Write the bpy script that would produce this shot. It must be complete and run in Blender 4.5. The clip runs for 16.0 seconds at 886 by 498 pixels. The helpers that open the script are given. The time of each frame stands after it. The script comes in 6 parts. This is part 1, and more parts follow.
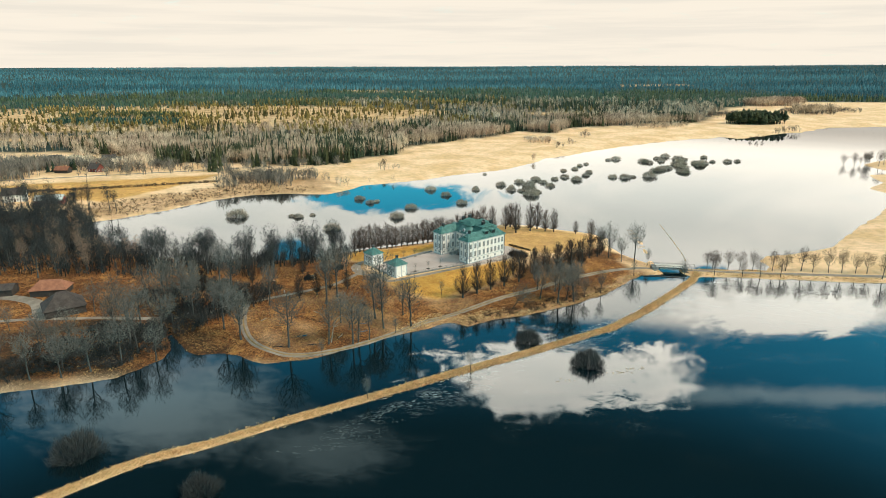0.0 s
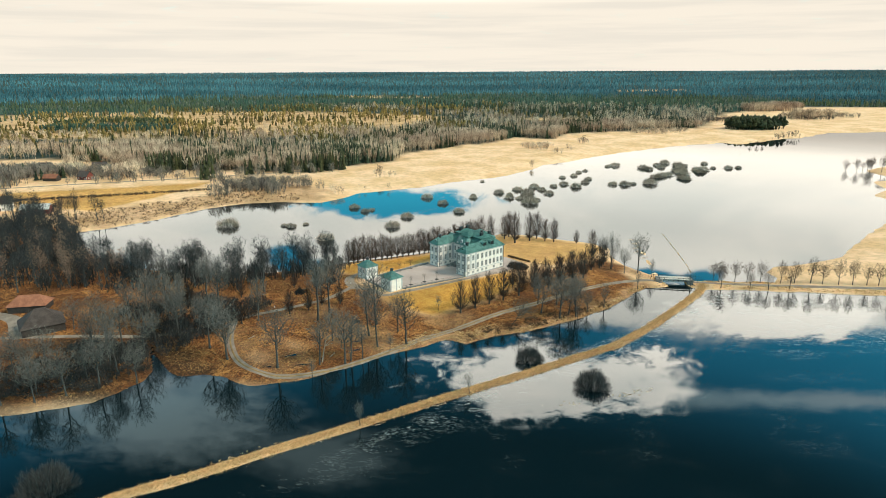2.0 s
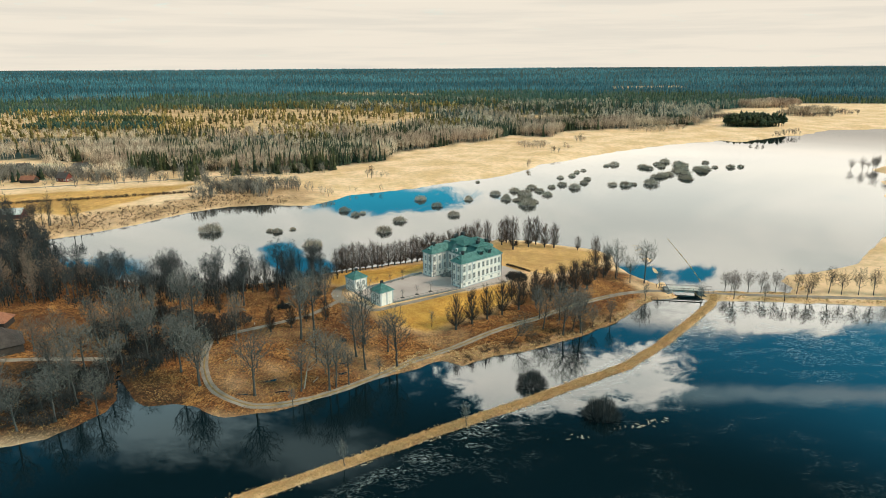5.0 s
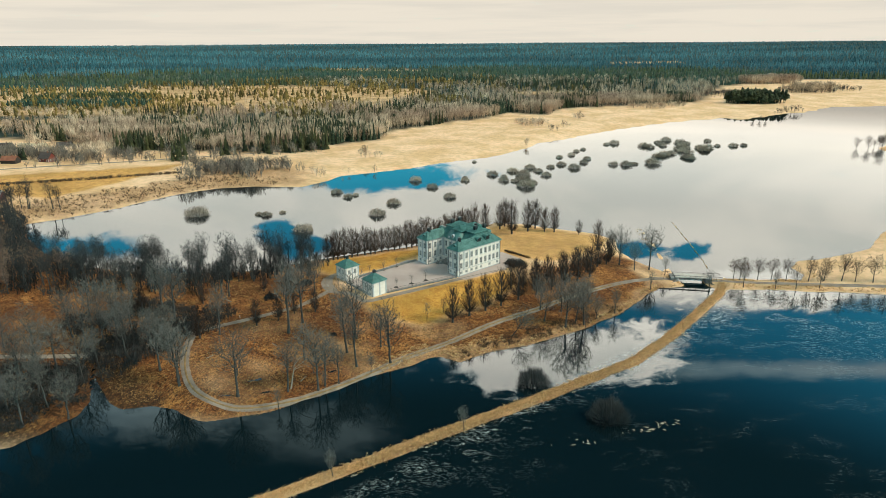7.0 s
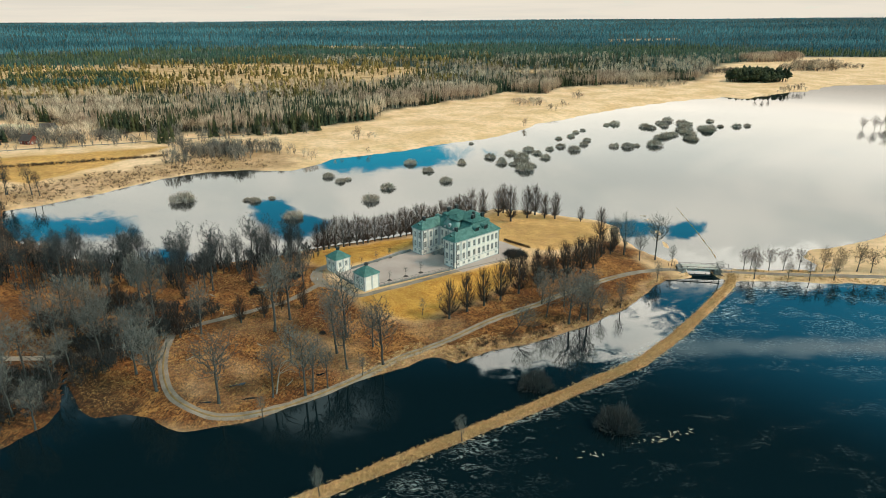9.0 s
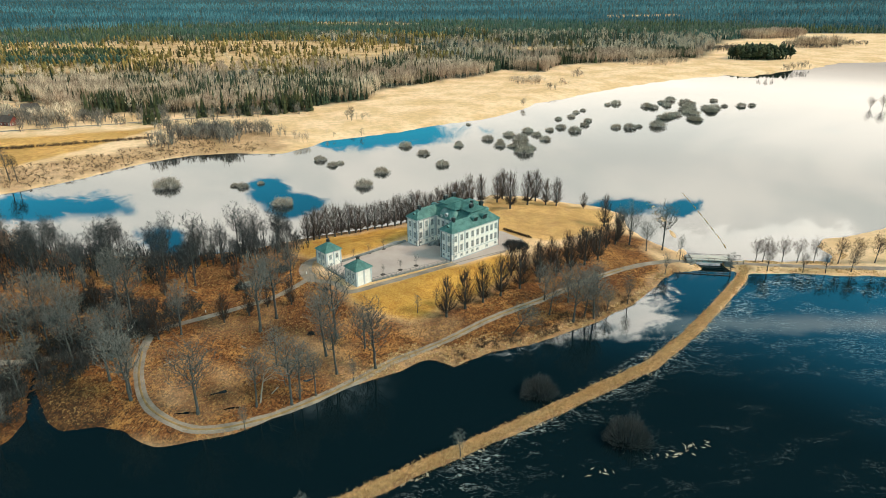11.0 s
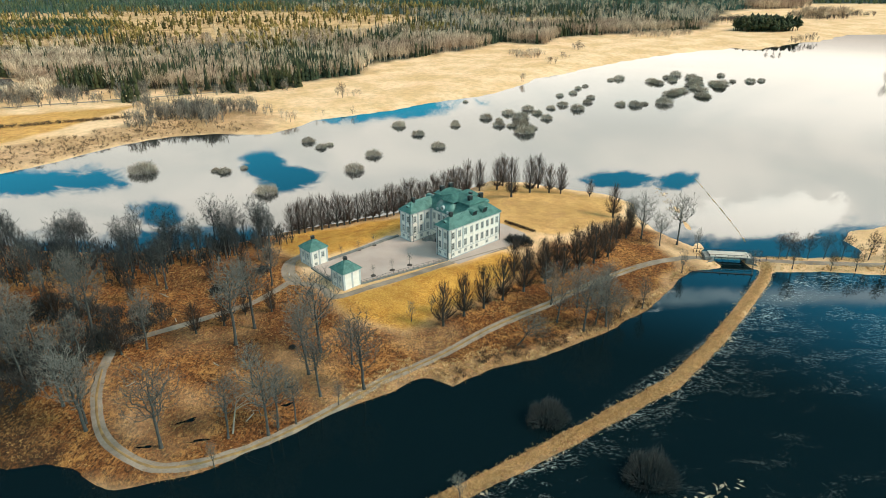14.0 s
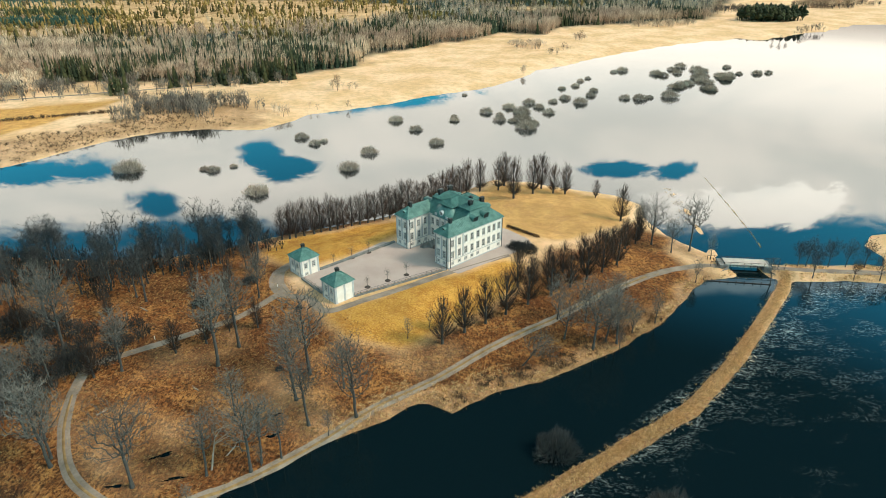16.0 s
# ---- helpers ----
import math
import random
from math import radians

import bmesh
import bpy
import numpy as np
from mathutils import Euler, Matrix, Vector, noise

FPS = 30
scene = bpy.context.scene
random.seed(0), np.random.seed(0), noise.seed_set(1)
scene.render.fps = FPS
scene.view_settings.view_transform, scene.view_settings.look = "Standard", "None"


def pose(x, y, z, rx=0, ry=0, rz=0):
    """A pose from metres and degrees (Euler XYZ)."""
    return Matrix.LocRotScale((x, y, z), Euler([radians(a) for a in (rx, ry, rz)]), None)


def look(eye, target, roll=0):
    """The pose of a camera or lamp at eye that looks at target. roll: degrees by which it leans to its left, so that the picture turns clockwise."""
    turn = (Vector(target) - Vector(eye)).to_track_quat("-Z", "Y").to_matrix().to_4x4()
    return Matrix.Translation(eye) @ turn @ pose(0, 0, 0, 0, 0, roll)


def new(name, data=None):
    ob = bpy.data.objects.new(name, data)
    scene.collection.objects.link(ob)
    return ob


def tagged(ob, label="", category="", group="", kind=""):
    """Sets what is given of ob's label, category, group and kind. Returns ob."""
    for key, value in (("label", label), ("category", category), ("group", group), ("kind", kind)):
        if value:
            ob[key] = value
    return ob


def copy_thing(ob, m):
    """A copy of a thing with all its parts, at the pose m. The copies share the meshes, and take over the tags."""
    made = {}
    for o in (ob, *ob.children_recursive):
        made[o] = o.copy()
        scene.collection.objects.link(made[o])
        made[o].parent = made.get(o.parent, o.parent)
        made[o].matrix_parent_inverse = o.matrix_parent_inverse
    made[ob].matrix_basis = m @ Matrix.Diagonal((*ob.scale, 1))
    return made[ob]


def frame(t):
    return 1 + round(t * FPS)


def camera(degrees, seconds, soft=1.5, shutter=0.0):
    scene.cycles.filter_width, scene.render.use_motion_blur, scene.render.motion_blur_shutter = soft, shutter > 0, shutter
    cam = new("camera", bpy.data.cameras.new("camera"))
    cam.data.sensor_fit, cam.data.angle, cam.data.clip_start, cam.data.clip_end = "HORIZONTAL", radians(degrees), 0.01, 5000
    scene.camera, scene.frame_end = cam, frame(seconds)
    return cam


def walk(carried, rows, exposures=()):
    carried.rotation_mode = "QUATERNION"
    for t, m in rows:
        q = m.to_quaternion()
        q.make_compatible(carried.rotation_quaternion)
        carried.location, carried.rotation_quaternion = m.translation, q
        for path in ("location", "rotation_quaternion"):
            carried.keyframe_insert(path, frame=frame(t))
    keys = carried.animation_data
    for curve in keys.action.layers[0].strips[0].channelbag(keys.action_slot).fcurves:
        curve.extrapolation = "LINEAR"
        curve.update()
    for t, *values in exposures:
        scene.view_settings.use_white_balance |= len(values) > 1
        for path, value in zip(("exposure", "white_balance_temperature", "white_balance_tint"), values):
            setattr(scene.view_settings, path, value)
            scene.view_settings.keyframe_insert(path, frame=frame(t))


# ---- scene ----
cam = camera(70.6, 16.0, soft=0.5)
# seconds, eye, yaw, pitch, roll
ROWS = [
    (0.0, (0.92, -3.74, 96.96), 2.131, -16.557, -0.20),
    (1.0, (0.80, 1.53, 97.03), 2.003, -16.314, -0.23),
    (2.0, (0.69, 7.51, 97.06), 1.858, -16.106, -0.26),
    (3.0, (0.58, 13.95, 97.06), 1.698, -15.935, -0.28),
    (3.5, (0.53, 17.28, 97.06), 1.614, -15.872, -0.30),
    (6.0, (0.28, 34.43, 96.93), 1.164, -17.308, -0.34),
    (7.0, (0.19, 41.37, 96.85), 0.978, -18.478, -0.35),
    (8.0, (0.11, 48.34, 96.76), 0.793, -19.411, -0.36),
    (9.0, (0.03, 55.35, 96.66), 0.612, -20.374, -0.36),
    (11.5, (-0.14, 73.11, 96.41), 0.196, -22.834, -0.35),
    (12.5, (-0.20, 80.33, 96.31), 0.052, -23.770, -0.34),
    (13.5, (-0.26, 87.58, 96.23), -0.074, -24.541, -0.33),
    (14.5, (-0.31, 94.80, 96.16), -0.179, -25.015, -0.31),
    (16.0, (-0.37, 105.27, 96.08), -0.291, -25.719, -0.28),
]


def aimed(eye, yaw, pitch, roll):
    a, b = radians(yaw), radians(pitch)
    way = Vector((-math.sin(a) * math.cos(b), math.cos(a) * math.cos(b), math.sin(b)))
    return look(eye, Vector(eye) + way, roll)


walk(cam, [(t, aimed(e, y, p, r)) for t, e, y, p, r in ROWS], exposures=[(0.0, 0.2, 6400, 7), (3.5, 0.15, 6400, 7), (6.0, 0.02, 6400, 6), (9.0, 0.0, 6400, 6), (11.5, 0.22, 6450, 8), (16.0, 0.24, 6450, 8)])

# ---- world and sun ----
SUN_AZ, SUN_EL = 104.0, 42.0   # degrees clockwise from +y, above the horizon
world = bpy.data.worlds.new("sky")
scene.world = world
world.use_nodes = True


class Net:
    """Short hand for node trees."""

    def __init__(self, tree):
        self.t = tree
        tree.nodes.clear()

    def n(self, kind, **kw):
        node = self.t.nodes.new(kind)
        for k, v in kw.items():
            if k == "op":
                node.operation = v
            elif k == "blend":
                node.blend_type = v
            elif k == "dtype":
                node.data_type = v
        return node

    def put(self, sock, v):
        if isinstance(v, bpy.types.NodeSocket):
            self.t.links.new(v, sock)
        elif v is not None:
            if sock.type == "RGBA" and len(v) == 3:
                v = (*v, 1)
            sock.default_value = v

    def math(self, op, a, b=None, c=None, clamp=False):
        node = self.n("ShaderNodeMath", op=op)
        node.use_clamp = clamp
        for s, v in zip(node.inputs, (a, b, c)):
            self.put(s, v)
        return node.outputs[0]

    def vec(self, op, a, b=None):
        node = self.n("ShaderNodeVectorMath", op=op)
        self.put(node.inputs[0], a)
        if b is not None:
            self.put(node.inputs[1], b)
        return node.outputs["Value"] if op in ("LENGTH", "DOT_PRODUCT") else node.outputs[0]

    def comb(self, x, y, z):
        node = self.n("ShaderNodeCombineXYZ")
        for s, v in zip(node.inputs, (x, y, z)):
            self.put(s, v)
        return node.outputs[0]

    def noise(self, vec, scale, detail=4.0, rough=0.55, dist=0.0):
        node = self.n("ShaderNodeTexNoise")
        self.put(node.inputs["Vector"], vec)
        node.inputs["Scale"].default_value = scale
        node.inputs["Detail"].default_value = detail
        node.inputs["Roughness"].default_value = rough
        node.inputs["Distortion"].default_value = dist
        return node.outputs[0]

    def voronoi(self, vec, scale):
        node = self.n("ShaderNodeTexVoronoi")
        self.put(node.inputs["Vector"], vec)
        node.inputs["Scale"].default_value = scale
        return node.outputs[0]

    def span(self, v, lo, hi, a=0.0, b=1.0, smooth=True):
        node = self.n("ShaderNodeMapRange")
        node.interpolation_type = "SMOOTHSTEP" if smooth else "LINEAR"
        self.put(node.inputs[0], v)
        for s, x in zip(node.inputs[1:5], (lo, hi, a, b)):
            s.default_value = x
        return node.outputs[0]

    def mix(self, f, a, b, blend="MIX"):
        node = self.n("ShaderNodeMix", dtype="RGBA", blend=blend)
        self.put(node.inputs[0], f)
        self.put(node.inputs[6], a)
        self.put(node.inputs[7], b)
        return node.outputs[2]


def sky_nodes():
    g = Net(world.node_tree)
    co = g.n("ShaderNodeTexCoord").outputs["Generated"]
    sep = g.n("ShaderNodeSeparateXYZ")
    g.put(sep.inputs[0], co)
    x, y, z = sep.outputs
    up = g.math("MAXIMUM", z, 0.0)
    ahead = g.math("MAXIMUM", y, 0.08)
    px = g.math("DIVIDE", x, ahead)
    pz = g.math("DIVIDE", up, ahead)
    flat = g.math("ADD", up, 0.18)
    plane = g.comb(g.math("DIVIDE", x, flat), g.math("DIVIDE", y, flat), 0.0)
    big = g.noise(plane, 1.35, 7.0, 0.52, 0.3)
    fine = g.noise(plane, 5.0, 6.0, 0.6, 0.2)
    here = g.comb(px, pz, 0.0)
    wob = g.math("ADD", g.math("MULTIPLY", g.noise(here, 6.5, 3.0, 0.5), 0.55), g.math("MULTIPLY", g.noise(g.vec("MULTIPLY", here, (1.0, 2.6, 1.0)), 20.0, 7.0, 0.72, 0.6), 0.65))
    wobx = g.math("SUBTRACT", wob, 0.6)

    def spot(cx, cz, rx, rz, soft=0.28):
        """1 inside an uneven oval of the sky, 0 outside."""
        dx = g.math("DIVIDE", g.math("SUBTRACT", px, cx), rx)
        dz = g.math("DIVIDE", g.math("SUBTRACT", pz, cz), rz)
        r = g.math("SQRT", g.math("ADD", g.math("MULTIPLY", dx, dx), g.math("MULTIPLY", dz, dz)))
        r = g.math("ADD", r, g.math("MULTIPLY", wobx, 3.3))
        return g.span(r, 1.0 + soft, 1.0 - soft, 0.0, 1.0)

    # a bright deck of cloud up to about 25 degrees, its edge uneven, then open blue with some heaps
    edge = g.math("ADD", pz, g.math("MULTIPLY", wobx, 0.16))
    deck = g.span(edge, 0.465, 0.415)
    for hole in ((-0.115, 0.210, 0.15, 0.021), (-0.30, 0.302, 0.035, 0.024), (-0.25, 0.330, 0.050, 0.020), (-0.487, 0.392, 0.045, 0.022), (-0.665, 0.333, 0.12, 0.024), (0.295, 0.336, 0.060, 0.015),
                 (0.395, 0.338, 0.032, 0.014), (0.645, 0.455, 0.13, 0.026), (0.15, 0.455, 0.22, 0.036), (-0.42, 0.45, 0.14, 0.03)):
        deck = g.math("MULTIPLY", deck, g.math("SUBTRACT", 1.0, spot(*hole)))
    heap = spot(0.16, 0.53, 0.19, 0.072, 0.2)
    low_heap = spot(0.545, 0.408, 0.17, 0.036, 0.2)
    glow = g.math("MAXIMUM", g.math("MULTIPLY", heap, 2.6), g.math("MULTIPLY", low_heap, 1.0))
    heap = g.math("MAXIMUM", heap, low_heap)
    veil = g.math("MULTIPLY", spot(-0.58, 0.60, 0.20, 0.085, 0.7), 0.42)
    veil = g.math("MAXIMUM", veil, g.math("MULTIPLY", spot(-0.27, 0.69, 0.10, 0.05, 0.8), 0.25))
    veil = g.math("MAXIMUM", veil, g.math("MULTIPLY", spot(0.66, 0.562, 0.36, 0.014, 0.9), 0.38))
    # overhead and behind: broken cloud
    loose = g.math("MULTIPLY", g.span(big, 0.47, 0.63), g.math("MAXIMUM", g.span(y, 0.15, -0.25), g.span(up, 0.80, 0.92)))
    cover = g.math("MAXIMUM", g.math("MAXIMUM", deck, heap), g.math("MAXIMUM", veil, loose), clamp=True)
    cover = g.math("MULTIPLY", cover, g.span(fine, 0.12, 0.42, 0.86, 1.0))
    sky = g.n("ShaderNodeTexSky")
    sky.sky_type = "NISHITA"
    sky.sun_disc = False
    sky.sun_elevation, sky.sun_rotation = radians(SUN_EL), radians(SUN_AZ)
    bg1 = g.n("ShaderNodeBackground")
    g.put(bg1.inputs[0], g.mix(1.0, sky.outputs[0], (0.135, 0.88, 0.92), "MULTIPLY"))
    g.put(bg1.inputs[1], g.span(up, 0.40, 0.55, 0.27, 0.022))
    bg2 = g.n("ShaderNodeBackground")
    streak = g.noise(g.vec("MULTIPLY", co, (2.2, 2.2, 42.0)), 1.6, 5.0, 0.55, 0.25)
    tone = g.mix(g.span(streak, 0.60, 0.34), (1.0, 0.885, 0.75), (0.90, 0.81, 0.70))
    soft = g.span(g.noise(g.vec("MULTIPLY", here, (1.0, 2.2, 1.0)), 3.2, 6.0, 0.55, 0.5), 0.36, 0.62)
    tone = g.mix(g.span(up, 0.10, 0.20), tone, g.mix(soft, (0.80, 0.785, 0.705), (1.0, 0.935, 0.82)))
    tone = g.mix(g.math("SUBTRACT", g.span(up, 0.40, 0.46), heap, clamp=True), tone, (0.74, 0.93, 0.92))
    g.put(bg2.inputs[0], tone)
    g.put(bg2.inputs[1], g.math("ADD", g.math("ADD", g.span(up, 0.088, 0.13, 0.86, 2.3), g.span(up, 0.22, 0.34, 0.0, 1.15)), glow))
    m = g.n("ShaderNodeMixShader")
    g.put(m.inputs[0], cover)
    g.put(m.inputs[1], bg1.outputs[0])
    g.put(m.inputs[2], bg2.outputs[0])
    out = g.n("ShaderNodeOutputWorld")
    g.put(out.inputs[0], m.outputs[0])


sky_nodes()
sun = new("sun", bpy.data.lights.new("sun", "SUN"))
sun.data.energy, sun.data.angle, sun.data.color = 3.0, radians(14.0), (1.0, 0.84, 0.675)
_a, _e = radians(SUN_AZ), radians(SUN_EL)
sun.matrix_world = look((0, 0, 300), (-math.sin(_a) * math.cos(_e) * 100, -math.cos(_a) * math.cos(_e) * 100, 300 - math.sin(_e) * 100))

# ---- materials ----


def material(name, build):
    m = bpy.data.materials.new(name)
    m.use_nodes = True
    g = Net(m.node_tree)
    p = g.n("ShaderNodeBsdfPrincipled")
    out = g.n("ShaderNodeOutputMaterial")
    g.put(out.inputs[0], p.outputs[0])
    build(g, p)
    return m


def bump(g, p, height, strength, distance=0.05):
    b = g.n("ShaderNodeBump")
    b.inputs["Strength"].default_value = strength
    b.inputs["Distance"].default_value = distance
    g.put(b.inputs["Height"], height)
    g.put(p.inputs["Normal"], b.outputs[0])


def plain(name, dark, light, scale=3.0, rough=0.8, metal=0.0, relief=0.2, fine=30.0, random_mix=0.0, spec=0.4):
    """Two tones mixed by coarse and fine noise, with relief."""
    def build(g, p):
        co = g.n("ShaderNodeTexCoord").outputs["Object"]
        a = g.noise(co, scale, 5.0)
        b = g.noise(co, fine, 3.0)
        f = g.math("ADD", g.math("MULTIPLY", a, 0.65), g.math("MULTIPLY", b, 0.35))
        f = g.span(f, 0.3, 0.7)
        if random_mix:
            r = g.n("ShaderNodeObjectInfo").outputs["Random"]
            f = g.math("ADD", g.math("MULTIPLY", f, 1 - random_mix), g.math("MULTIPLY", r, random_mix))
        g.put(p.inputs["Base Color"], g.mix(f, dark, light))
        p.inputs["Roughness"].default_value = rough
        p.inputs["Metallic"].default_value = metal
        p.inputs["Specular IOR Level"].default_value = spec
        if relief:
            bump(g, p, b, relief)
    return material(name, build)


def island(name, dark, light, rough=0.9, extra=None):
    """Varied from clump to clump within one mesh."""
    def build(g, p):
        geo = g.n("ShaderNodeNewGeometry")
        own = g.n("ShaderNodeAttribute")
        own.attribute_name = "tint"
        r = g.math("ADD", g.math("MULTIPLY", own.outputs["Fac"], 0.65), g.math("MULTIPLY", geo.outputs["Random Per Island"], 0.35))
        r = g.span(r, 0.1, 0.9)
        c = g.mix(r, dark, light)
        if extra:
            broad = g.noise(g.vec("MULTIPLY", geo.outputs["Position"], (0.45, 1.3, 1.0)), extra[0], 5.0, 0.62)
            c = g.mix(g.span(broad, 0.42, 0.6), c, g.mix(r, extra[1], extra[2]))
        g.put(p.inputs["Base Color"], c)
        p.inputs["Roughness"].default_value = rough
        p.inputs["Specular IOR Level"].default_value = 0.15
    return material(name, build)


def ground_build(g, p):
    geo = g.n("ShaderNodeNewGeometry")
    pos = geo.outputs["Position"]
    att = g.n("ShaderNodeAttribute")
    att.attribute_name = "zone"
    sep = g.n("ShaderNodeSeparateColor")
    g.put(sep.inputs[0], att.outputs["Color"])
    lawn, litter, wood = sep.outputs[0], sep.outputs[1], sep.outputs[2]
    open_moor = att.outputs["Alpha"]
    broad = g.noise(pos, 0.03, 5.0, 0.6)
    mid = g.noise(pos, 0.22, 6.0, 0.65)
    fine = g.noise(pos, 2.2, 5.0, 0.7)
    tuft = g.noise(g.vec("MULTIPLY", pos, (1.0, 1.6, 1.0)), 0.9, 6.0, 0.7, 0.6)
    straw = g.mix(g.span(broad, 0.35, 0.65), (0.72, 0.455, 0.235), (0.90, 0.61, 0.37))
    straw = g.mix(g.span(mid, 0.60, 0.36, 0.0, 0.28), straw, (0.30, 0.19, 0.085))
    sward = g.math("ADD", g.math("MULTIPLY", mid, 0.45), g.math("MULTIPLY", fine, 0.55))
    grass = g.mix(g.span(sward, 0.36, 0.62), (0.40, 0.16, 0.026), (0.74, 0.405, 0.085))
    grass = g.mix(g.span(broad, 0.6, 0.4, 0.0, 0.5), grass, (0.33, 0.19, 0.045))
    grass = g.mix(g.span(g.noise(pos, 0.11, 6.0, 0.7, 0.5), 0.52, 0.66, 0.0, 0.55), grass, (0.30, 0.115, 0.028))
    grain = g.noise(g.vec("MULTIPLY", pos, (1.3, 0.8, 1.0)), 1.25, 8.0, 0.82, 0.5)
    leaf = g.mix(g.span(tuft, 0.34, 0.66), (0.080, 0.026, 0.010), (0.33, 0.122, 0.034))
    leaf = g.mix(g.span(g.math("ADD", g.math("MULTIPLY", mid, 0.5), g.math("MULTIPLY", grain, 0.5)), 0.47, 0.60), leaf, (0.47, 0.215, 0.064))
    leaf = g.mix(g.span(broad, 0.56, 0.40, 0.0, 0.6), leaf, (0.095, 0.032, 0.013))
    leaf = g.mix(g.span(grain, 0.52, 0.42, 0.0, 0.9), leaf, (0.035, 0.016, 0.008))
    leaf = g.mix(g.span(grain, 0.60, 0.70, 0.0, 0.8), leaf, (0.54, 0.32, 0.13))
    moor = g.mix(g.span(g.math("ADD", g.math("MULTIPLY", broad, 0.5), g.math("MULTIPLY", mid, 0.5)), 0.36, 0.62), (0.26, 0.15, 0.062), (0.68, 0.44, 0.225))
    c = g.mix(lawn, straw, grass)
    c = g.mix(litter, c, leaf)
    # needle litter on the forest floor, tree shade darkened into its colour
    shaded_needles = g.mix(g.span(mid, 0.35, 0.65), (0.012, 0.028, 0.025), (0.040, 0.062, 0.050))
    c = g.mix(wood, c, g.mix(open_moor, shaded_needles, moor))
    c = g.mix(g.math("MULTIPLY", g.span(fine, 0.30, 0.62, 0.75, 0.0), g.math("ADD", 0.35, g.math("MULTIPLY", litter, 0.65))), c, g.mix(0.5, c, (0.04, 0.025, 0.012)))
    dry = g.math("MULTIPLY", g.span(g.noise(pos, 1.1, 6.0, 0.72), 0.52, 0.68, 0.0, 0.4), g.math("SUBTRACT", 1.0, wood))
    c = g.mix(dry, c, g.mix(0.6, c, (0.62, 0.42, 0.2)))
    # darker brown where the dark_ground mask is set, broken up by the grain
    dark_att = g.n("ShaderNodeAttribute")
    dark_att.attribute_name = "dark_ground"
    c = g.mix(g.math("MULTIPLY", dark_att.outputs["Fac"], g.span(grain, 0.66, 0.46, 0.35, 0.92)), c, (0.030, 0.020, 0.013))
    g.put(p.inputs["Base Color"], c)
    p.inputs["Roughness"].default_value = 0.95
    p.inputs["Specular IOR Level"].default_value = 0.1
    bump(g, p, g.math("ADD", g.math("MULTIPLY", tuft, 0.5), g.math("MULTIPLY", grain, 0.5)), 1.0, 0.7)


def water_build(g, p):
    geo = g.n("ShaderNodeNewGeometry")
    pos = geo.outputs["Position"]
    sep = g.n("ShaderNodeSeparateXYZ")
    g.put(sep.inputs[0], pos)
    patch = g.noise(pos, 0.018, 4.0, 0.55, 0.4)
    drift = g.vec("MULTIPLY", pos, (1.0, 1.9, 1.0))
    wisp = g.noise(drift, 0.20, 7.0, 0.66, 1.2)
    speck = g.noise(drift, 0.9, 5.0, 0.7, 0.8)
    side = g.math("ADD", g.math("SUBTRACT", sep.outputs[0], g.math("MULTIPLY", sep.outputs[1], 1.2)), 219.0)
    area = g.math("MULTIPLY", g.span(side, 3.0, 9.0), g.math("MULTIPLY", g.span(sep.outputs[1], 285.0, 270.0), g.span(sep.outputs[1], 120.0, 178.0)))
    east = g.math("MULTIPLY", g.span(sep.outputs[0], 60.0, 130.0), g.span(sep.outputs[1], 190.0, 235.0))
    by_bank = g.span(side, 30.0, 6.0, 0.0, 1.0)

    def thread(scale, width, twist):
        """Thin winding lines."""
        n = g.noise(drift, scale, 7.0, 0.62, twist)
        return g.span(g.math("ABSOLUTE", g.math("SUBTRACT", n, 0.5)), width, width * 0.25)
    lines = g.math("MAXIMUM", thread(0.16, 0.020, 1.5), g.math("MULTIPLY", thread(0.42, 0.030, 1.0), 0.8))
    where = g.math("ADD", g.math("MULTIPLY", g.noise(drift, 0.05, 5.0, 0.6, 0.6), 0.75), g.math("MULTIPLY", speck, 0.25))
    where = g.math("ADD", where, g.math("MULTIPLY", g.math("MAXIMUM", by_bank, east), 0.07))
    lines = g.math("MULTIPLY", g.math("MULTIPLY", lines, g.span(where, 0.51, 0.63)), g.span(speck, 0.40, 0.58))
    scum = g.math("MULTIPLY", g.math("MULTIPLY", g.span(wisp, 0.56, 0.62), g.span(speck, 0.46, 0.56)), by_bank)
    foam = g.math("ADD", g.math("MULTIPLY", lines, g.math("ADD", g.math("ADD", 0.11, g.math("MULTIPLY", east, 0.2)), g.math("MULTIPLY", by_bank, 0.4))), g.math("MULTIPLY", scum, 0.55), clamp=True)
    foam = g.math("MULTIPLY", foam, area)
    g.put(p.inputs["Base Color"], g.mix(foam, (0.0025, 0.008, 0.010), (0.40, 0.43, 0.40)))
    g.put(p.inputs["Roughness"], g.math("ADD", g.span(patch, 0.45, 0.7, 0.004, 0.03), g.math("MULTIPLY", foam, 0.5)))
    p.inputs["IOR"].default_value = 1.40
    p.inputs["Specular IOR Level"].default_value = 0.5
    rip = g.noise(g.vec("MULTIPLY", pos, (1.0, 1.7, 1.0)), 0.9, 3.0, 0.5)
    wind = g.span(patch, 0.42, 0.66, 0.004, 0.03)
    b = g.n("ShaderNodeBump")
    b.inputs["Distance"].default_value = 0.06
    g.put(b.inputs["Strength"], wind)
    g.put(b.inputs["Height"], rip)
    g.put(p.inputs["Normal"], b.outputs[0])


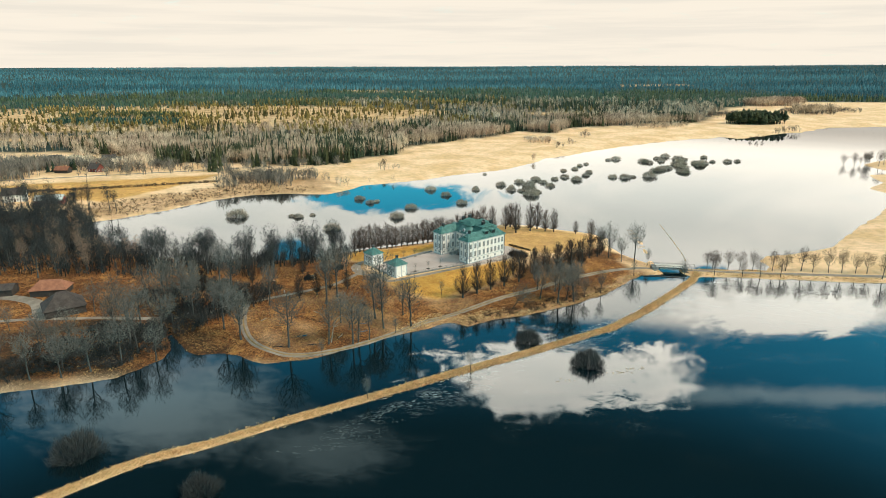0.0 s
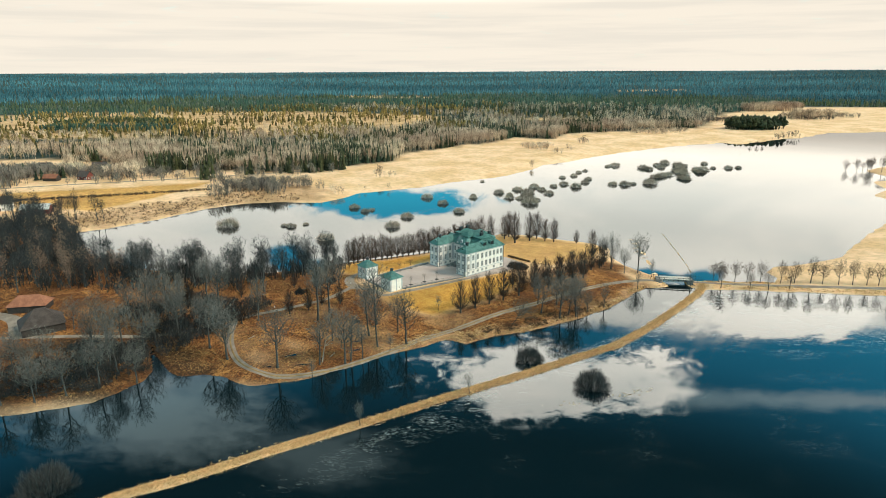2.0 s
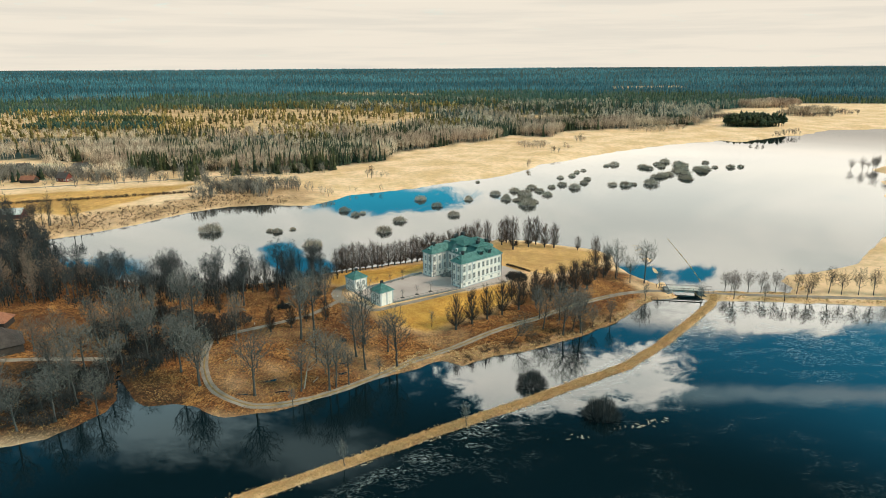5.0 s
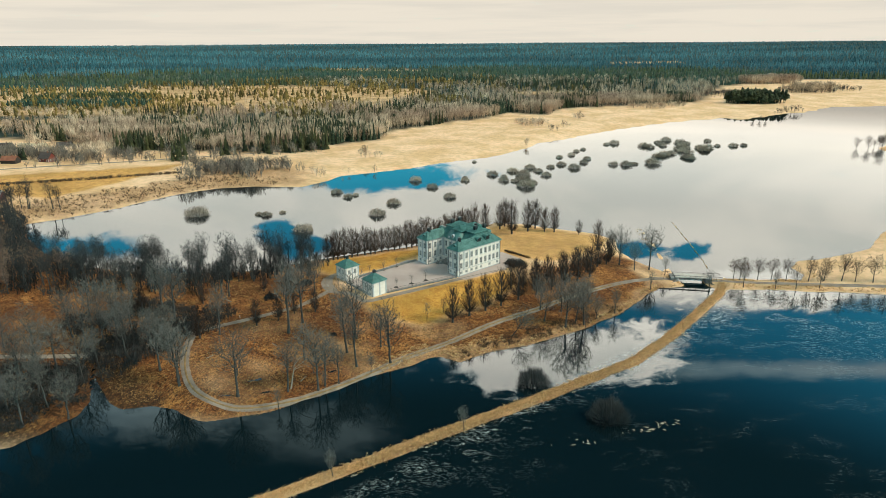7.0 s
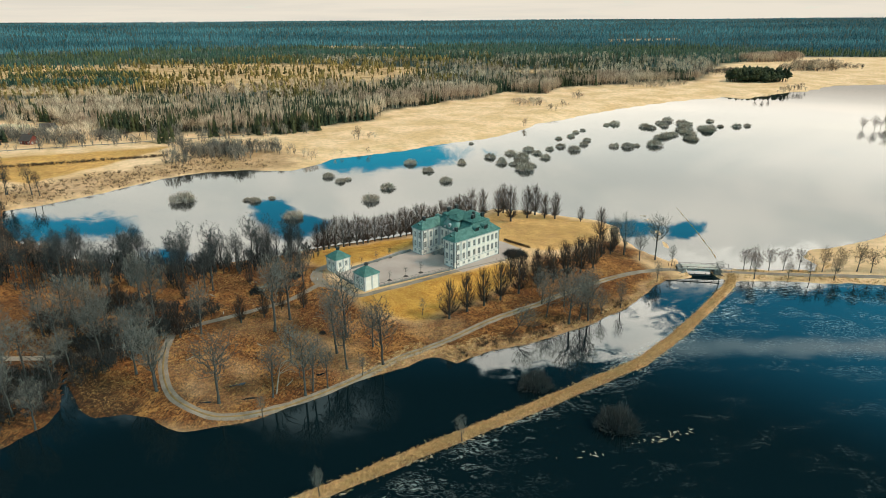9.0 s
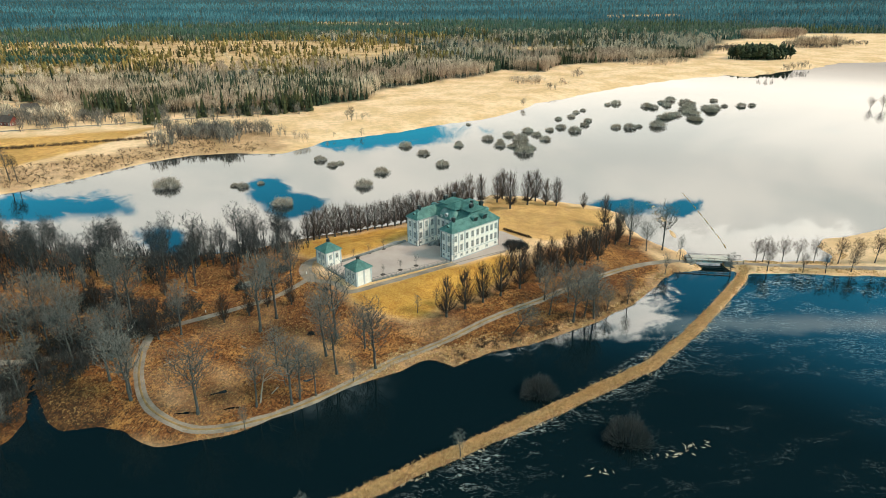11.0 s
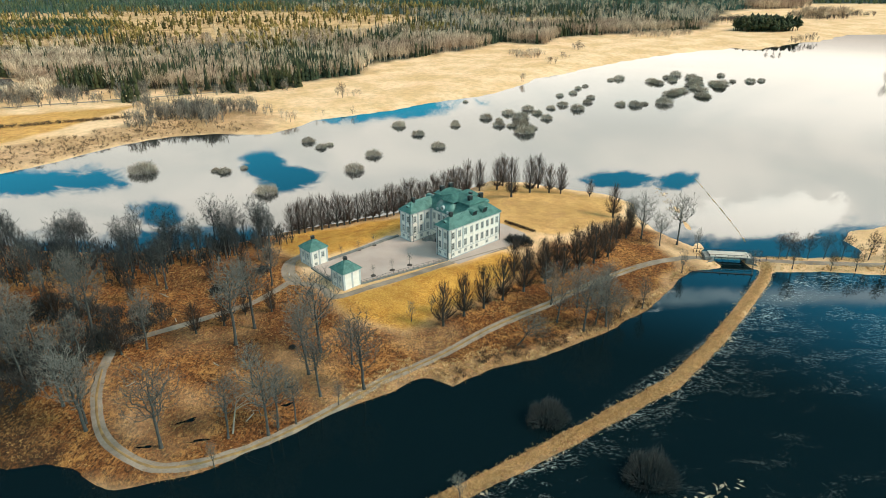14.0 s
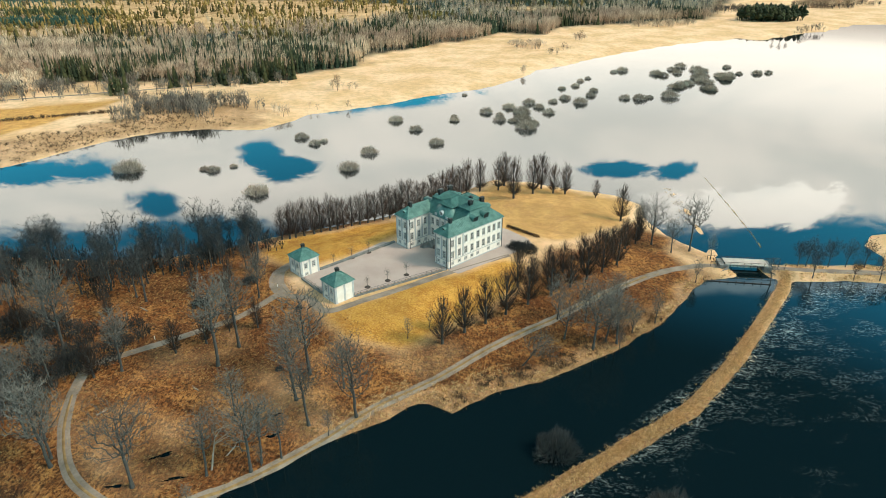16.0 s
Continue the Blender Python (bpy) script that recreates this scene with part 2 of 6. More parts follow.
def copper_build(g, p):
    co = g.n("ShaderNodeTexCoord").outputs["Object"]
    a = g.noise(co, 0.45, 6.0, 0.65, 0.4)
    b = g.noise(g.vec("MULTIPLY", co, (1.0, 1.0, 0.25)), 6.0, 4.0, 0.65)
    f = g.span(g.math("ADD", g.math("MULTIPLY", a, 0.6), g.math("MULTIPLY", b, 0.4)), 0.36, 0.66)
    g.put(p.inputs["Base Color"], g.mix(f, (0.026, 0.095, 0.086), (0.095, 0.225, 0.19)))
    p.inputs["Roughness"].default_value = 0.5
    p.inputs["Metallic"].default_value = 0.15
    bump(g, p, b, 0.15, 0.03)


def glass_build(g, p):
    co = g.n("ShaderNodeTexCoord").outputs["Object"]
    g.put(p.inputs["Base Color"], g.mix(g.span(g.noise(co, 0.8, 2.0), 0.35, 0.65), (0.06, 0.068, 0.068), (0.25, 0.25, 0.23)))
    p.inputs["Roughness"].default_value = 0.06
    p.inputs["IOR"].default_value = 1.5


GROUND = material("ground", ground_build)
WATER = material("lake_water", water_build)
COPPER = material("copper_green", copper_build)
GLASS = material("window_glass", glass_build)
PLASTER = plain("white_plaster", (0.68, 0.62, 0.54), (0.80, 0.745, 0.665), 0.7, 0.85, 0, 0.1, 8.0)
PILASTER = plain("grey_plaster", (0.36, 0.375, 0.365), (0.46, 0.47, 0.45), 0.9, 0.85, 0, 0.1, 9.0)
STONE = plain("grey_stone", (0.10, 0.105, 0.10), (0.24, 0.24, 0.22), 0.8, 0.9, 0, 0.4, 7.0)
WINFRAME = plain("window_paint", (0.42, 0.42, 0.39), (0.55, 0.54, 0.50), 2.0, 0.6, 0, 0.05)
BLACKTIN = plain("black_tin", (0.012, 0.018, 0.02), (0.035, 0.045, 0.045), 1.5, 0.5, 0.4, 0.1)
COURT = plain("fine_gravel", (0.34, 0.27, 0.235), (0.44, 0.36, 0.315), 0.12, 0.95, 0, 0.3, 4.0)
GRAVEL = plain("road_gravel", (0.15, 0.118, 0.09), (0.285, 0.232, 0.18), 0.25, 0.95, 0, 0.5, 2.2)
BARK = plain("bark", (0.026, 0.028, 0.027), (0.085, 0.084, 0.074), 0.8, 0.95, 0, 0.5, 6.0, 0.35)
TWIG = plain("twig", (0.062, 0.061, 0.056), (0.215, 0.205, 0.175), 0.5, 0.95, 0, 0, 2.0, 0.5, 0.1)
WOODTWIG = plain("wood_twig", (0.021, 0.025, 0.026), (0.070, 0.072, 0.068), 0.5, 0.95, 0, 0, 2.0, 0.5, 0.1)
LIMETWIG = plain("lime_twig", (0.030, 0.020, 0.016), (0.085, 0.056, 0.040), 0.5, 0.95, 0, 0, 2.0, 0.5, 0.1)
TANTWIG = plain("birch_twig", (0.13, 0.085, 0.06), (0.34, 0.235, 0.165), 0.5, 0.95, 0, 0, 2.0, 0.5, 0.1)
WILLOW = plain("willow_twig", (0.17, 0.14, 0.105), (0.56, 0.46, 0.35), 0.4, 0.95, 0, 0, 2.0, 0.5, 0.1)
STRIP = plain("track_grass", (0.14, 0.085, 0.035), (0.32, 0.20, 0.08), 0.5, 0.95, 0, 0.5, 3.0)
DEADWOOD = plain("bleached_wood", (0.20, 0.17, 0.13), (0.34, 0.30, 0.24), 1.0, 0.9, 0, 0.2)
TARWOOD = plain("dark_planks", (0.022, 0.017, 0.014), (0.06, 0.045, 0.035), 0.6, 0.85, 0, 0.3, 5.0)
REDWOOD = plain("falu_red_boards", (0.12, 0.026, 0.018), (0.20, 0.046, 0.03), 0.9, 0.85, 0, 0.2, 8.0)
REDROOF = plain("red_clay_tile", (0.14, 0.05, 0.028), (0.34, 0.14, 0.075), 0.6, 0.9, 0, 0.5, 5.0, 0.3)
DARKROOF = plain("weathered_shingle", (0.030, 0.022, 0.018), (0.085, 0.065, 0.055), 0.5, 0.9, 0, 0.5, 4.0, 0.2)
WHITEWALL = plain("whitewash", (0.62, 0.58, 0.52), (0.78, 0.74, 0.68), 0.6, 0.9, 0, 0.1)
YELLOWWALL = plain("pale_boards", (0.42, 0.33, 0.20), (0.55, 0.45, 0.29), 0.6, 0.9, 0, 0.1)
CONCRETE = plain("concrete", (0.36, 0.33, 0.28), (0.52, 0.48, 0.42), 0.5, 0.9, 0, 0.2, 6.0)
TINROOF = plain("pale_sheet_roof", (0.46, 0.46, 0.43), (0.62, 0.61, 0.57), 0.5, 0.6, 0.2, 0.1)
# far conifers: the haze of distance is put into their teal colour
HAZEWOOD = island("hazed_needles", (0.012, 0.050, 0.062), (0.040, 0.108, 0.125), 0.9, (0.0016, (0.034, 0.118, 0.138), (0.095, 0.205, 0.225)))
SPRUCE = island("spruce_needles", (0.014, 0.019, 0.009), (0.060, 0.058, 0.021), 0.9, (0.004, (0.014, 0.025, 0.015), (0.046, 0.060, 0.032)))
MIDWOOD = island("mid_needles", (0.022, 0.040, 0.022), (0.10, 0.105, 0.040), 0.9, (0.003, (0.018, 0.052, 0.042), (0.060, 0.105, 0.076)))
PINE = island("pine_needles", (0.12, 0.083, 0.022), (0.36, 0.24, 0.075), 0.9, (0.009, (0.050, 0.044, 0.015), (0.16, 0.118, 0.038)))
BIRCHES = island("bare_birch", (0.20, 0.135, 0.085), (0.86, 0.66, 0.46), 0.95, (0.006, (0.16, 0.10, 0.068), (0.62, 0.43, 0.30)))
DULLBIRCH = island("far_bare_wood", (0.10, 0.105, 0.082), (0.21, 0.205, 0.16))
DULLWOOD = island("grey_bare_wood", (0.07, 0.062, 0.052), (0.30, 0.25, 0.20))
REED = island("dry_reed", (0.38, 0.22, 0.08), (0.95, 0.66, 0.34))
TUSSOCK = island("dry_tussock", (0.13, 0.060, 0.022), (0.56, 0.35, 0.14))
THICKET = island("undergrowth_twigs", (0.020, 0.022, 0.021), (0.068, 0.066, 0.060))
ALDER = island("alder_twigs", (0.045, 0.036, 0.030), (0.135, 0.105, 0.082))
FLAKE = island("pale_drift", (0.20, 0.16, 0.11), (0.44, 0.37, 0.27))
BROWNSCRUB = island("brown_scrub", (0.05, 0.034, 0.022), (0.13, 0.085, 0.05))

# ---- plan of land and water ----
NORTH_SHORE = [(-240, 376), (-224, 352), (-202, 329), (-184, 316), (-158, 303), (-135, 298), (-112, 298), (-93, 300), (-76, 306), (-62, 316), (-42, 325), (-25, 333), (-10, 340),
               (0, 350), (12, 365), (25, 377), (40, 374), (58, 364), (76, 356), (82, 346), (80, 330), (83, 315), (89, 304), (94, 296)]
DAM_BACK = [(96, 292), (95, 281), (105, 279), (105, 291.5), (118, 290.5), (130, 290), (147, 289.5), (151, 295), (150, 305), (158, 313), (180, 320)]
EAST_SHORE = [(201, 331), (218, 350), (242, 376), (276, 411), (313, 453), (326, 475), (322, 500), (350, 527), (358, 560), (392, 573),
              (386, 620), (436, 660), (500, 724), (700, 800), (900, 900), (800, 1000)]
FAR_SHORE = [(652, 1005), (560, 990), (478, 915), (440, 900), (405, 868), (359, 838), (348, 858), (277, 824), (189, 759), (125, 695), (84, 655), (45, 593), (8, 566),
             (-53, 521), (-84, 503), (-105, 468), (-140, 468), (-164, 464), (-185, 445), (-205, 412), (-228, 384)]
SOUTH_SHORE = [(-900, -60), (-300, 110), (-160, 157), (-140, 163.5), (-131, 166), (-121, 169.5), (-111, 174), (-107, 180), (-102, 188), (-103.5, 195), (-109, 205), (-112.5, 213), (-112, 213.5), (-108, 206), (-102, 199.5), (-96.5, 194), (-92.5, 190.5), (-84, 192), (-77, 190.5),
               (-70.6, 186.7), (-66.7, 185), (-61, 186), (-55.6, 187.8), (-50, 190.5), (-44.7, 193.2), (-40.5, 197), (-36, 200), (-28.8, 205.3), (-21, 211), (-13, 215.7), (-7.2, 221), (-3.4, 221), (1.9, 218.1), (6.5, 221.1), (15, 226.5), (24, 229), (36, 236),
               (47, 243), (57, 251), (68, 261), (77, 273), (84, 280), (94, 282)]
DAM_FRONT = [(96, 282), (105, 281), (111, 279), (124, 279), (140, 277.5), (160, 275.5), (181, 273), (210, 271), (400, 262), (1100, 240), (1100, -900), (-900, -900)]
LEVEE = [(-112, 98), (-96, 116), (-86, 126.5), (-80, 131.5), (-66, 139), (-50, 150), (-29, 163), (-3, 180), (10, 188), (23, 196), (41, 208), (57, 218.5), (73, 234.5),
         (85.5, 249), (98, 264), (106, 274), (112, 284)]
SPIT = [(94, 298), (95, 305), (96.7, 316), (99.6, 342), (99.8, 363)]
PLATEAU = [(-54, 270), (-31, 251), (-10, 263), (10, 274), (34, 296), (12, 322), (-14, 312)]


def poly_sd(poly, x, y):
    """Signed distance to a closed outline: negative inside."""
    p = np.array(poly, float)
    q = np.roll(p, -1, 0)
    best = np.full(x.shape, 1e12)
    inside = np.zeros(x.shape, bool)
    for (ax, ay), (bx, by) in zip(p, q):
        ex, ey = bx - ax, by - ay
        t = np.clip(((x - ax) * ex + (y - ay) * ey) / (ex * ex + ey * ey), 0, 1)
        best = np.minimum(best, (x - ax - t * ex) ** 2 + (y - ay - t * ey) ** 2)
        cross = ((ay > y) != (by > y)) & (x < ex * (y - ay) / (ey if ey else 1e-9) + ax)
        inside ^= cross
    d = np.sqrt(best)
    return np.where(inside, -d, d)


def line_d(line, x, y):
    best = np.full(x.shape, 1e12)
    for (ax, ay), (bx, by) in zip(line[:-1], line[1:]):
        ex, ey = bx - ax, by - ay
        t = np.clip(((x - ax) * ex + (y - ay) * ey) / (ex * ex + ey * ey), 0, 1)
        best = np.minimum(best, (x - ax - t * ex) ** 2 + (y - ay - t * ey) ** 2)
    return np.sqrt(best)


def ease(v, a, b):
    t = np.clip((v - a) / (b - a), 0, 1)
    return t * t * (3 - 2 * t)


def wave(x, y, s):
    """Cheap smooth unevenness, -1 to 1."""
    return (np.sin(x / s + 1.3 * np.sin(y / s * 0.7)) + np.sin(y / s * 1.1 + 1.7 * np.sin(x / s * 0.6 + 2)) + np.sin((x + y) / s * 0.77 + 4)) / 3


LAKES = [NORTH_SHORE + DAM_BACK + EAST_SHORE + FAR_SHORE, SOUTH_SHORE + DAM_FRONT]


def shore_d(x, y):
    """Metres from the water's edge: positive on land."""
    wob = 0.7 * wave(x, y, 3.1) + 0.35 * wave(x + 50, y, 1.3)
    far = ease(y, 330, 520)
    d = np.minimum(poly_sd(LAKES[0], x, y), poly_sd(LAKES[1], x, y)) + wob + far * (2.2 * wave(x, y, 13.0) + 1.2 * wave(x + 40, y, 6.3))
    lev = 2.0 + 0.28 * wave(x, y, 2.9) - line_d(LEVEE, x, y)
    spit = 0.2 + 1.5 * wave(x, y, 2.9) - line_d(SPIT, x, y)
    return np.maximum(np.maximum(d, lev), spit)


def height(x, y, d=None):
    x, y = np.asarray(x, float), np.asarray(y, float)
    if d is None:
        d = shore_d(x, y)
    h = np.where(d < 0, np.maximum(-2.5, 0.3 * d), 0.02 + 1.1 * (1 - np.exp(-np.maximum(d, 0) / 3.5)))
    h = h + 1.9 * ease(d, 6, 30)
    h = h + np.where(d > 4, 0.22 * wave(x, y, 7.0) * ease(d, 4, 14), 0)
    w = ease(poly_sd(PLATEAU, x, y), 16, 0)
    h = h * (1 - w) + 5.35 * w
    r = np.hypot(x, y)
    h = h + 66 * ease(r, 1700, 4900) + ease(r, 900, 2000) * 5 * wave(x, y, 330.0)
    return h


def height_at(x, y):
    return float(height(np.array([x]), np.array([y]))[0])


def ticks(lo, hi, step, far_lo, far_hi, grow):
    mid = list(np.arange(lo, hi + step, step))
    s, v = step, lo
    before = []
    while v > far_lo:
        s *= grow
        v -= s
        before.append(v)
    s, v = step, mid[-1]
    after = []
    while v < far_hi:
        s *= grow
        v += s
        after.append(v)
    return np.array(before[::-1] + mid + after)


def mesh_from(name, verts, faces_flat, per_face, smooth=False):
    """A mesh from arrays; every face has per_face corners."""
    me = bpy.data.meshes.new(name)
    n = len(faces_flat) // per_face
    me.vertices.add(len(verts))
    me.vertices.foreach_set("co", np.ascontiguousarray(verts, dtype=np.float32).ravel())
    me.loops.add(len(faces_flat))
    me.loops.foreach_set("vertex_index", np.ascontiguousarray(faces_flat, dtype=np.int32))
    me.polygons.add(n)
    me.polygons.foreach_set("loop_start", np.arange(0, n * per_face, per_face, dtype=np.int32))
    if smooth:
        me.polygons.foreach_set("use_smooth", np.ones(n, bool))
    me.update(calc_edges=True)
    me.validate()
    return me


def grid_faces(nx, ny):
    i = np.arange(nx - 1)[:, None] * ny + np.arange(ny - 1)[None, :]
    return np.stack([i, i + ny, i + ny + 1, i + 1], -1).reshape(-1)


LAWNS = [
    [(-62, 300), (-49, 285), (-40, 281), (-17, 301), (0, 320), (-6, 334), (-24, 326), (-44, 318), (-60, 311)],
    [(10, 327), (24, 304), (40, 303), (66, 318), (80, 344), (60, 358), (40, 368), (24, 368), (8, 350)],
    [(-33, 253), (-20, 262), (0, 275), (21, 286), (28, 283), (20, 265), (5, 250), (-12, 240), (-26, 243)],
    [(-360, 450), (-255, 424), (-235, 470), (-215, 540), (-320, 500), (-420, 470)],
]
LITTER = [(-190, 150), (-110, 178), (-66, 184), (-45, 188), (-25, 205), (-10, 217), (12, 226), (30, 234), (50, 246), (80, 278), (84, 312), (70, 322), (46, 300), (22, 276),
          (2, 256), (-16, 246), (-30, 254), (-39, 262), (-45, 272), (-50, 286), (-60, 300), (-45, 312), (-20, 326), (2, 346), (22, 374), (-60, 318), (-93, 301), (-135, 299), (-200, 330), (-240, 380), (-330, 400), (-400, 200)]
SCRUBLAND = [(-275, 385), (-228, 386), (-204, 420), (-182, 452), (-125, 470), (-104, 478), (-112, 505), (-140, 530), (-200, 535), (-185, 500), (-205, 470), (-240, 432)]
FOREST_FRONT = [(-2500, 480), (-440, 680), (-350, 645), (-285, 606), (-215, 598), (-175, 592), (-113, 635), (-71, 668), (-64, 738), (-30, 765), (3, 811), (41, 835), (74, 905), (126, 875),
                (162, 962), (277, 995), (387, 1040), (551, 1363), (633, 1448), (800, 1610), (1000, 1580), (1700, 1640), (5200, 2200)]
CLEARING = [(-1250, 900), (-700, 880), (-384, 900), (-110, 985), (-40, 1200), (-43, 1300), (-342, 1470), (-842, 1500), (-1250, 1300)]
GLADES = [[(-700, 800), (-520, 770), (-420, 800), (-300, 790), (-310, 835), (-520, 850)], [(100, 1230), (190, 1150), (260, 1210), (180, 1270)], [(560, 2350), (820, 2380), (840, 2480), (580, 2460)], [(-60, 2050), (-400, 2080), (-420, 2170), (-80, 2150)]]
FOREST = FOREST_FRONT + [(5200, 6200), (-5200, 6200), (-5200, 700)]


def open_land(x, y):
    """1 on moor and glades within the forest."""
    moor = ease(poly_sd(CLEARING, x, y) + 22 * wave(x, y, 35.0), 15, -15)
    for gl in GLADES:
        moor = np.maximum(moor, ease(poly_sd(gl, x, y) + 10 * wave(x, y, 20.0), 8, -8))
    return moor


gx = ticks(-190, 190, 1.7, -5400, 5400, 1.045)
gy = ticks(150, 380, 1.7, -900, 5400, 1.045)
GX, GY = np.meshgrid(gx, gy, indexing="ij")
GD = shore_d(GX, GY)
GZ = height(GX, GY, GD)
land_mesh = mesh_from("ground", np.stack([GX, GY, GZ], -1).reshape(-1, 3), grid_faces(len(gx), len(gy)), 4, True)
zone = np.zeros((GX.size, 4), np.float32)
zx, zy = GX.ravel(), GY.ravel()
wobble = 2.0 * wave(zx, zy, 4.0)
# second (east) lawn keeps more pale straw: its sunlit brightness is in the colour
for lawn, full in zip(LAWNS, (1.0, 0.7, 1.0, 0.85)):
    zone[:, 0] = np.maximum(zone[:, 0], full * ease(poly_sd(lawn, zx, zy) + wobble, 3, -3))
zone[:, 1] = ease(poly_sd(LITTER, zx, zy) + wobble * 1.5, 4, -5) * (1 - np.clip(0.55 + 0.45 * wave(zx, zy, 5.0), 0, 1) * ease(GD.ravel(), 7, 1) * ease(zx, -35, -5) * ease(zx, 26, 12))
LOOP = [(-88, 226), (-84, 210), (-72, 195), (-53, 190), (-23, 211), (0, 230), (10, 240), (-16, 246), (-42, 256), (-70, 240)]
in_loop = ease(poly_sd(LOOP, zx, zy) + 3 * wobble, 5, -6)
zone[:, 1] *= 1 - in_loop * np.clip(0.06 + 0.2 * wave(zx, zy, 6.0) + 0.12 * wave(zx + 31, zy, 2.3), 0, 0.3)
zone[:, 1] *= 1 - zone[:, 0]
scrub = ease(poly_sd(SCRUBLAND, zx, zy) + 3 * wobble, 6, -6)
bank = ease(line_d(LEVEE, zx, zy), 5, 3) * 0.12
bank = np.maximum(bank, 0.72 * ease(GD.ravel(), 14, 2) * ease(zy, 320, 300) * ease(zx, -40, -20) * ease(zx, 92, 84))
zone[:, 1] = np.maximum(np.maximum(zone[:, 1], 0.45 * scrub), bank)
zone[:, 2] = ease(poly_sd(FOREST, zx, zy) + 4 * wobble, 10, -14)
zone[:, 3] = open_land(zx, zy)
# outline of the ground by the western creek that is toned darker brown
DARK_GROUND = [(-190, 140), (-107, 170), (-98, 190), (-80, 190), (-84, 200), (-92, 207), (-104, 214), (-100, 226), (-112, 236), (-134, 230), (-150, 212), (-200, 190)]
dark_ground = land_mesh.attributes.new("dark_ground", "FLOAT", "POINT")
dark_ground.data.foreach_set("value", (ease(poly_sd(DARK_GROUND, zx, zy) + 2.5 * wobble, 4, -6) * np.clip(0.8 + 0.4 * wave(zx, zy, 5.0), 0, 1)).astype(np.float32))
attr = land_mesh.color_attributes.new("zone", "FLOAT_COLOR", "POINT")
attr.data.foreach_set("color", zone.ravel())
land_mesh.materials.append(GROUND)
ground = tagged(new("ground", land_mesh), "dry straw-coloured spring grassland with brown leaf litter round the water", "ground", kind="structure")


def quad_sheet(name, pts, z, mat, label, cat):
    me = bpy.data.meshes.new(name)
    me.from_pydata([(x, y, z) for x, y in pts], [], [tuple(range(len(pts)))])
    me.materials.append(mat)
    return tagged(new(name, me), label, cat, kind="structure")


water = quad_sheet("water", [(-900, -900), (1100, -900), (1100, 1100), (-900, 1100)], 0.0, WATER, "calm dark lake water mirroring clouds and blue sky", "water")


def ribbon(name, line, width, mat, label, lift=0.07, steps=1.2):
    """A road laid over the ground along a smoothed line."""
    pts = [Vector((*p, 0)) for p in line]
    path = []
    for i in range(len(pts) - 1):
        p0, p1, p2, p3 = pts[max(i - 1, 0)], pts[i], pts[i + 1], pts[min(i + 2, len(pts) - 1)]
        n = max(2, int((p2 - p1).length / steps))
        for k in range(n):
            t = k / n
            path.append(0.5 * ((2 * p1) + (p2 - p0) * t + (2 * p0 - 5 * p1 + 4 * p2 - p3) * t * t + (3 * p1 - p0 - 3 * p2 + p3) * t ** 3))
    path.append(pts[-1])
    a = np.array([(p.x, p.y) for p in path])
    tang = np.gradient(a, axis=0)
    tang /= np.linalg.norm(tang, axis=1)[:, None] + 1e-9
    nor = np.stack([-tang[:, 1], tang[:, 0]], 1)
    cols = []
    m = 7
    for k in range(m):
        f = (k / (m - 1) - 0.5) * width
        edge = (1 if k in (0, m - 1) else 0) * 0.25 * wave(a[:, 0], a[:, 1], 1.1)
        cols.append(a + nor * (f + edge * (1 if f > 0 else -1))[:, None] if k in (0, m - 1) else a + nor * f)
    v = []
    for k, c in enumerate(cols):
        z = height(c[:, 0], c[:, 1]) + (lift if 0 < k < m - 1 else -0.06)
        if k in (1, 5):
            z = z - 0.02
        if k == 3:
            z = z + 0.03
        v.append(np.stack([c[:, 0], c[:, 1], z], 1))
    v = np.stack(v, 0)
    me = mesh_from(name, v.reshape(-1, 3), grid_faces(m, len(a)), 4, True)
    me.flip_normals()
    me.materials.append(mat)
    return tagged(new(name, me), label, "road", kind="structure")


ribbon("road", [(-230, 205), (-190, 208), (-160, 214), (-130, 217), (-104, 224), (-94, 229.5), (-86, 234.5), (-73, 243), (-63, 250.5), (-52, 259), (-47, 265)], 3.1, GRAVEL, "pale gravel drive leading to the courtyard")
ribbon("road", [(-88, 233), (-86, 222), (-82, 210.5), (-76, 200.5), (-69, 194.5), (-61, 190.7), (-53, 191.3), (-44, 195.3), (-34, 202.3), (-23, 212), (-14, 220.5), (0, 230.5), (11, 240), (22, 248), (32, 255.3),
                (49, 268.5), (65, 280), (75, 285.5), (86, 288.5), (93, 288.6)], 3.2, GRAVEL, "worn gravel track curving along the shore")
ribbon("grass_strip", [(-86, 222), (-82, 210.5), (-76, 200.5), (-69, 194.5), (-61, 190.7), (-53, 191.3), (-44, 195.3), (-34, 202.3), (-23, 212), (-14, 220.5), (0, 230.5), (11, 240), (22, 248), (32, 255.3),
                       (49, 268.5), (65, 280)], 0.75, STRIP, "strip of dry grass between the wheel tracks", 0.16)
ribbon("road", [(107, 287.5), (118, 285.5), (130, 284), (150, 282), (180, 280), (230, 277), (320, 272)], 3.6, GRAVEL, "pale gravel road on top of the dam")
ribbon("road", [(-48, 264), (-38, 261), (-32, 254.5), (-22, 260.5), (-11, 267.5), (1, 276), (12, 283), (22, 289)], 3.2, GRAVEL, "grey gravel path below the courtyard wall")
ribbon("road", [(-46, 264), (-50, 272), (-50, 282), (-44, 291)], 5.5, GRAVEL, "pale gravel turning place before the pavilions")
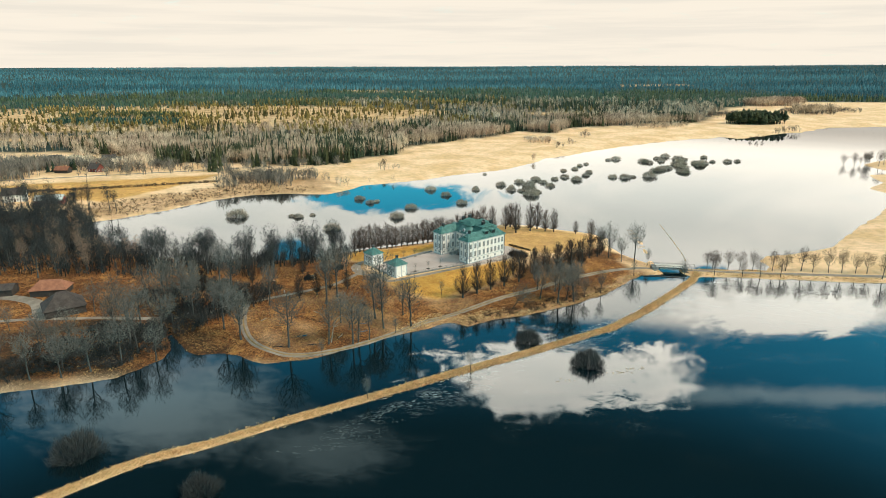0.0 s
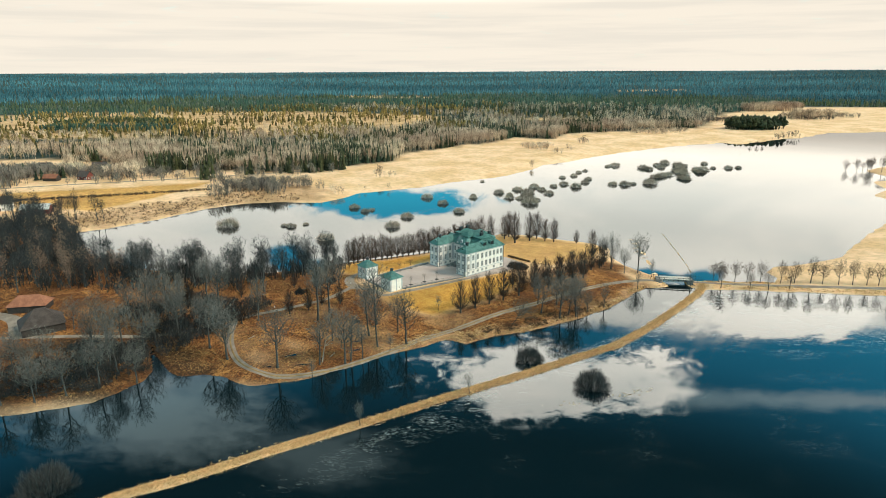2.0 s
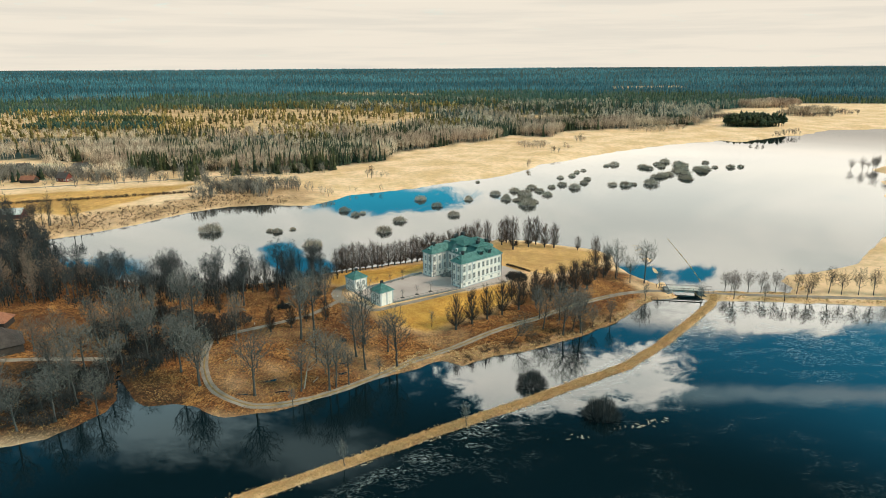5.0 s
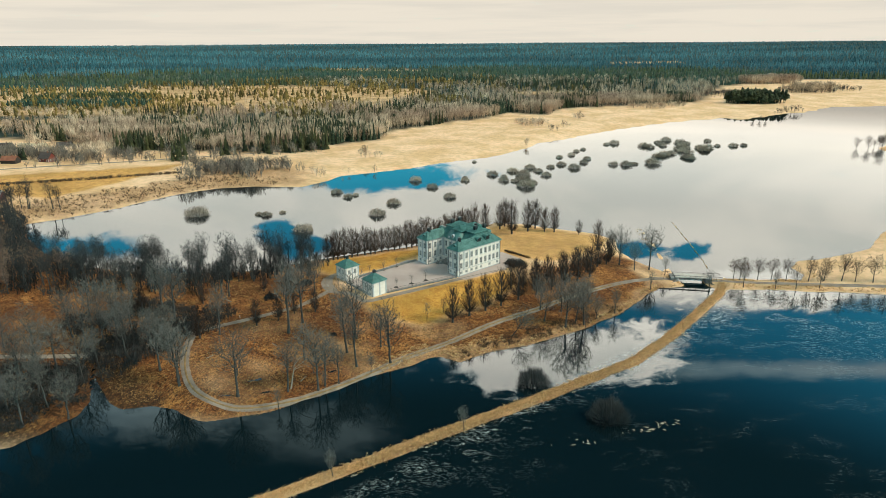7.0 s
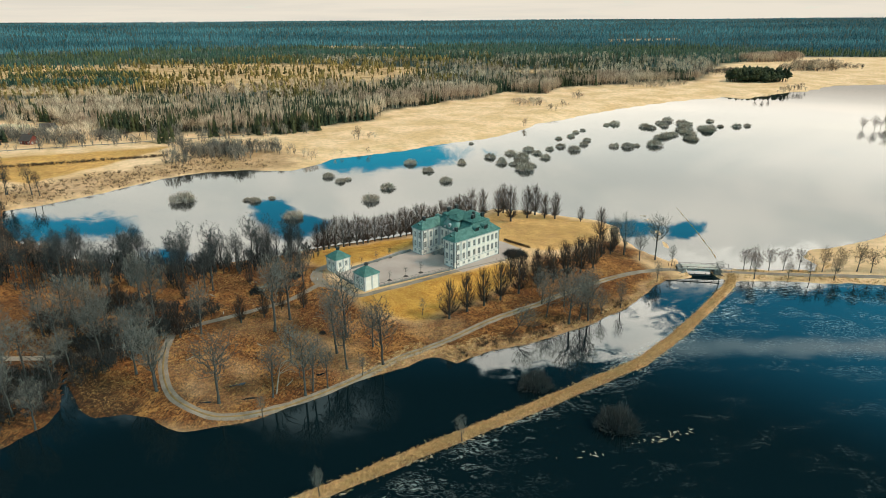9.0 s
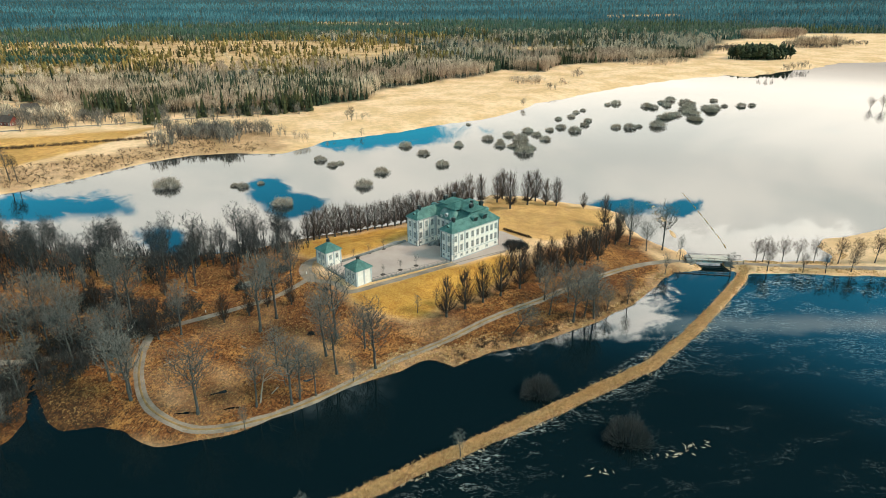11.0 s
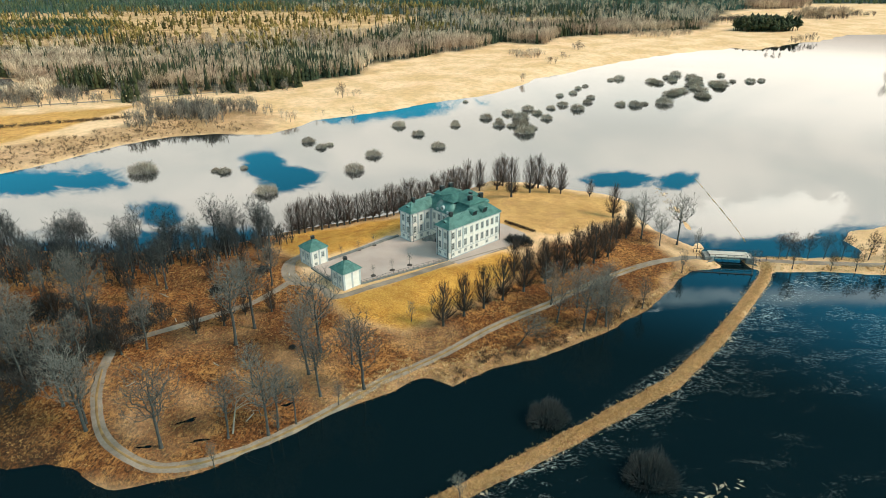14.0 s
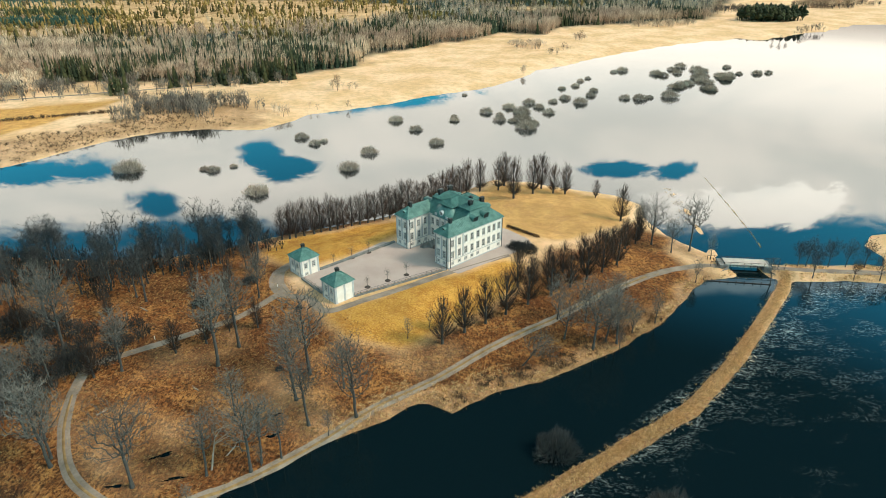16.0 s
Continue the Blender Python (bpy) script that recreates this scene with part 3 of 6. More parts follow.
ribbon("road", [(-700, 470), (-420, 500), (-330, 528), (-255, 556), (-200, 578), (-130, 610)], 4.5, GRAVEL, "pale country road beyond the field")
ribbon("road", [(-240, 205), (-205, 232), (-192, 236), (-176, 231), (-165, 218), (-160, 213)], 7.0, GRAVEL, "grey gravel farmyard beside the barns")


def flat_mesh(name, pts, mat, label, cat, lift=0.06):
    """A yard laid over the ground, finely cut so that it follows it."""
    bm = bmesh.new()
    f = bm.faces.new([bm.verts.new((x, y, 0)) for x, y in pts])
    if f.normal.z < 0:
        f.normal_flip()
    bmesh.ops.triangulate(bm, faces=bm.faces[:])
    for _ in range(4):
        bmesh.ops.subdivide_edges(bm, edges=bm.edges[:], cuts=1, use_grid_fill=True)
    me = bpy.data.meshes.new(name)
    bm.normal_update()
    bm.to_mesh(me)
    bm.free()
    co = np.zeros(len(me.vertices) * 3)
    me.vertices.foreach_get("co", co)
    co = co.reshape(-1, 3)
    co[:, 2] = height(co[:, 0], co[:, 1]) + lift
    me.vertices.foreach_set("co", co.ravel())
    me.update()
    me.materials.append(mat)
    return tagged(new(name, me), label, cat, kind="structure")


flat_mesh("courtyard", [(-25.6, 263.2), (3.6, 281.0), (24, 296), (9, 303), (-15, 299.6), (-20, 299.5), (-39.2, 278.6), (-43, 274.6), (-36, 266), (-30, 258.5)], COURT, "pinkish fine gravel courtyard before the manor", "courtyard", 0.10)

flat_mesh("courtyard", [(2.0, 278.5), (5.2, 275.8), (24.6, 290.6), (31, 296), (30, 301), (24, 309), (9, 321), (3, 314.5), (20.3, 295.5)], COURT, "pinkish gravel apron along the foot of the house", "courtyard", 0.085)

# ---- helpers for things ----


def part(name, bm, mat, parent, label="", smooth=False):
    me = bpy.data.meshes.new(name)
    bmesh.ops.recalc_face_normals(bm, faces=bm.faces[:])
    bm.to_mesh(me)
    bm.free()
    if smooth:
        for p in me.polygons:
            p.use_smooth = True
    me.materials.append(mat)
    ob = new(name, me)
    ob.parent = parent
    if label:
        ob["label"] = label
    return ob


def thing(name, m, label, cat, group=""):
    ob = new(name)
    ob.empty_display_size = 0.5
    ob.matrix_world = m
    return tagged(ob, label, cat, group)


def box(bm, lo, hi, bevel=0.0):
    m = Matrix.Translation([(a + b) / 2 for a, b in zip(lo, hi)]) @ Matrix.Diagonal([*[b - a for a, b in zip(lo, hi)], 1])
    r = bmesh.ops.create_cube(bm, size=1, matrix=m)
    if bevel:
        es = list({e for v in r["verts"] for e in v.link_edges})
        bmesh.ops.bevel(bm, geom=es, offset=bevel, segments=1, affect="EDGES")
    return bm


def B():
    return bmesh.new()


def solid(bm, verts, faces):
    vs = [bm.verts.new(v) for v in verts]
    for f in faces:
        try:
            bm.faces.new([vs[i] for i in f])
        except ValueError:
            pass
    return bm


# ---- bare trees ----


class Wood:
    """Collects tubes and slivers as arrays."""

    def __init__(self):
        self.v, self.f = [], []

    def tube(self, pts, radii, sides):
        base = len(self.v)
        for i, (p, r) in enumerate(zip(pts, radii)):
            d = (pts[min(i + 1, len(pts) - 1)] - pts[max(i - 1, 0)]).normalized()
            a = d.orthogonal().normalized()
            b = d.cross(a)
            for k in range(sides):
                t = 2 * math.pi * k / sides
                self.v.append(p + (a * math.cos(t) + b * math.sin(t)) * r)
        for i in range(len(pts) - 1):
            for k in range(sides):
                p, q = base + i * sides + k, base + i * sides + (k + 1) % sides
                self.f += [(p, q, q + sides), (p, q + sides, p + sides)]

    def sliver(self, a, b, w, rng):
        d = b - a
        side = d.cross(Vector((rng.uniform(-1, 1), rng.uniform(-1, 1), rng.uniform(-1, 1))))
        if side.length < 1e-6:
            return
        side = side.normalized() * w / 2
        n = len(self.v)
        self.v += [a - side, a + side, b]
        self.f.append((n, n + 1, n + 2))

    def mesh(self, name, mat, smooth=False):
        me = mesh_from(name, np.array([tuple(p) for p in self.v]), np.array(self.f, np.int32).ravel(), 3, smooth)
        me.materials.append(mat)
        return me


def grow(rng, start, way, length, segs, lift, jitter):
    pts = [start.copy()]
    d = way.normalized()
    for _ in range(segs):
        d = (d + Vector((rng.uniform(-1, 1), rng.uniform(-1, 1), rng.uniform(-1, 1))) * jitter + Vector((0, 0, lift))).normalized()
        pts.append(pts[-1] + d * (length / segs))
    return pts, d


def turned(rng, d, angle):
    """d leaned by an angle to a random side."""
    a = d.orthogonal().normalized()
    a = Matrix.Rotation(rng.uniform(0, 2 * math.pi), 3, d) @ a
    return (d * math.cos(angle) + a * math.sin(angle)).normalized()


class Branching:
    """A leafless tree grown towards points spread through its crown."""

    def __init__(self, seed, h, bole, radius, n, leader=0.8, lean=0.04, reach=0.35, low=0.45, wiggle=0.10, hollow=2.4):
        r = np.random.RandomState(seed)
        self.r, self.h = r, h
        m = max(8, int(h * leader / 0.9))
        z = np.linspace(-0.3, h * leader, m)
        drift = np.cumsum(r.normal(0, wiggle, (m, 2)) * (0.3 + z[:, None] / h), 0) + np.outer(z, r.uniform(-lean, lean, 2))
        drift -= drift[0]
        self.m = m
        total = m + 2 * n
        pos = np.zeros((total, 3))
        pos[:m] = np.column_stack([drift, z])
        up = np.full(total, -1)
        up[1:m] = np.arange(m - 1)
        way = np.zeros(total)
        way[:m] = z + 0.3
        d = r.normal(0, 1, (n, 3))
        d /= np.linalg.norm(d, axis=1)[:, None]
        az = np.arctan2(d[:, 1], d[:, 0])
        ph = r.uniform(0, 6.283, 4)
        lump = 0.86 + 0.13 * np.sin(2 * az + ph[0] + 2 * d[:, 2]) + 0.12 * np.sin(3 * az + ph[1] - 3 * d[:, 2]) + 0.08 * np.sin(5 * az + ph[2] + 5 * d[:, 2])
        d *= (r.uniform(0, 1, n) ** (1 / hollow) * lump)[:, None]
        half = h * (1 - bole) / 2
        base = h * bole
        tall = (d[:, 2] + 1) / 2
        wide = np.where(tall < low, 0.55 + 0.45 * tall / low, 1.0)
        goal = np.column_stack([d[:, 0] * radius * wide, d[:, 1] * radius * wide, base + half * (d[:, 2] + 1)])
        k = np.clip((goal[:, 2] / (h * leader) * (m - 1)).astype(int), 0, m - 1)
        goal[:, :2] += pos[k, :2]
        foot = np.array([0, 0, base * 0.8])
        goal = goal[np.argsort(np.linalg.norm(goal - foot, axis=1))]
        first = int(np.searchsorted(z, base * 0.75))
        c = m
        for p in goal:
            gap = p - pos[first:c]
            dist = np.sqrt((gap * gap).sum(1))
            cost = dist + reach * way[first:c] + np.where(gap[:, 2] < 0.25 * dist, 2.5 * (0.25 * dist - gap[:, 2]), 0)
            j = first + int(np.argmin(cost))
            dd = dist[j - first]
            mid = pos[j] * 0.5 + p * 0.5 + r.normal(0, 0.09, 3) * dd
            mid[2] -= 0.05 * dd
            pos[c], up[c], way[c] = mid, j, way[j] + dd / 2
            pos[c + 1], up[c + 1], way[c + 1] = p, c, way[j] + dd
            c += 2
        self.pos, self.up = pos, up
        flow = np.zeros(total)
        kids = np.zeros(total, int)
        for i in range(total - 1, 0, -1):
            if flow[i] == 0:
                flow[i] = 1
            flow[up[i]] += flow[i] if i >= m or up[i] >= 0 else 0
            kids[up[i]] += 1
        self.kids = kids
        self.rad = 0.034 * h / 20 * flow ** 0.40

    def woods(self, shoots, tw, rise=0.35, long=(0.7, 1.6), girth=0.017):
        """Trunk and crown meshes: tubes for wood, slivers for the shoots."""
        rng = random.Random(int(self.r.randint(1 << 30)))
        trunk, crown = Wood(), Wood()
        h, m = self.h, self.m
        pts = [Vector(p) for p in self.pos]
        f = np.linspace(1, 0, m)
        rr = np.maximum(self.rad[:m], h * girth * (0.25 + 0.75 * f) * f ** 0.35)
        rr = np.minimum(rr, h * girth * 1.5 * (f + 0.02))
        rr[0] *= 1.4
        rr[1] *= 1.12
        trunk.tube(pts[:m], list(rr), 7)
        s = h / 20
        for i in range(m, len(pts)):
            j = self.up[i]
            a, b = pts[j], pts[i]
            if (b - a).length < 0.02:
                continue
            rb = min(self.rad[i], 0.22 * s)
            ra = min(self.rad[j], rb * 1.7, 0.25 * s) if j >= m else rb * 1.3
            if rb > 0.05 * s:
                trunk.tube([a, b], [ra, rb], 4)
            else:
                crown.tube([a, b], [ra, rb], 3)
            if (i - m) % 2 == 1:
                way = (b - a).normalized()
                out = Vector((b.x, b.y, 0))
                out = out.normalized() if out.length > 0.1 else out
                for _ in range(shoots if self.kids[i] < 2 else max(1, shoots // 2)):
                    d = (way * 0.7 + out * 0.2 + Vector((rng.gauss(0, 0.5), rng.gauss(0, 0.5), rng.gauss(0, 0.4) + rise))).normalized()
                    q = a.lerp(b, rng.uniform(0.35, 1.0))
                    e = q + d * rng.uniform(*long) * s
                    crown.sliver(q, e, tw, rng)
                    w = q.lerp(e, rng.uniform(0.3, 0.7))
                    crown.sliver(w, w + turned(rng, d, rng.uniform(0.35, 0.8)) * rng.uniform(0.4, 0.9) * s, tw * 0.8, rng)
        return trunk, crown


def bare_tree(seed, h, bole, radius, n, shoots, tw, **kw):
    return Branching(seed, h, bole, radius, n, **kw).woods(shoots, tw)


def lime_tree(seed, h):
    """Pollarded lime: short trunk, a full broom of shoots fanning up and out from low down."""
    rng = random.Random(seed)
    trunk, crown = Wood(), Wood()
    pts, _ = grow(rng, Vector((0, 0, -0.3)), Vector((0, 0, 1)), h * 0.75, 6, 0, 0.05)
    trunk.tube(pts, [0.34, 0.26, 0.22, 0.18, 0.14, 0.09, 0.04], 7)
    ph = [rng.uniform(0, 6.283) for _ in range(3)]
    for k in range(210):
        a = rng.uniform(0, 6.283)
        t = rng.uniform(0.0, 1.0)
        lump = 0.9 + 0.13 * math.sin(2 * a + ph[0] + 4 * t) + 0.1 * math.sin(3 * a + ph[1] - 5 * t)
        wide = h * 0.29 * math.sqrt(max(0.0, 1 - (2 * t - 0.92) ** 2 * 0.85)) * lump * rng.uniform(0.45, 1.08)
        e = Vector((math.cos(a) * wide, math.sin(a) * wide, h * (0.14 + 0.86 * t) * rng.uniform(0.93, 1.03)))
        z0 = max(0.10 * h, e.z - wide * rng.uniform(0.9, 1.6) - h * 0.10)
        i = min(5, int(max(0.0, z0 / (h * 0.75)) * 6))
        b = Vector((pts[i].x, pts[i].y, min(z0, h * 0.66)))
        m = b.lerp(e, 0.5) + Vector((math.cos(a), math.sin(a), 0)) * wide * 0.12
        if k % 6 == 0:
            trunk.tube([b, m, e], [0.06, 0.045, 0.015], 3)
        else:
            crown.tube([b.lerp(m, 0.4), m, e], [0.032, 0.03, 0.012], 3)
        for _ in range(4):
            q = b.lerp(m, rng.uniform(0.5, 1)) if rng.random() < 0.35 else m.lerp(e, rng.uniform(0, 0.95))
            d = ((e - m).normalized() + Vector((rng.gauss(0, 0.4), rng.gauss(0, 0.4), rng.gauss(0.25, 0.3)))).normalized()
            crown.sliver(q, q + d * rng.uniform(0.06, 0.14) * h, 0.05, rng)
    return trunk, crown


def bush(seed, radius, h, stems, w=0.09):
    """Dense dome of shoots fanning out from the root."""
    rng = random.Random(seed)
    stem, crown = Wood(), Wood()
    for _ in range(5):
        lp, _d = grow(rng, Vector((rng.uniform(-.5, .5), rng.uniform(-.5, .5), -0.5)), Vector((rng.uniform(-.6, .6), rng.uniform(-.6, .6), 1)), h * 0.6, 3, 0.05, 0.12)
        stem.tube(lp, [0.14, 0.11, 0.07, 0.03], 5)
    ph = [rng.uniform(0, 6.283) for _ in range(3)]
    for _ in range(stems):
        a = rng.uniform(0, 6.283)
        z = rng.uniform(0.0, 1.0) ** 0.9
        lump = 0.92 + 0.09 * math.sin(3 * a + ph[0] + 3 * z) + 0.07 * math.sin(5 * a + ph[1] - 4 * z)
        f = lump * rng.uniform(0.78, 1.05)
        q = radius * math.sqrt(max(0.0, 1 - z * z)) * f
        e = Vector((math.cos(a) * q, math.sin(a) * q, h * z * f + 0.05 * h))
        k = rng.uniform(0.6, 0.95)
        b = Vector((e.x * k, e.y * k, e.z * rng.uniform(0.05, 0.6)))
        crown.sliver(b, e, w, rng)
        m = b.lerp(e, rng.uniform(0.4, 0.8))
        crown.sliver(m, m + (turned(rng, (e - b).normalized(), rng.uniform(0.25, 0.6)) + Vector((0, 0, 0.3))) * h * rng.uniform(0.10, 0.22), w * 0.75, rng)
    return stem, crown


def tree_kind(name, woods, mats, label, cat, group, parts=("trunk", "crown")):
    """One tree of a kind, with its parts; built once, then copied."""
    ob = thing(name, Matrix(), label, cat, group)
    for w, m, p in zip(woods, mats, parts):
        child = new(p, w.mesh(p, m, p == "trunk"))
        child.parent = ob
    return ob


USED = set()


def plant(kind, x, y, s=1.0, turn=None, z=None, label=""):
    """Sets a tree of this kind on the ground: the first time the model itself, then copies."""
    if turn is None:
        turn = (x * 37.7 + y * 91.3) % 360
    if z is None:
        z = height_at(x, y)
    m = pose(x, y, z, 0, 0, turn)
    if kind.name not in USED:
        USED.add(kind.name)
        kind.matrix_world = m
        kind.scale = (s, s, s)
        ob = kind
    else:
        ob = copy_thing(kind, m)
        ob.scale = (s, s, s)
    if label:
        ob["label"] = label
    return ob


PARK = [tree_kind("park_tree", bare_tree(11 + i, 20, (0.34, 0.26, 0.40, 0.30, 0.36)[i], (5.0, 5.6, 4.2, 6.2, 4.6)[i], 430, 2, 0.062), (BARK, TWIG), "tall leafless grey-barked park tree on dry grass", "tree", "park trees") for i in range(5)]
SPREAD = [tree_kind("spreading_tree", bare_tree(31 + i, 15, 0.22, (5.4, 6.0, 4.8)[i], 400, 2, 0.062, leader=0.6, lean=0.09, low=0.6), (BARK, TWIG), "broad leafless tree with a wide twiggy crown", "tree", "park trees") for i in range(3)]
SLIM = [tree_kind("slim_tree", bare_tree(51 + i, 12, 0.20, (2.4, 2.9)[i], 190, 4, 0.045, lean=0.07), (BARK, TWIG), "slim leafless tree beside the water", "tree", "shore trees") for i in range(2)]
LIME = [tree_kind("lime_tree", lime_tree(71 + i, 11.0), (BARK, LIMETWIG), "pollarded leafless lime tree with upright brown shoots", "tree", "lime rows") for i in range(4)]
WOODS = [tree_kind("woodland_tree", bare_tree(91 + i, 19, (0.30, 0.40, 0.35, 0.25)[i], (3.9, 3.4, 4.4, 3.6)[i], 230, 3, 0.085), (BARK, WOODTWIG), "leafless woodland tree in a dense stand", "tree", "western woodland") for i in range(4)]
TANWOOD = [tree_kind("woodland_tree", bare_tree(97 + i, 18, 0.22, (3.6, 3.0)[i], 190, 4, 0.085), (BARK, TANTWIG), "pale brown leafless birch in a dense stand", "tree", "western woodland") for i in range(2)]
ROADSIDE = [tree_kind("roadside_tree", bare_tree(141 + i, 12, 0.22, (3.6, 4.2, 3.2)[i], 260, 3, 0.07, leader=0.7, low=0.5), (BARK, LIMETWIG), "round-crowned leafless roadside tree on the dam", "tree", "dam trees") for i in range(3)]
WILLOWS = [tree_kind("willow_bush", bush(111 + i, 4.2, 3.1, 900, 0.075), (BARK, WILLOW), "rounded leafless willow bush standing in flood water", "bush", "flooded willows", ("stem", "crown")) for i in range(3)]
SHRUB = [tree_kind("shore_shrub", bush(121 + i, 3.2, 3.0, 1500, 0.055), (BARK, WOODTWIG), "grey leafless shrub at the water's edge", "bush", "shore shrubs", ("stem", "crown")) for i in range(2)]
SAPLING = [tree_kind("young_tree", bare_tree(131, 4.6, 0.28, 1.1, 60, 4, 0.035), (BARK, TWIG), "small young leafless tree in a round bed of bare earth", "tree", "courtyard trees")]

rng = random.Random(5)
# the park: place and height of each tree
for i, (x, y, h) in enumerate([(-124.5, 236, 20.7), (-126, 243.4, 15.4), (-105, 247.7, 23), (-97, 239.1, 25), (-78.4, 230.8, 19), (-89, 209.1, 21), (-79.9, 201.3, 23.5), (-110, 212.8, 15), (-61, 195.9, 23.5),
                               (-55.6, 232.9, 27.5), (-52.7, 241, 24.5), (-53, 263, 17), (-33.9, 220.9, 22), (-32.3, 229.6, 25.5), (-29.7, 213.3, 20), (-23.5, 225.4, 16), (-19.5, 216.2, 23),
                               (-33.7, 204, 13.5), (-39, 200.3, 21), (-47.5, 198.9, 17), (-46.3, 215.3, 14), (-81, 203.5, 19), (-119.8, 255, 12), (-133, 269, 15), (-37.5, 202.6, 17)]):
    plant(PARK[i % 5], x, y, h / 20)
for i, (x, y, s) in enumerate([(-108, 226, 0.95), (-116, 236, 1.0), (-120, 224, 1.0), (-128, 230, 0.9), (-93, 226, 0.8), (-105, 220, 1.0), (-98, 222, 0.8), (-110, 204, 0.9), (-118, 196, 0.95), (-124, 206, 1.0), (-104, 186, 0.8), (-112, 190, 0.85), (-120.7, 176, 0.9), (-126, 201, 0.95), (-120, 208, 1.0), (-116, 227, 0.9), (-109, 233, 0.9), (-128, 172, 0.8), (-137, 170, 0.85), (-113, 181, 0.9), (-146, 166, 0.9), (-134, 180, 0.8)]):
    plant(PARK[(i + 1) % 5], x, y, s)
for i, (x, y, s) in enumerate([(-144, 186, 1.0), (-130, 176, 0.95), (-136, 191, 1.05), (-126, 200, 1.0), (-146, 222, 0.9), (-166, 202, 0.7), (-139, 226, 1.0), (-154, 180, 0.9), (-150, 196, 0.8), (-120, 186, 0.9)]):
    plant(SPREAD[i % 3], x, y, s)
for x, y, h in [(-84, 228.3, 10.5), (-68, 238.2, 10.6), (-61.6, 242.5, 10.6), (-57.3, 248.3, 8.2), (-50, 249.6, 9.7), (-94, 257, 9), (-112, 247, 10.8), (-117.4, 240, 10), (-74.6, 270, 8), (-70, 262, 4), (-64, 268, 8), (-66, 277, 9), (-60, 284, 9)]:
    plant(LIME[int(abs(x)) % 4], x, y, h / 11, label="small leafless lime tree beside the drive")
for x, y, h in [(-48.1, 191.1, 7.4), (-24.9, 210.5, 7.6), (-37.3, 201.8, 6.2), (-28, 162.6, 8), (3, 181.5, 8), (103.7, 277.6, 10.6), (60, 254.8, 11.5), (80, 277.9, 9.1), (-9.1, 244.7, 7), (-3.4, 249.6, 6), (-87.7, 284.8, 9.5), (47, 243, 7)]:
    plant(SLIM[int(abs(x)) % 2], x, y, h / 12, label="slim leafless tree at the bank")
for i, (x, y, h) in enumerate([(32.4, 254.8, 15), (32.8, 246.1, 15), (39.6, 242, 21), (40.1, 253.6, 15), (43.7, 245.3, 15.5), (46.7, 244.8, 19), (52.2, 249.9, 10), (52, 263, 12), (48, 256, 13)]):
    plant(SPREAD[i % 3], x, y, h / 15)
slanted = plant(SPREAD[1], 20.3, 234.6, 0.85, label="broad leafless tree leaning over the bank")
slanted.rotation_euler = (radians(12), radians(32), radians(10))
# lime rows round the house
for i, (x, y) in enumerate([(0, 242.5), (6, 247.3), (12, 251.3), (18, 255.8), (25, 261.5), (32.5, 266.5), (39, 271), (45, 276), (51, 281), (57, 286)]):
    plant(LIME[i % 4], x, y, rng.uniform(1.18, 1.4))
for i, (x, y) in enumerate([(23, 271), (28, 273), (33, 276), (38.5, 280.5), (45, 284), (51, 288.5), (57, 293), (63, 298), (68, 303)]):
    plant(LIME[(i + 1) % 4], x, y, rng.uniform(1.0, 1.25))
for i in range(24):
    f = i / 23
    plant(LIME[i % 4], -58 + 62 * f + rng.uniform(-.5, .5), 311.5 + 28 * f + 9 * f * f + rng.uniform(-.5, .5), rng.uniform(1.12, 1.38))
for i, (x, y, s) in enumerate([(5, 352, 1.1), (8, 355, 1.0), (11, 356, 1.2), (17, 360, 1.1), (25, 360, 1.1), (28, 366, 1.15), (30, 346.5, 1.35), (39, 354.5, 1.25), (44, 363, 1.2), (48, 356.5, 1.0), (53, 355.5, 1.05), (65, 351, 0.6), (69, 326, 1.1), (72, 312, 0.9)]):
    plant(LIME[i % 4], x, y, s * 1.25)
# bridge and dam
for i, (x, y, s) in enumerate([(86, 300, 1.05), (74, 304, 1.0), (70, 307, 0.8), (79, 298, 0.7)]):
    plant(PARK[i % 5], x, y, s)
for i, (x, y, s) in enumerate([(91, 294, 0.8), (66, 309, 0.7), (76, 309, 0.6)]):
    plant(SLIM[i % 2], x, y, s)
for i, (x, y, s) in enumerate([(118, 288.7, 0.75), (120.5, 288.6, 0.8), (118.5, 280.5, 0.85), (128, 288.5, 0.8), (133, 287.5, 0.75), (131, 279.3, 0.6), (139, 287, 0.8), (139, 278.7, 0.7), (148, 286.5, 0.85), (148.5, 279, 0.75), (154, 286, 0.8),
                               (161, 285.5, 0.95), (166, 284.5, 0.8), (173, 284, 0.9), (179, 283.5, 0.9), (185, 283, 0.75), (190, 282.5, 0.8), (193, 276, 1.0), (201, 282, 0.9), (208, 281, 0.95), (215, 276, 0.9)]):
    plant(ROADSIDE[i % 3], x, y, s * 1.15)
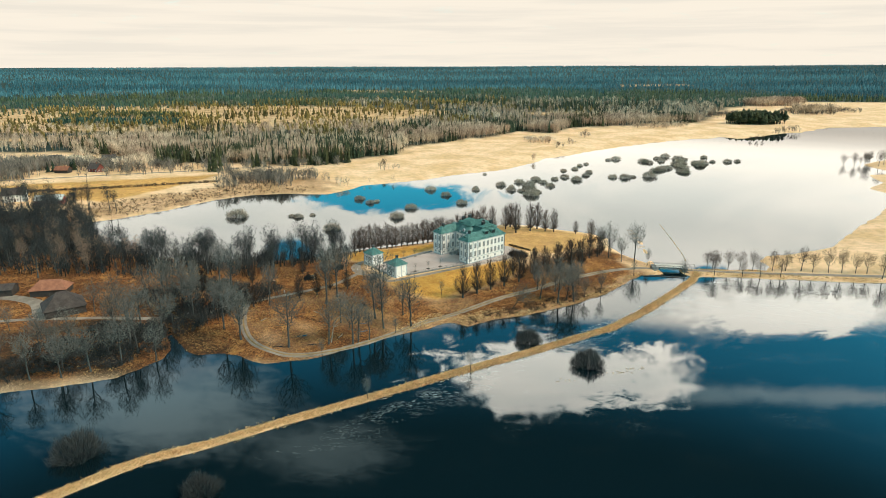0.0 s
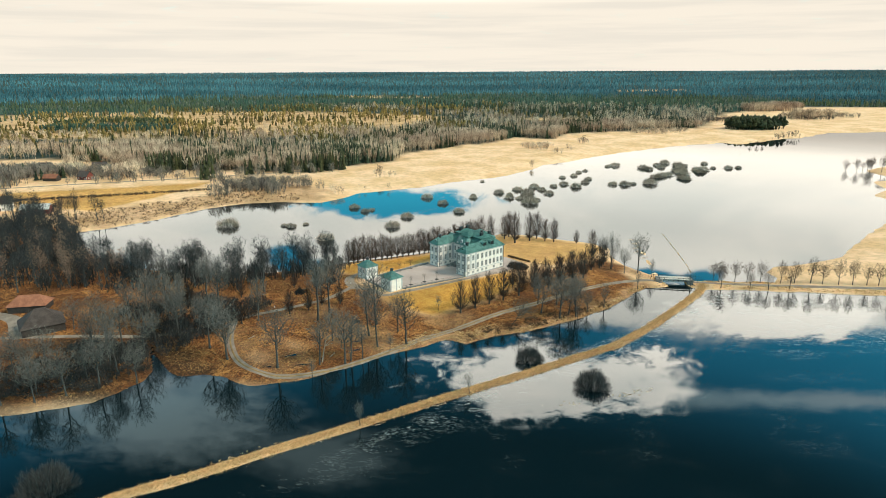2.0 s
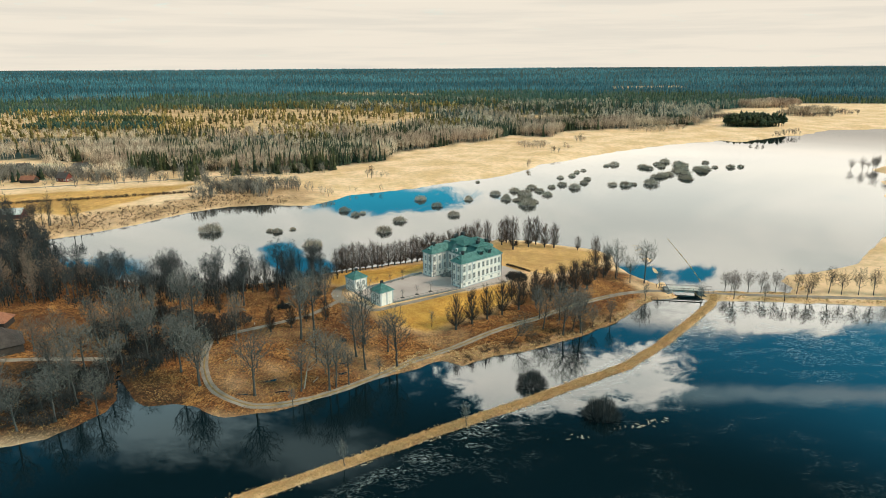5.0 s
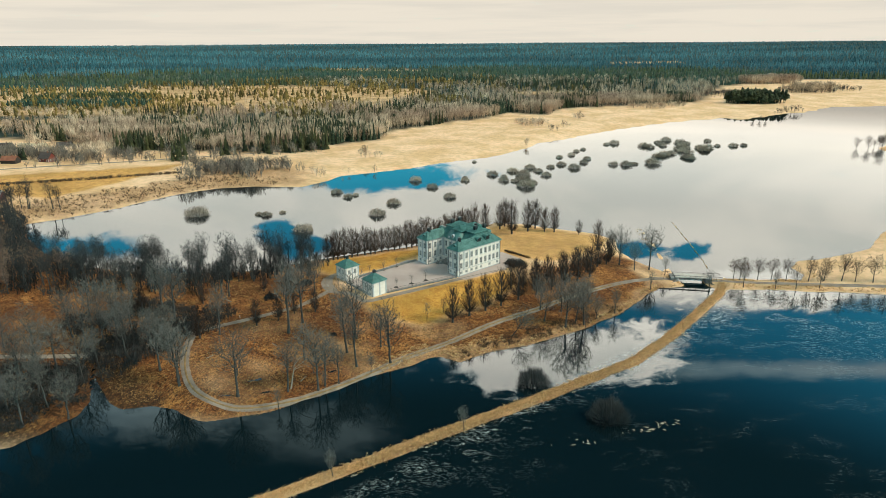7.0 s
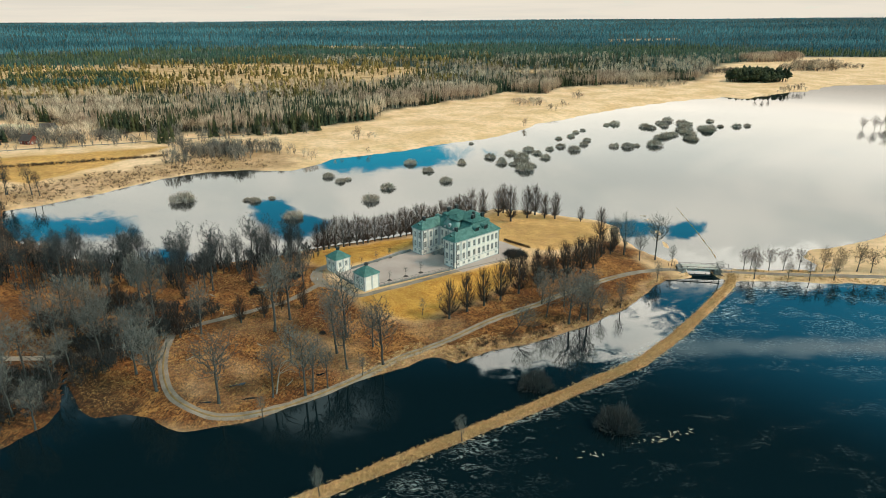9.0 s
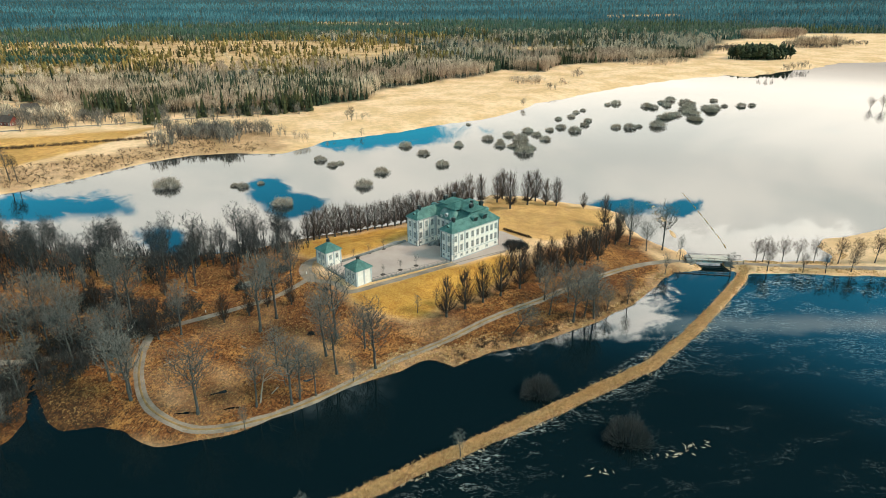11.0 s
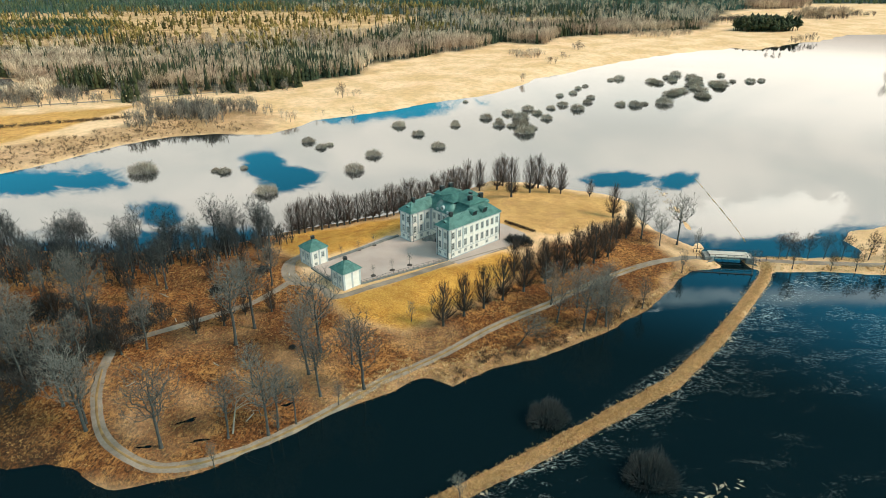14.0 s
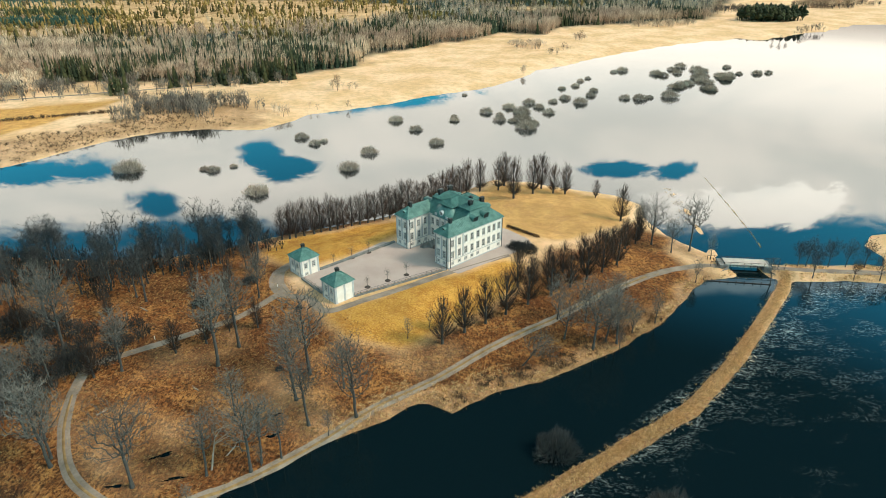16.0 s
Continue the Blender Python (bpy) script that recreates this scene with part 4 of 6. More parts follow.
# willows in the lake
for i, (x, y, s) in enumerate([(-150, 394, 2.1), (-109, 393, 1.0), (-114, 395, 0.7), (-37, 421, 1.35), (-27, 487, 1.35), (-14, 465, 1.2), (-2, 437, 1.25), (-68, 437, 1.0), (-64, 442, 0.7), (-78, 450, 1.2), (-44, 394, 1.5), (-80, 362, 1.6), (-101, 399, 0.6),
                               (30, 507, 1.3), (9, 487, 1.0), (9, 497, 0.6), (37, 487, 1.2), (44, 484, 0.8), (53, 507, 1.7), (61, 533, 1.3), (51, 468, 1.9), (51, 487, 1.8), (70, 505, 1.2), (46, 520, 1.3), (66, 520, 1.1), (38, 500, 0.8), (57, 478, 0.9),
                               (88, 546, 1.2), (96, 533, 1.5), (78, 536, 1.0), (114, 572, 1.0), (108, 555, 1.1), (130, 546, 1.2), (140, 544, 1.5), (148, 548, 0.8), (157, 654, 1.5), (148, 648, 0.9), (163, 551, 1.9), (250, 637, 0.9), (265, 637, 1.3), (276, 640, 1.0),
                               (252, 667, 1.1), (18, 560, 0.6), (112, 610, 0.9), (120, 620, 0.8), (92, 580, 0.9), (104, 590, 1.0)]):
    plant(WILLOWS[i % 3], x, y, s * 0.95, z=0.0)
for i in range(26):
    a = rng.uniform(0, 6.283)
    r = math.sqrt(rng.uniform(0, 1))
    plant(WILLOWS[i % 3], 203 + math.cos(a) * r * 36 + 10 * math.sin(a) * r, 626 + math.sin(a) * r * 60, rng.uniform(1.0, 1.6), z=0.0)
for x, y, s in [(42, 187.5, 2.0), (24, 205.5, 1.75), (-99, 133, 2.3), (-61, 119, 1.7)]:
    plant(SHRUB[int(abs(x)) % 2], x, y, s, z=0.0, label="dense grey leafless bush standing in dark water")
for x, y, s in [(28, 291, 1.35), (25, 294, 1.0), (-70, 262, 0.9), (-58, 272, 0.9), (-40, 256, 0.4), (-40, 231, 0.4)]:
    plant(SHRUB[int(abs(x)) % 2], x, y, s)
# the western wood
done = 0
while done < 300:
    x, y = rng.uniform(-345, -58), rng.uniform(228, 412)
    lo = 266 + 0.06 * (x + 60) + (2 if x < -130 else 0)
    if y < lo or (x > -80 and y < 290) or (x < -160 and y < 258) or y > 405 or height_at(x, y) < 0.9:
        continue
    if x < -165 and y < 335 and rng.random() < 0.4:
        plant(TANWOOD[done % 2], x, y, rng.uniform(0.7, 1.05))
    else:
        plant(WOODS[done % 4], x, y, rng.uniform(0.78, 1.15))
    done += 1
done = 0
while done < 18:
    x, y = rng.uniform(-104, -62), rng.uniform(280, 308)
    if height_at(x, y) < 0.7:
        continue
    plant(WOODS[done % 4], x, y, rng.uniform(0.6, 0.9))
    done += 1
for x, y, s in [(-74, 567, 0.75), (-305, 540, 0.6), (-292, 545, 0.65), (-278, 552, 0.6), (-262, 561, 0.65), (-248, 566, 0.7), (-236, 573, 0.6), (-222, 585, 0.65), (-205, 590, 0.8), (-198, 586, 0.75), (-190, 584, 0.7),
                (-160, 514, 0.6), (-148, 510, 0.62), (-132, 520, 0.6), (-176, 512, 0.65), (-168, 500, 0.6), (157, 834, 0.7), (108, 726, 0.45), (375, 822, 0.7), (366, 821, 0.6), (383, 824, 0.65), (372, 624, 0.9), (380, 619, 1.0), (388, 613, 0.95), (395, 607, 1.05), (403, 612, 0.9), (432, 886, 0.8), (445, 898, 0.7), (398, 632, 0.75), (410, 645, 0.8), (388, 624, 0.6)]:
    plant(ROADSIDE[int(abs(x)) % 3], x, y, s * 1.3, label="bare round-crowned tree on the dry meadow")


def fallen_log(x, y, turn, length, r, label):
    ob = thing("fallen_log", pose(x, y, height_at(x, y) + r * 0.7, 0, 0, turn), label, "log", "fallen logs")
    q = random.Random(int(x * 7 + y))
    w = Wood()
    pts, _ = grow(q, Vector((0, 0, 0)), Vector((1, 0, 0.03)), length, 5, 0, 0.06)
    w.tube(pts, [r, r * 0.95, r * 0.85, r * 0.75, r * 0.6, r * 0.4], 7)
    c = new("stem", w.mesh("stem", DEADWOOD, True))
    c.parent = ob
    w = Wood()
    for k in range(5):
        p = pts[q.randint(2, 5)]
        bp, _ = grow(q, p, Vector((0.6, q.uniform(-1, 1), q.uniform(0.2, 0.9))), length * 0.25, 3, 0, 0.2)
        w.tube(bp, [r * 0.35, r * 0.25, r * 0.18, 0.02], 4)
    c = new("branches", w.mesh("branches", DEADWOOD))
    c.parent = ob


for x, y, a, l, r in [(-70.5, 266, 30, 4, 0.3), (-68, 263.5, 80, 3, 0.3), (-84, 259, 150, 5, 0.25), (-101, 247, 20, 5, 0.25), (-62, 259.5, 10, 3, 0.25), (-57, 223, 140, 3, 0.25), (-104, 252, 60, 4, 0.2), (-77, 215, 40, 3.5, 0.18), (-45, 204, 70, 4, 0.2)]:
    fallen_log(x, y, a, l * 0.7, r * 0.8, "bleached fallen log among brown leaves")


def dead_tree():
    """A bleached stem leaning in the crown of its neighbour, with a few bent boughs."""
    ob = thing("dead_tree", pose(-47.0, 200.4, height_at(-47, 200.4)), "bleached dead tree leaning into a living crown", "tree")
    q = random.Random(17)
    w = Wood()
    pts, _ = grow(q, Vector((0, 0, -0.2)), Vector((0.18, 0.25, 1)), 8.5, 6, 0, 0.10)
    w.tube(pts, [0.26, 0.24, 0.2, 0.17, 0.14, 0.11, 0.07], 6)
    c = new("stem", w.mesh("stem", DEADWOOD, True))
    c.parent = ob
    for k in range(4):
        w = Wood()
        p = pts[4 + k % 3]
        bp, _ = grow(q, p, Vector((0.9, 0.5 + q.uniform(-.5, .5), q.uniform(0.3, 0.9))), q.uniform(3.0, 5.5), 5, 0, 0.22)
        w.tube(bp, [0.14, 0.12, 0.10, 0.08, 0.06, 0.03], 5)
        c = new("bough", w.mesh("bough", DEADWOOD))
        c.parent = ob


dead_tree()
for x, y in [(-76, 244.6), (-89.5, 234), (-48.8, 268.5), (-109, 223.5)]:
    post = thing("marker_post", pose(x, y, height_at(x, y)), "short white marker post beside the drive", "post", "marker posts")
    bm = B()
    bmesh.ops.create_cone(bm, cap_ends=True, segments=8, radius1=0.11, radius2=0.09, depth=1.2, matrix=Matrix.Translation((0, 0, 0.5)))
    part("shaft", bm, WHITEWALL, post)
    bm = B()
    bmesh.ops.create_cone(bm, cap_ends=True, segments=8, radius1=0.13, radius2=0.05, depth=0.12, matrix=Matrix.Translation((0, 0, 1.16)))
    part("cap", bm, TARWOOD, post)


def puddle(x, y, rx, ry, turn):
    q = random.Random(int(x * 3 + y * 5))
    n = 22
    z = height_at(x, y) + 0.10
    bm = B()
    vs = []
    for k in range(n):
        a = 2 * math.pi * k / n
        f = 0.8 + 0.25 * math.sin(3 * a + x) + 0.12 * math.sin(5 * a + y) + q.uniform(-0.06, 0.06)
        u, v = rx * f * math.cos(a), ry * f * math.sin(a)
        c, s = math.cos(radians(turn)), math.sin(radians(turn))
        vs.append((x + u * c - v * s, y + u * s + v * c, z))
    solid(bm, vs, [tuple(range(n))])
    me = bpy.data.meshes.new("puddle")
    bm.normal_update()
    bm.to_mesh(me)
    bm.free()
    me.materials.append(WATER)
    tagged(new("puddle", me), "shallow dark flood puddle in the dry grass", "puddle", kind="structure")


for x, y, rx, ry, a in [(-64.5, 196, 3.4, 1.2, 5), (-53.5, 198, 4.2, 1.3, 14), (-58, 203.5, 4.6, 1.8, 24), (-37.6, 216, 3.0, 1.3, 20), (-36.8, 210, 3.2, 1.6, 30)]:
    puddle(x, y, rx * 0.6, ry * 0.36, a)

# ---- the manor house ----
HOUSE_Z = 5.40
WALL_H = 10.9


def opening_wall(bm, p0, d, length, z0, z1, holes, depth=0.28):
    """A wall face with real openings and reveals; outward is to the right of d."""
    d = Vector((*d, 0))
    n = Vector((d.y, -d.x, 0))
    o = Vector((*p0, 0))
    xs = sorted({0.0, length, *[h[0] for h in holes], *[h[1] for h in holes]})
    zs = sorted({z0, z1, *[h[2] for h in holes], *[h[3] for h in holes]})

    def at(x, z, k=0.0):
        return o + d * x - n * k + Vector((0, 0, z))
    for xa, xb in zip(xs[:-1], xs[1:]):
        for za, zb in zip(zs[:-1], zs[1:]):
            cx, cz = (xa + xb) / 2, (za + zb) / 2
            if any(h[0] < cx < h[1] and h[2] < cz < h[3] for h in holes):
                continue
            solid(bm, [at(xa, za), at(xb, za), at(xb, zb), at(xa, zb)], [(0, 1, 2, 3)])
    for a, b, c, e in holes:
        q = [at(a, c), at(b, c), at(b, e), at(a, e)]
        r = [at(a, c, depth), at(b, c, depth), at(b, e, depth), at(a, e, depth)]
        solid(bm, q + r, [(0, 1, 5, 4), (1, 2, 6, 5), (2, 3, 7, 6), (3, 0, 4, 7)])
    bmesh.ops.remove_doubles(bm, verts=bm.verts[:], dist=1e-4)
    return bm


WINDOW_MESHES = {}


def window_at(parent, p0, d, x, z, w, h, rows=3):
    """A casement: frame with bars, and a dark pane behind; local x along the wall, y inwards."""
    key = (round(w, 2), round(h, 2), rows)
    if key not in WINDOW_MESHES:
        fr = B()
        t = 0.09
        box(fr, (-w / 2, 0.02, 0), (-w / 2 + t, 0.16, h))
        box(fr, (w / 2 - t, 0.02, 0), (w / 2, 0.16, h))
        box(fr, (-w / 2 + t, 0.02, 0), (w / 2 - t, 0.16, t))
        box(fr, (-w / 2 + t, 0.02, h - t), (w / 2 - t, 0.16, h))
        box(fr, (-0.04, 0.05, t), (0.04, 0.14, h - t))
        for k in range(1, rows):
            zz = h * k / rows
            box(fr, (-w / 2 + t, 0.06, zz - 0.03), (-0.04, 0.13, zz + 0.03))
            box(fr, (0.04, 0.06, zz - 0.03), (w / 2 - t, 0.13, zz + 0.03))
        # surround on the wall face
        s = 0.16
        box(fr, (-w / 2 - s, -0.05, -s * 0.6), (-w / 2, 0.02, h + s))
        box(fr, (w / 2, -0.05, -s * 0.6), (w / 2 + s, 0.02, h + s))
        box(fr, (-w / 2, -0.05, h), (w / 2, 0.02, h + s))
        me = bpy.data.meshes.new("window")
        fr.to_mesh(me)
        fr.free()
        me.materials.append(WINFRAME)
        gl = B()
        box(gl, (-w / 2 + 0.02, 0.17, 0.02), (w / 2 - 0.02, 0.20, h - 0.02))
        mg = bpy.data.meshes.new("pane")
        gl.to_mesh(mg)
        gl.free()
        mg.materials.append(GLASS)
        si = B()
        box(si, (-w / 2 - 0.22, -0.14, -0.16), (w / 2 + 0.22, 0.02, -0.10), 0.015)
        ms = bpy.data.meshes.new("sill")
        si.to_mesh(ms)
        si.free()
        ms.materials.append(PILASTER)
        WINDOW_MESHES[key] = (me, mg, ms)
    me, mg, ms = WINDOW_MESHES[key]
    ob = new("window", me)
    ob.parent = parent
    ob.matrix_basis = Matrix.Translation((p0[0] + d[0] * x, p0[1] + d[1] * x, z)) @ Matrix.Rotation(math.atan2(d[1], d[0]), 4, "Z")
    for nm, mm in (("pane", mg), ("sill", ms)):
        c = new(nm, mm)
        c.parent = ob
    return ob


def strip_along(bm, p0, d, x0, x1, z0, z1, out, inn=0.0):
    """A band or pilaster standing proud of a wall."""
    d = Vector((*d, 0))
    n = Vector((d.y, -d.x, 0))
    o = Vector((*p0, 0))
    c = [o + d * x + n * k + Vector((0, 0, z)) for z in (z0, z1) for x, k in ((x0, -inn), (x1, -inn), (x1, out), (x0, out))]
    return solid(bm, c, [(0, 1, 2, 3), (4, 5, 6, 7), (0, 1, 5, 4), (1, 2, 6, 5), (2, 3, 7, 6), (3, 0, 4, 7)])


def roof_face(bm, a, b, c, d, ribs=None, gap=0.62):
    """A roof slope: eave a-b, top d-c (c and d may meet), with standing seams."""
    a, b, c, d = (Vector(p) for p in (a, b, c, d))
    pts = [a, b, c] + ([d] if (c - d).length > 1e-4 else [])
    solid(bm, pts, [tuple(range(len(pts)))])
    if ribs is None:
        return
    e = (b - a).normalized()
    length = (b - a).length
    up = (d - a) - e * (d - a).dot(e)
    xa, xb = (d - a).dot(e), (c - a).dot(e)
    nor = e.cross(up).normalized()
    if nor.z < 0:
        nor = -nor
    k = int(length / gap)
    for i in range(1, k):
        x = length * i / k
        f = 1.0
        if x < xa:
            f = min(f, x / xa)
        if x > xb:
            f = min(f, (length - x) / max(1e-6, length - xb))
        if f < 0.06:
            continue
        p = a + e * x
        q = p + up * f
        s = e * 0.03
        t = nor * 0.07
        solid(ribs, [p - s, p + s, q + s, q - s, p - s + t, p + s + t, q + s + t, q - s + t], [(4, 5, 6, 7), (0, 1, 5, 4), (1, 2, 6, 5), (3, 0, 4, 7)])


def hip(bm, x0, y0, x1, y1, z0, z1, ribs=None, inset=None, along=None):
    """A hipped roof over a rectangle, ridge along its longer side."""
    w, l = x1 - x0, y1 - y0
    if along is None:
        along = "x" if w >= l else "y"
    k = inset if inset is not None else min(w, l) / 2
    if along == "x":
        m = (y0 + y1) / 2
        r0, r1 = (x0 + k, m, z1), (x1 - k, m, z1)
        A, Bq, C, D = (x0, y0, z0), (x1, y0, z0), (x1, y1, z0), (x0, y1, z0)
        roof_face(bm, A, Bq, r1, r0, ribs)
        roof_face(bm, Bq, C, r1, r1, ribs)
        roof_face(bm, C, D, r0, r1, ribs)
        roof_face(bm, D, A, r0, r0, ribs)
    else:
        m = (x0 + x1) / 2
        r0, r1 = (m, y0 + k, z1), (m, y1 - k, z1)
        A, Bq, C, D = (x0, y0, z0), (x1, y0, z0), (x1, y1, z0), (x0, y1, z0)
        roof_face(bm, A, Bq, r0, r0, ribs)
        roof_face(bm, Bq, C, r1, r0, ribs)
        roof_face(bm, C, D, r1, r1, ribs)
        roof_face(bm, D, A, r0, r1, ribs)


def chimney(parent, x, y, z0, z1, wx=1.5, wy=0.95):
    bm = B()
    box(bm, (x - wx / 2, y - wy / 2, z0), (x + wx / 2, y + wy / 2, z1), 0.03)
    ch = part("chimney", bm, BLACKTIN, parent, "chimney clad in black sheet")
    bm = B()
    box(bm, (x - wx / 2 - 0.14, y - wy / 2 - 0.14, z1 - 0.5), (x + wx / 2 + 0.14, y + wy / 2 + 0.14, z1 - 0.36), 0.02)
    box(bm, (x - wx / 2 - 0.2, y - wy / 2 - 0.2, z1 + 0.02), (x + wx / 2 + 0.2, y + wy / 2 + 0.2, z1 + 0.14), 0.03)
    box(bm, (x - wx / 2 + 0.1, y - wy / 2 + 0.1, z1 + 0.14), (x + wx / 2 - 0.1, y + wy / 2 - 0.1, z1 + 0.3), 0.02)
    part("cap", bm, BLACKTIN, ch)


def dormer(parent, at, facing, w=2.5, h=1.6, depth=3.2):
    """A dormer with a curved sheet roof; facing: angle of its front in degrees."""
    m = Matrix.Translation(at) @ Matrix.Rotation(radians(facing), 4, "Z")
    bm = B()
    n = 9
    prof = [(w / 2 * math.cos(math.pi * i / n) * 1.12, h * 0.62 + 0.55 * h * math.sin(math.pi * i / n)) for i in range(n + 1)]
    vs = [(x, -0.35, z) for x, z in prof] + [(x, depth, z) for x, z in prof] + [(x, -0.35, z - 0.14) for x, z in prof]
    fs = [(i, i + 1, n + 2 + i, n + 1 + i) for i in range(n)] + [(i, i + 1, 2 * n + 3 + i, 2 * n + 2 + i) for i in range(n)]
    solid(bm, [m @ Vector(v) for v in vs], fs)
    do = part("dormer", bm, COPPER, parent, "dormer with a curved green copper roof")
    bm = B()
    box(bm, (-w / 2, 0, -0.6), (w / 2, depth, h * 0.62))
    bm.transform(m)
    part("cheek", bm, COPPER, do)
    bm = B()
    box(bm, (-w / 2 + 0.2, -0.06, -0.05), (w / 2 - 0.2, 0.0, h * 0.85))
    bm.transform(m)
    part("hatch", bm, BLACKTIN, do, "dark dormer hatch")


def manor():
    root = thing("manor_house", pose(2.2, 279.0, HOUSE_Z, 0, 0, 42.2), "white plastered baroque manor house with green copper roofs", "house")
    U, V, RU, V1, V2 = 24.4, 25.6, 9.4, 6.3, 19.6
    foot = [(0, 0), (U, 0), (U, V), (0, V), (0, V2), (RU, V2), (RU, V1), (0, V1)]
    side = [1.75, 4.7, 7.5, 10.3, 12.95, 15.5, 18.0, 20.4, 22.7]
    layout = {
        0: side, 1: [2.2, 4.9, 7.6, 10.2, 12.8, 15.4, 18.0, 20.7, 23.4], 2: [U - s for s in side], 3: [1.65, 4.35],
        4: [1.75, 4.7, 7.7], 5: [1.7, 4.2, 6.65, 9.1, 11.6], 6: [RU - 7.7, RU - 4.7, RU - 1.75], 7: [1.65, 4.35],
    }
    for i, p in enumerate(foot):
        q = foot[(i + 1) % len(foot)]
        d = Vector((q[0] - p[0], q[1] - p[1]))
        length = d.length
        d = tuple(d / length)
        holes, wins = [], []
        for k, x in enumerate(layout[i]):
            wins += [(x, 3.15, 1.18, 2.35, 3), (x, 7.05, 1.18, 2.3, 3)]
            if i in (1, 5):
                continue
            if i in (0, 2) and k in (5, 7):
                continue
            wins.append((x, 0.95, 1.05, 0.95, 2))
        if i == 5:
            wins = [w for w in wins if not (abs(w[0] - 6.65) < 0.1 and w[1] < 4)]
        holes = [(x - w / 2, x + w / 2, z, z + h) for x, z, w, h, r in wins]
        if i == 5:
            holes.append((5.85, 7.45, 2.9, 5.7))
        bm = B()
        opening_wall(bm, p, d, length, -0.8, WALL_H, holes)
        wall = part("wall", bm, PLASTER, root)
        for x, z, w, h, r in wins:
            window_at(root, p, d, x, z, w, h, r)
        if i == 5:
            bm = B()
            strip_along(bm, p, d, 5.87, 7.43, 2.9, 5.68, -0.2, 0.26)
            part("door", bm, TARWOOD, root, "dark double entrance door")
        # grey base, string courses, cornice
        bm = B()
        for h0, h1, out in ((-0.8, 0.35, 0.10),):
            strip_along(bm, p, d, -0.08, length + 0.08, h0, h1, out)
        part("plinth", bm, PILASTER, root)
        bm = B()
        strip_along(bm, p, d, -0.06, length + 0.06, 2.45, 2.68, 0.09)
        part("string_course", bm, PILASTER, root)
        bm = B()
        strip_along(bm, p, d, -0.1, length + 0.1, WALL_H - 0.62, WALL_H - 0.4, 0.12)
        strip_along(bm, p, d, -0.2, length + 0.2, WALL_H - 0.4, WALL_H - 0.18, 0.24)
        strip_along(bm, p, d, -0.35, length + 0.35, WALL_H - 0.18, WALL_H, 0.40)
        part("cornice", bm, PILASTER, root, "grey moulded cornice")
        # pilasters at corners and between the first bays
        marks = [0.35, length - 0.35]
        if i in (3, 7):
            marks.append(length / 2)
        if i == 0:
            marks += [3.2, 6.3]
        if i == 2:
            marks += [U - 3.2, U - 6.3]
        if i in (4, 6):
            marks += [3.2, 6.2]
        if i == 5:
            marks += [5.4, 7.9]
        for x in marks:
            bm = B()
            strip_along(bm, p, d, x - 0.34, x + 0.34, 2.68, WALL_H - 0.62, 0.07)
            part("pilaster", bm, PILASTER, root)
        if i in (3, 7, 6, 4):
            bm = B()
            for k in range(int(length / 0.55)):
                strip_along(bm, p, d, 0.2 + k * 0.55, 0.42 + k * 0.55, WALL_H - 0.60, WALL_H - 0.40, 0.3)
            part("dentils", bm, PILASTER, root)
    # roofs
    seams = B()
    e = 0.55
    z = WALL_H
    bm = B()
    a0, a1, b0, b1 = RU - 0.2, U + e, -e, V + e
    c0, c1, d0, d1, zt = 13.4, 21.0, 4.3, 21.3, 14.5
    roof_face(bm, (a0, b0, z), (a1, b0, z), (c1, d0, zt), (c0, d0, zt), seams)
    roof_face(bm, (a1, b0, z), (a1, b1, z), (c1, d1, zt), (c1, d0, zt), seams)
    roof_face(bm, (a1, b1, z), (a0, b1, z), (c0, d1, zt), (c1, d1, zt), seams)
    roof_face(bm, (a0, b1, z), (a0, b0, z), (c0, d0, zt), (c0, d1, zt), seams)
    part("roof", bm, COPPER, root, "green copper lower roof")
    for y0, y1 in ((-e, V1 + e), (V2 - e, V + e)):
        bm = B()
        hip(bm, -e, y0, 17.5, y1, z + 0.004, z + 3.05, seams, 3.6, "x")
        part("roof", bm, COPPER, root, "green copper hipped wing roof")
    part("standing_seams", seams, COPPER, root)
    # raised middle storey and the upper roofs
    for x0, x1, y0, y1, w0, w1 in ((c0 + 0.1, c1 - 0.1, d0 + 0.1, d1 - 0.1, 14.2, 15.0), (11.0, 23.2, 9.9, 15.7, 13.0, 15.0)):
        bm = B()
        box(bm, (x0, y0, w0), (x1, y1, w1))
        part("clerestory", bm, BLACKTIN, root, "dark raised band between the roofs")
    seams = B()
    bm = B()
    hip(bm, c0 - 0.65, d0 - 0.65, c1 + 0.65, d1 + 0.65, 14.95, 16.75, seams, 3.6, "y")
    part("roof", bm, COPPER, root, "green copper upper roof")
    bm = B()
    hip(bm, 10.3, 9.3, 23.9, 16.3, 14.96, 16.6, seams, 2.6, "x")
    part("roof", bm, COPPER, root, "green copper upper cross roof")
    part("standing_seams", seams, COPPER, root)
    bm = B()
    for x0, x1, y0, y1 in ((c0 - 0.7, c1 + 0.7, d0 - 0.7, d1 + 0.7), (10.24, 23.96, 9.24, 16.36)):
        for lo, hi in (((x0, y0), (x1, y0 + 0.18)), ((x0, y1 - 0.18), (x1, y1)), ((x0, y0 + 0.18), (x0 + 0.18, y1 - 0.18)), ((x1 - 0.18, y0 + 0.18), (x1, y1 - 0.18))):
            box(bm, (*lo, 14.83), (*hi, 14.945))
    part("eaves_trim", bm, COPPER, root)
    # bell-shaped roof over the entrance, with a round window
    bm = B()
    n = 10
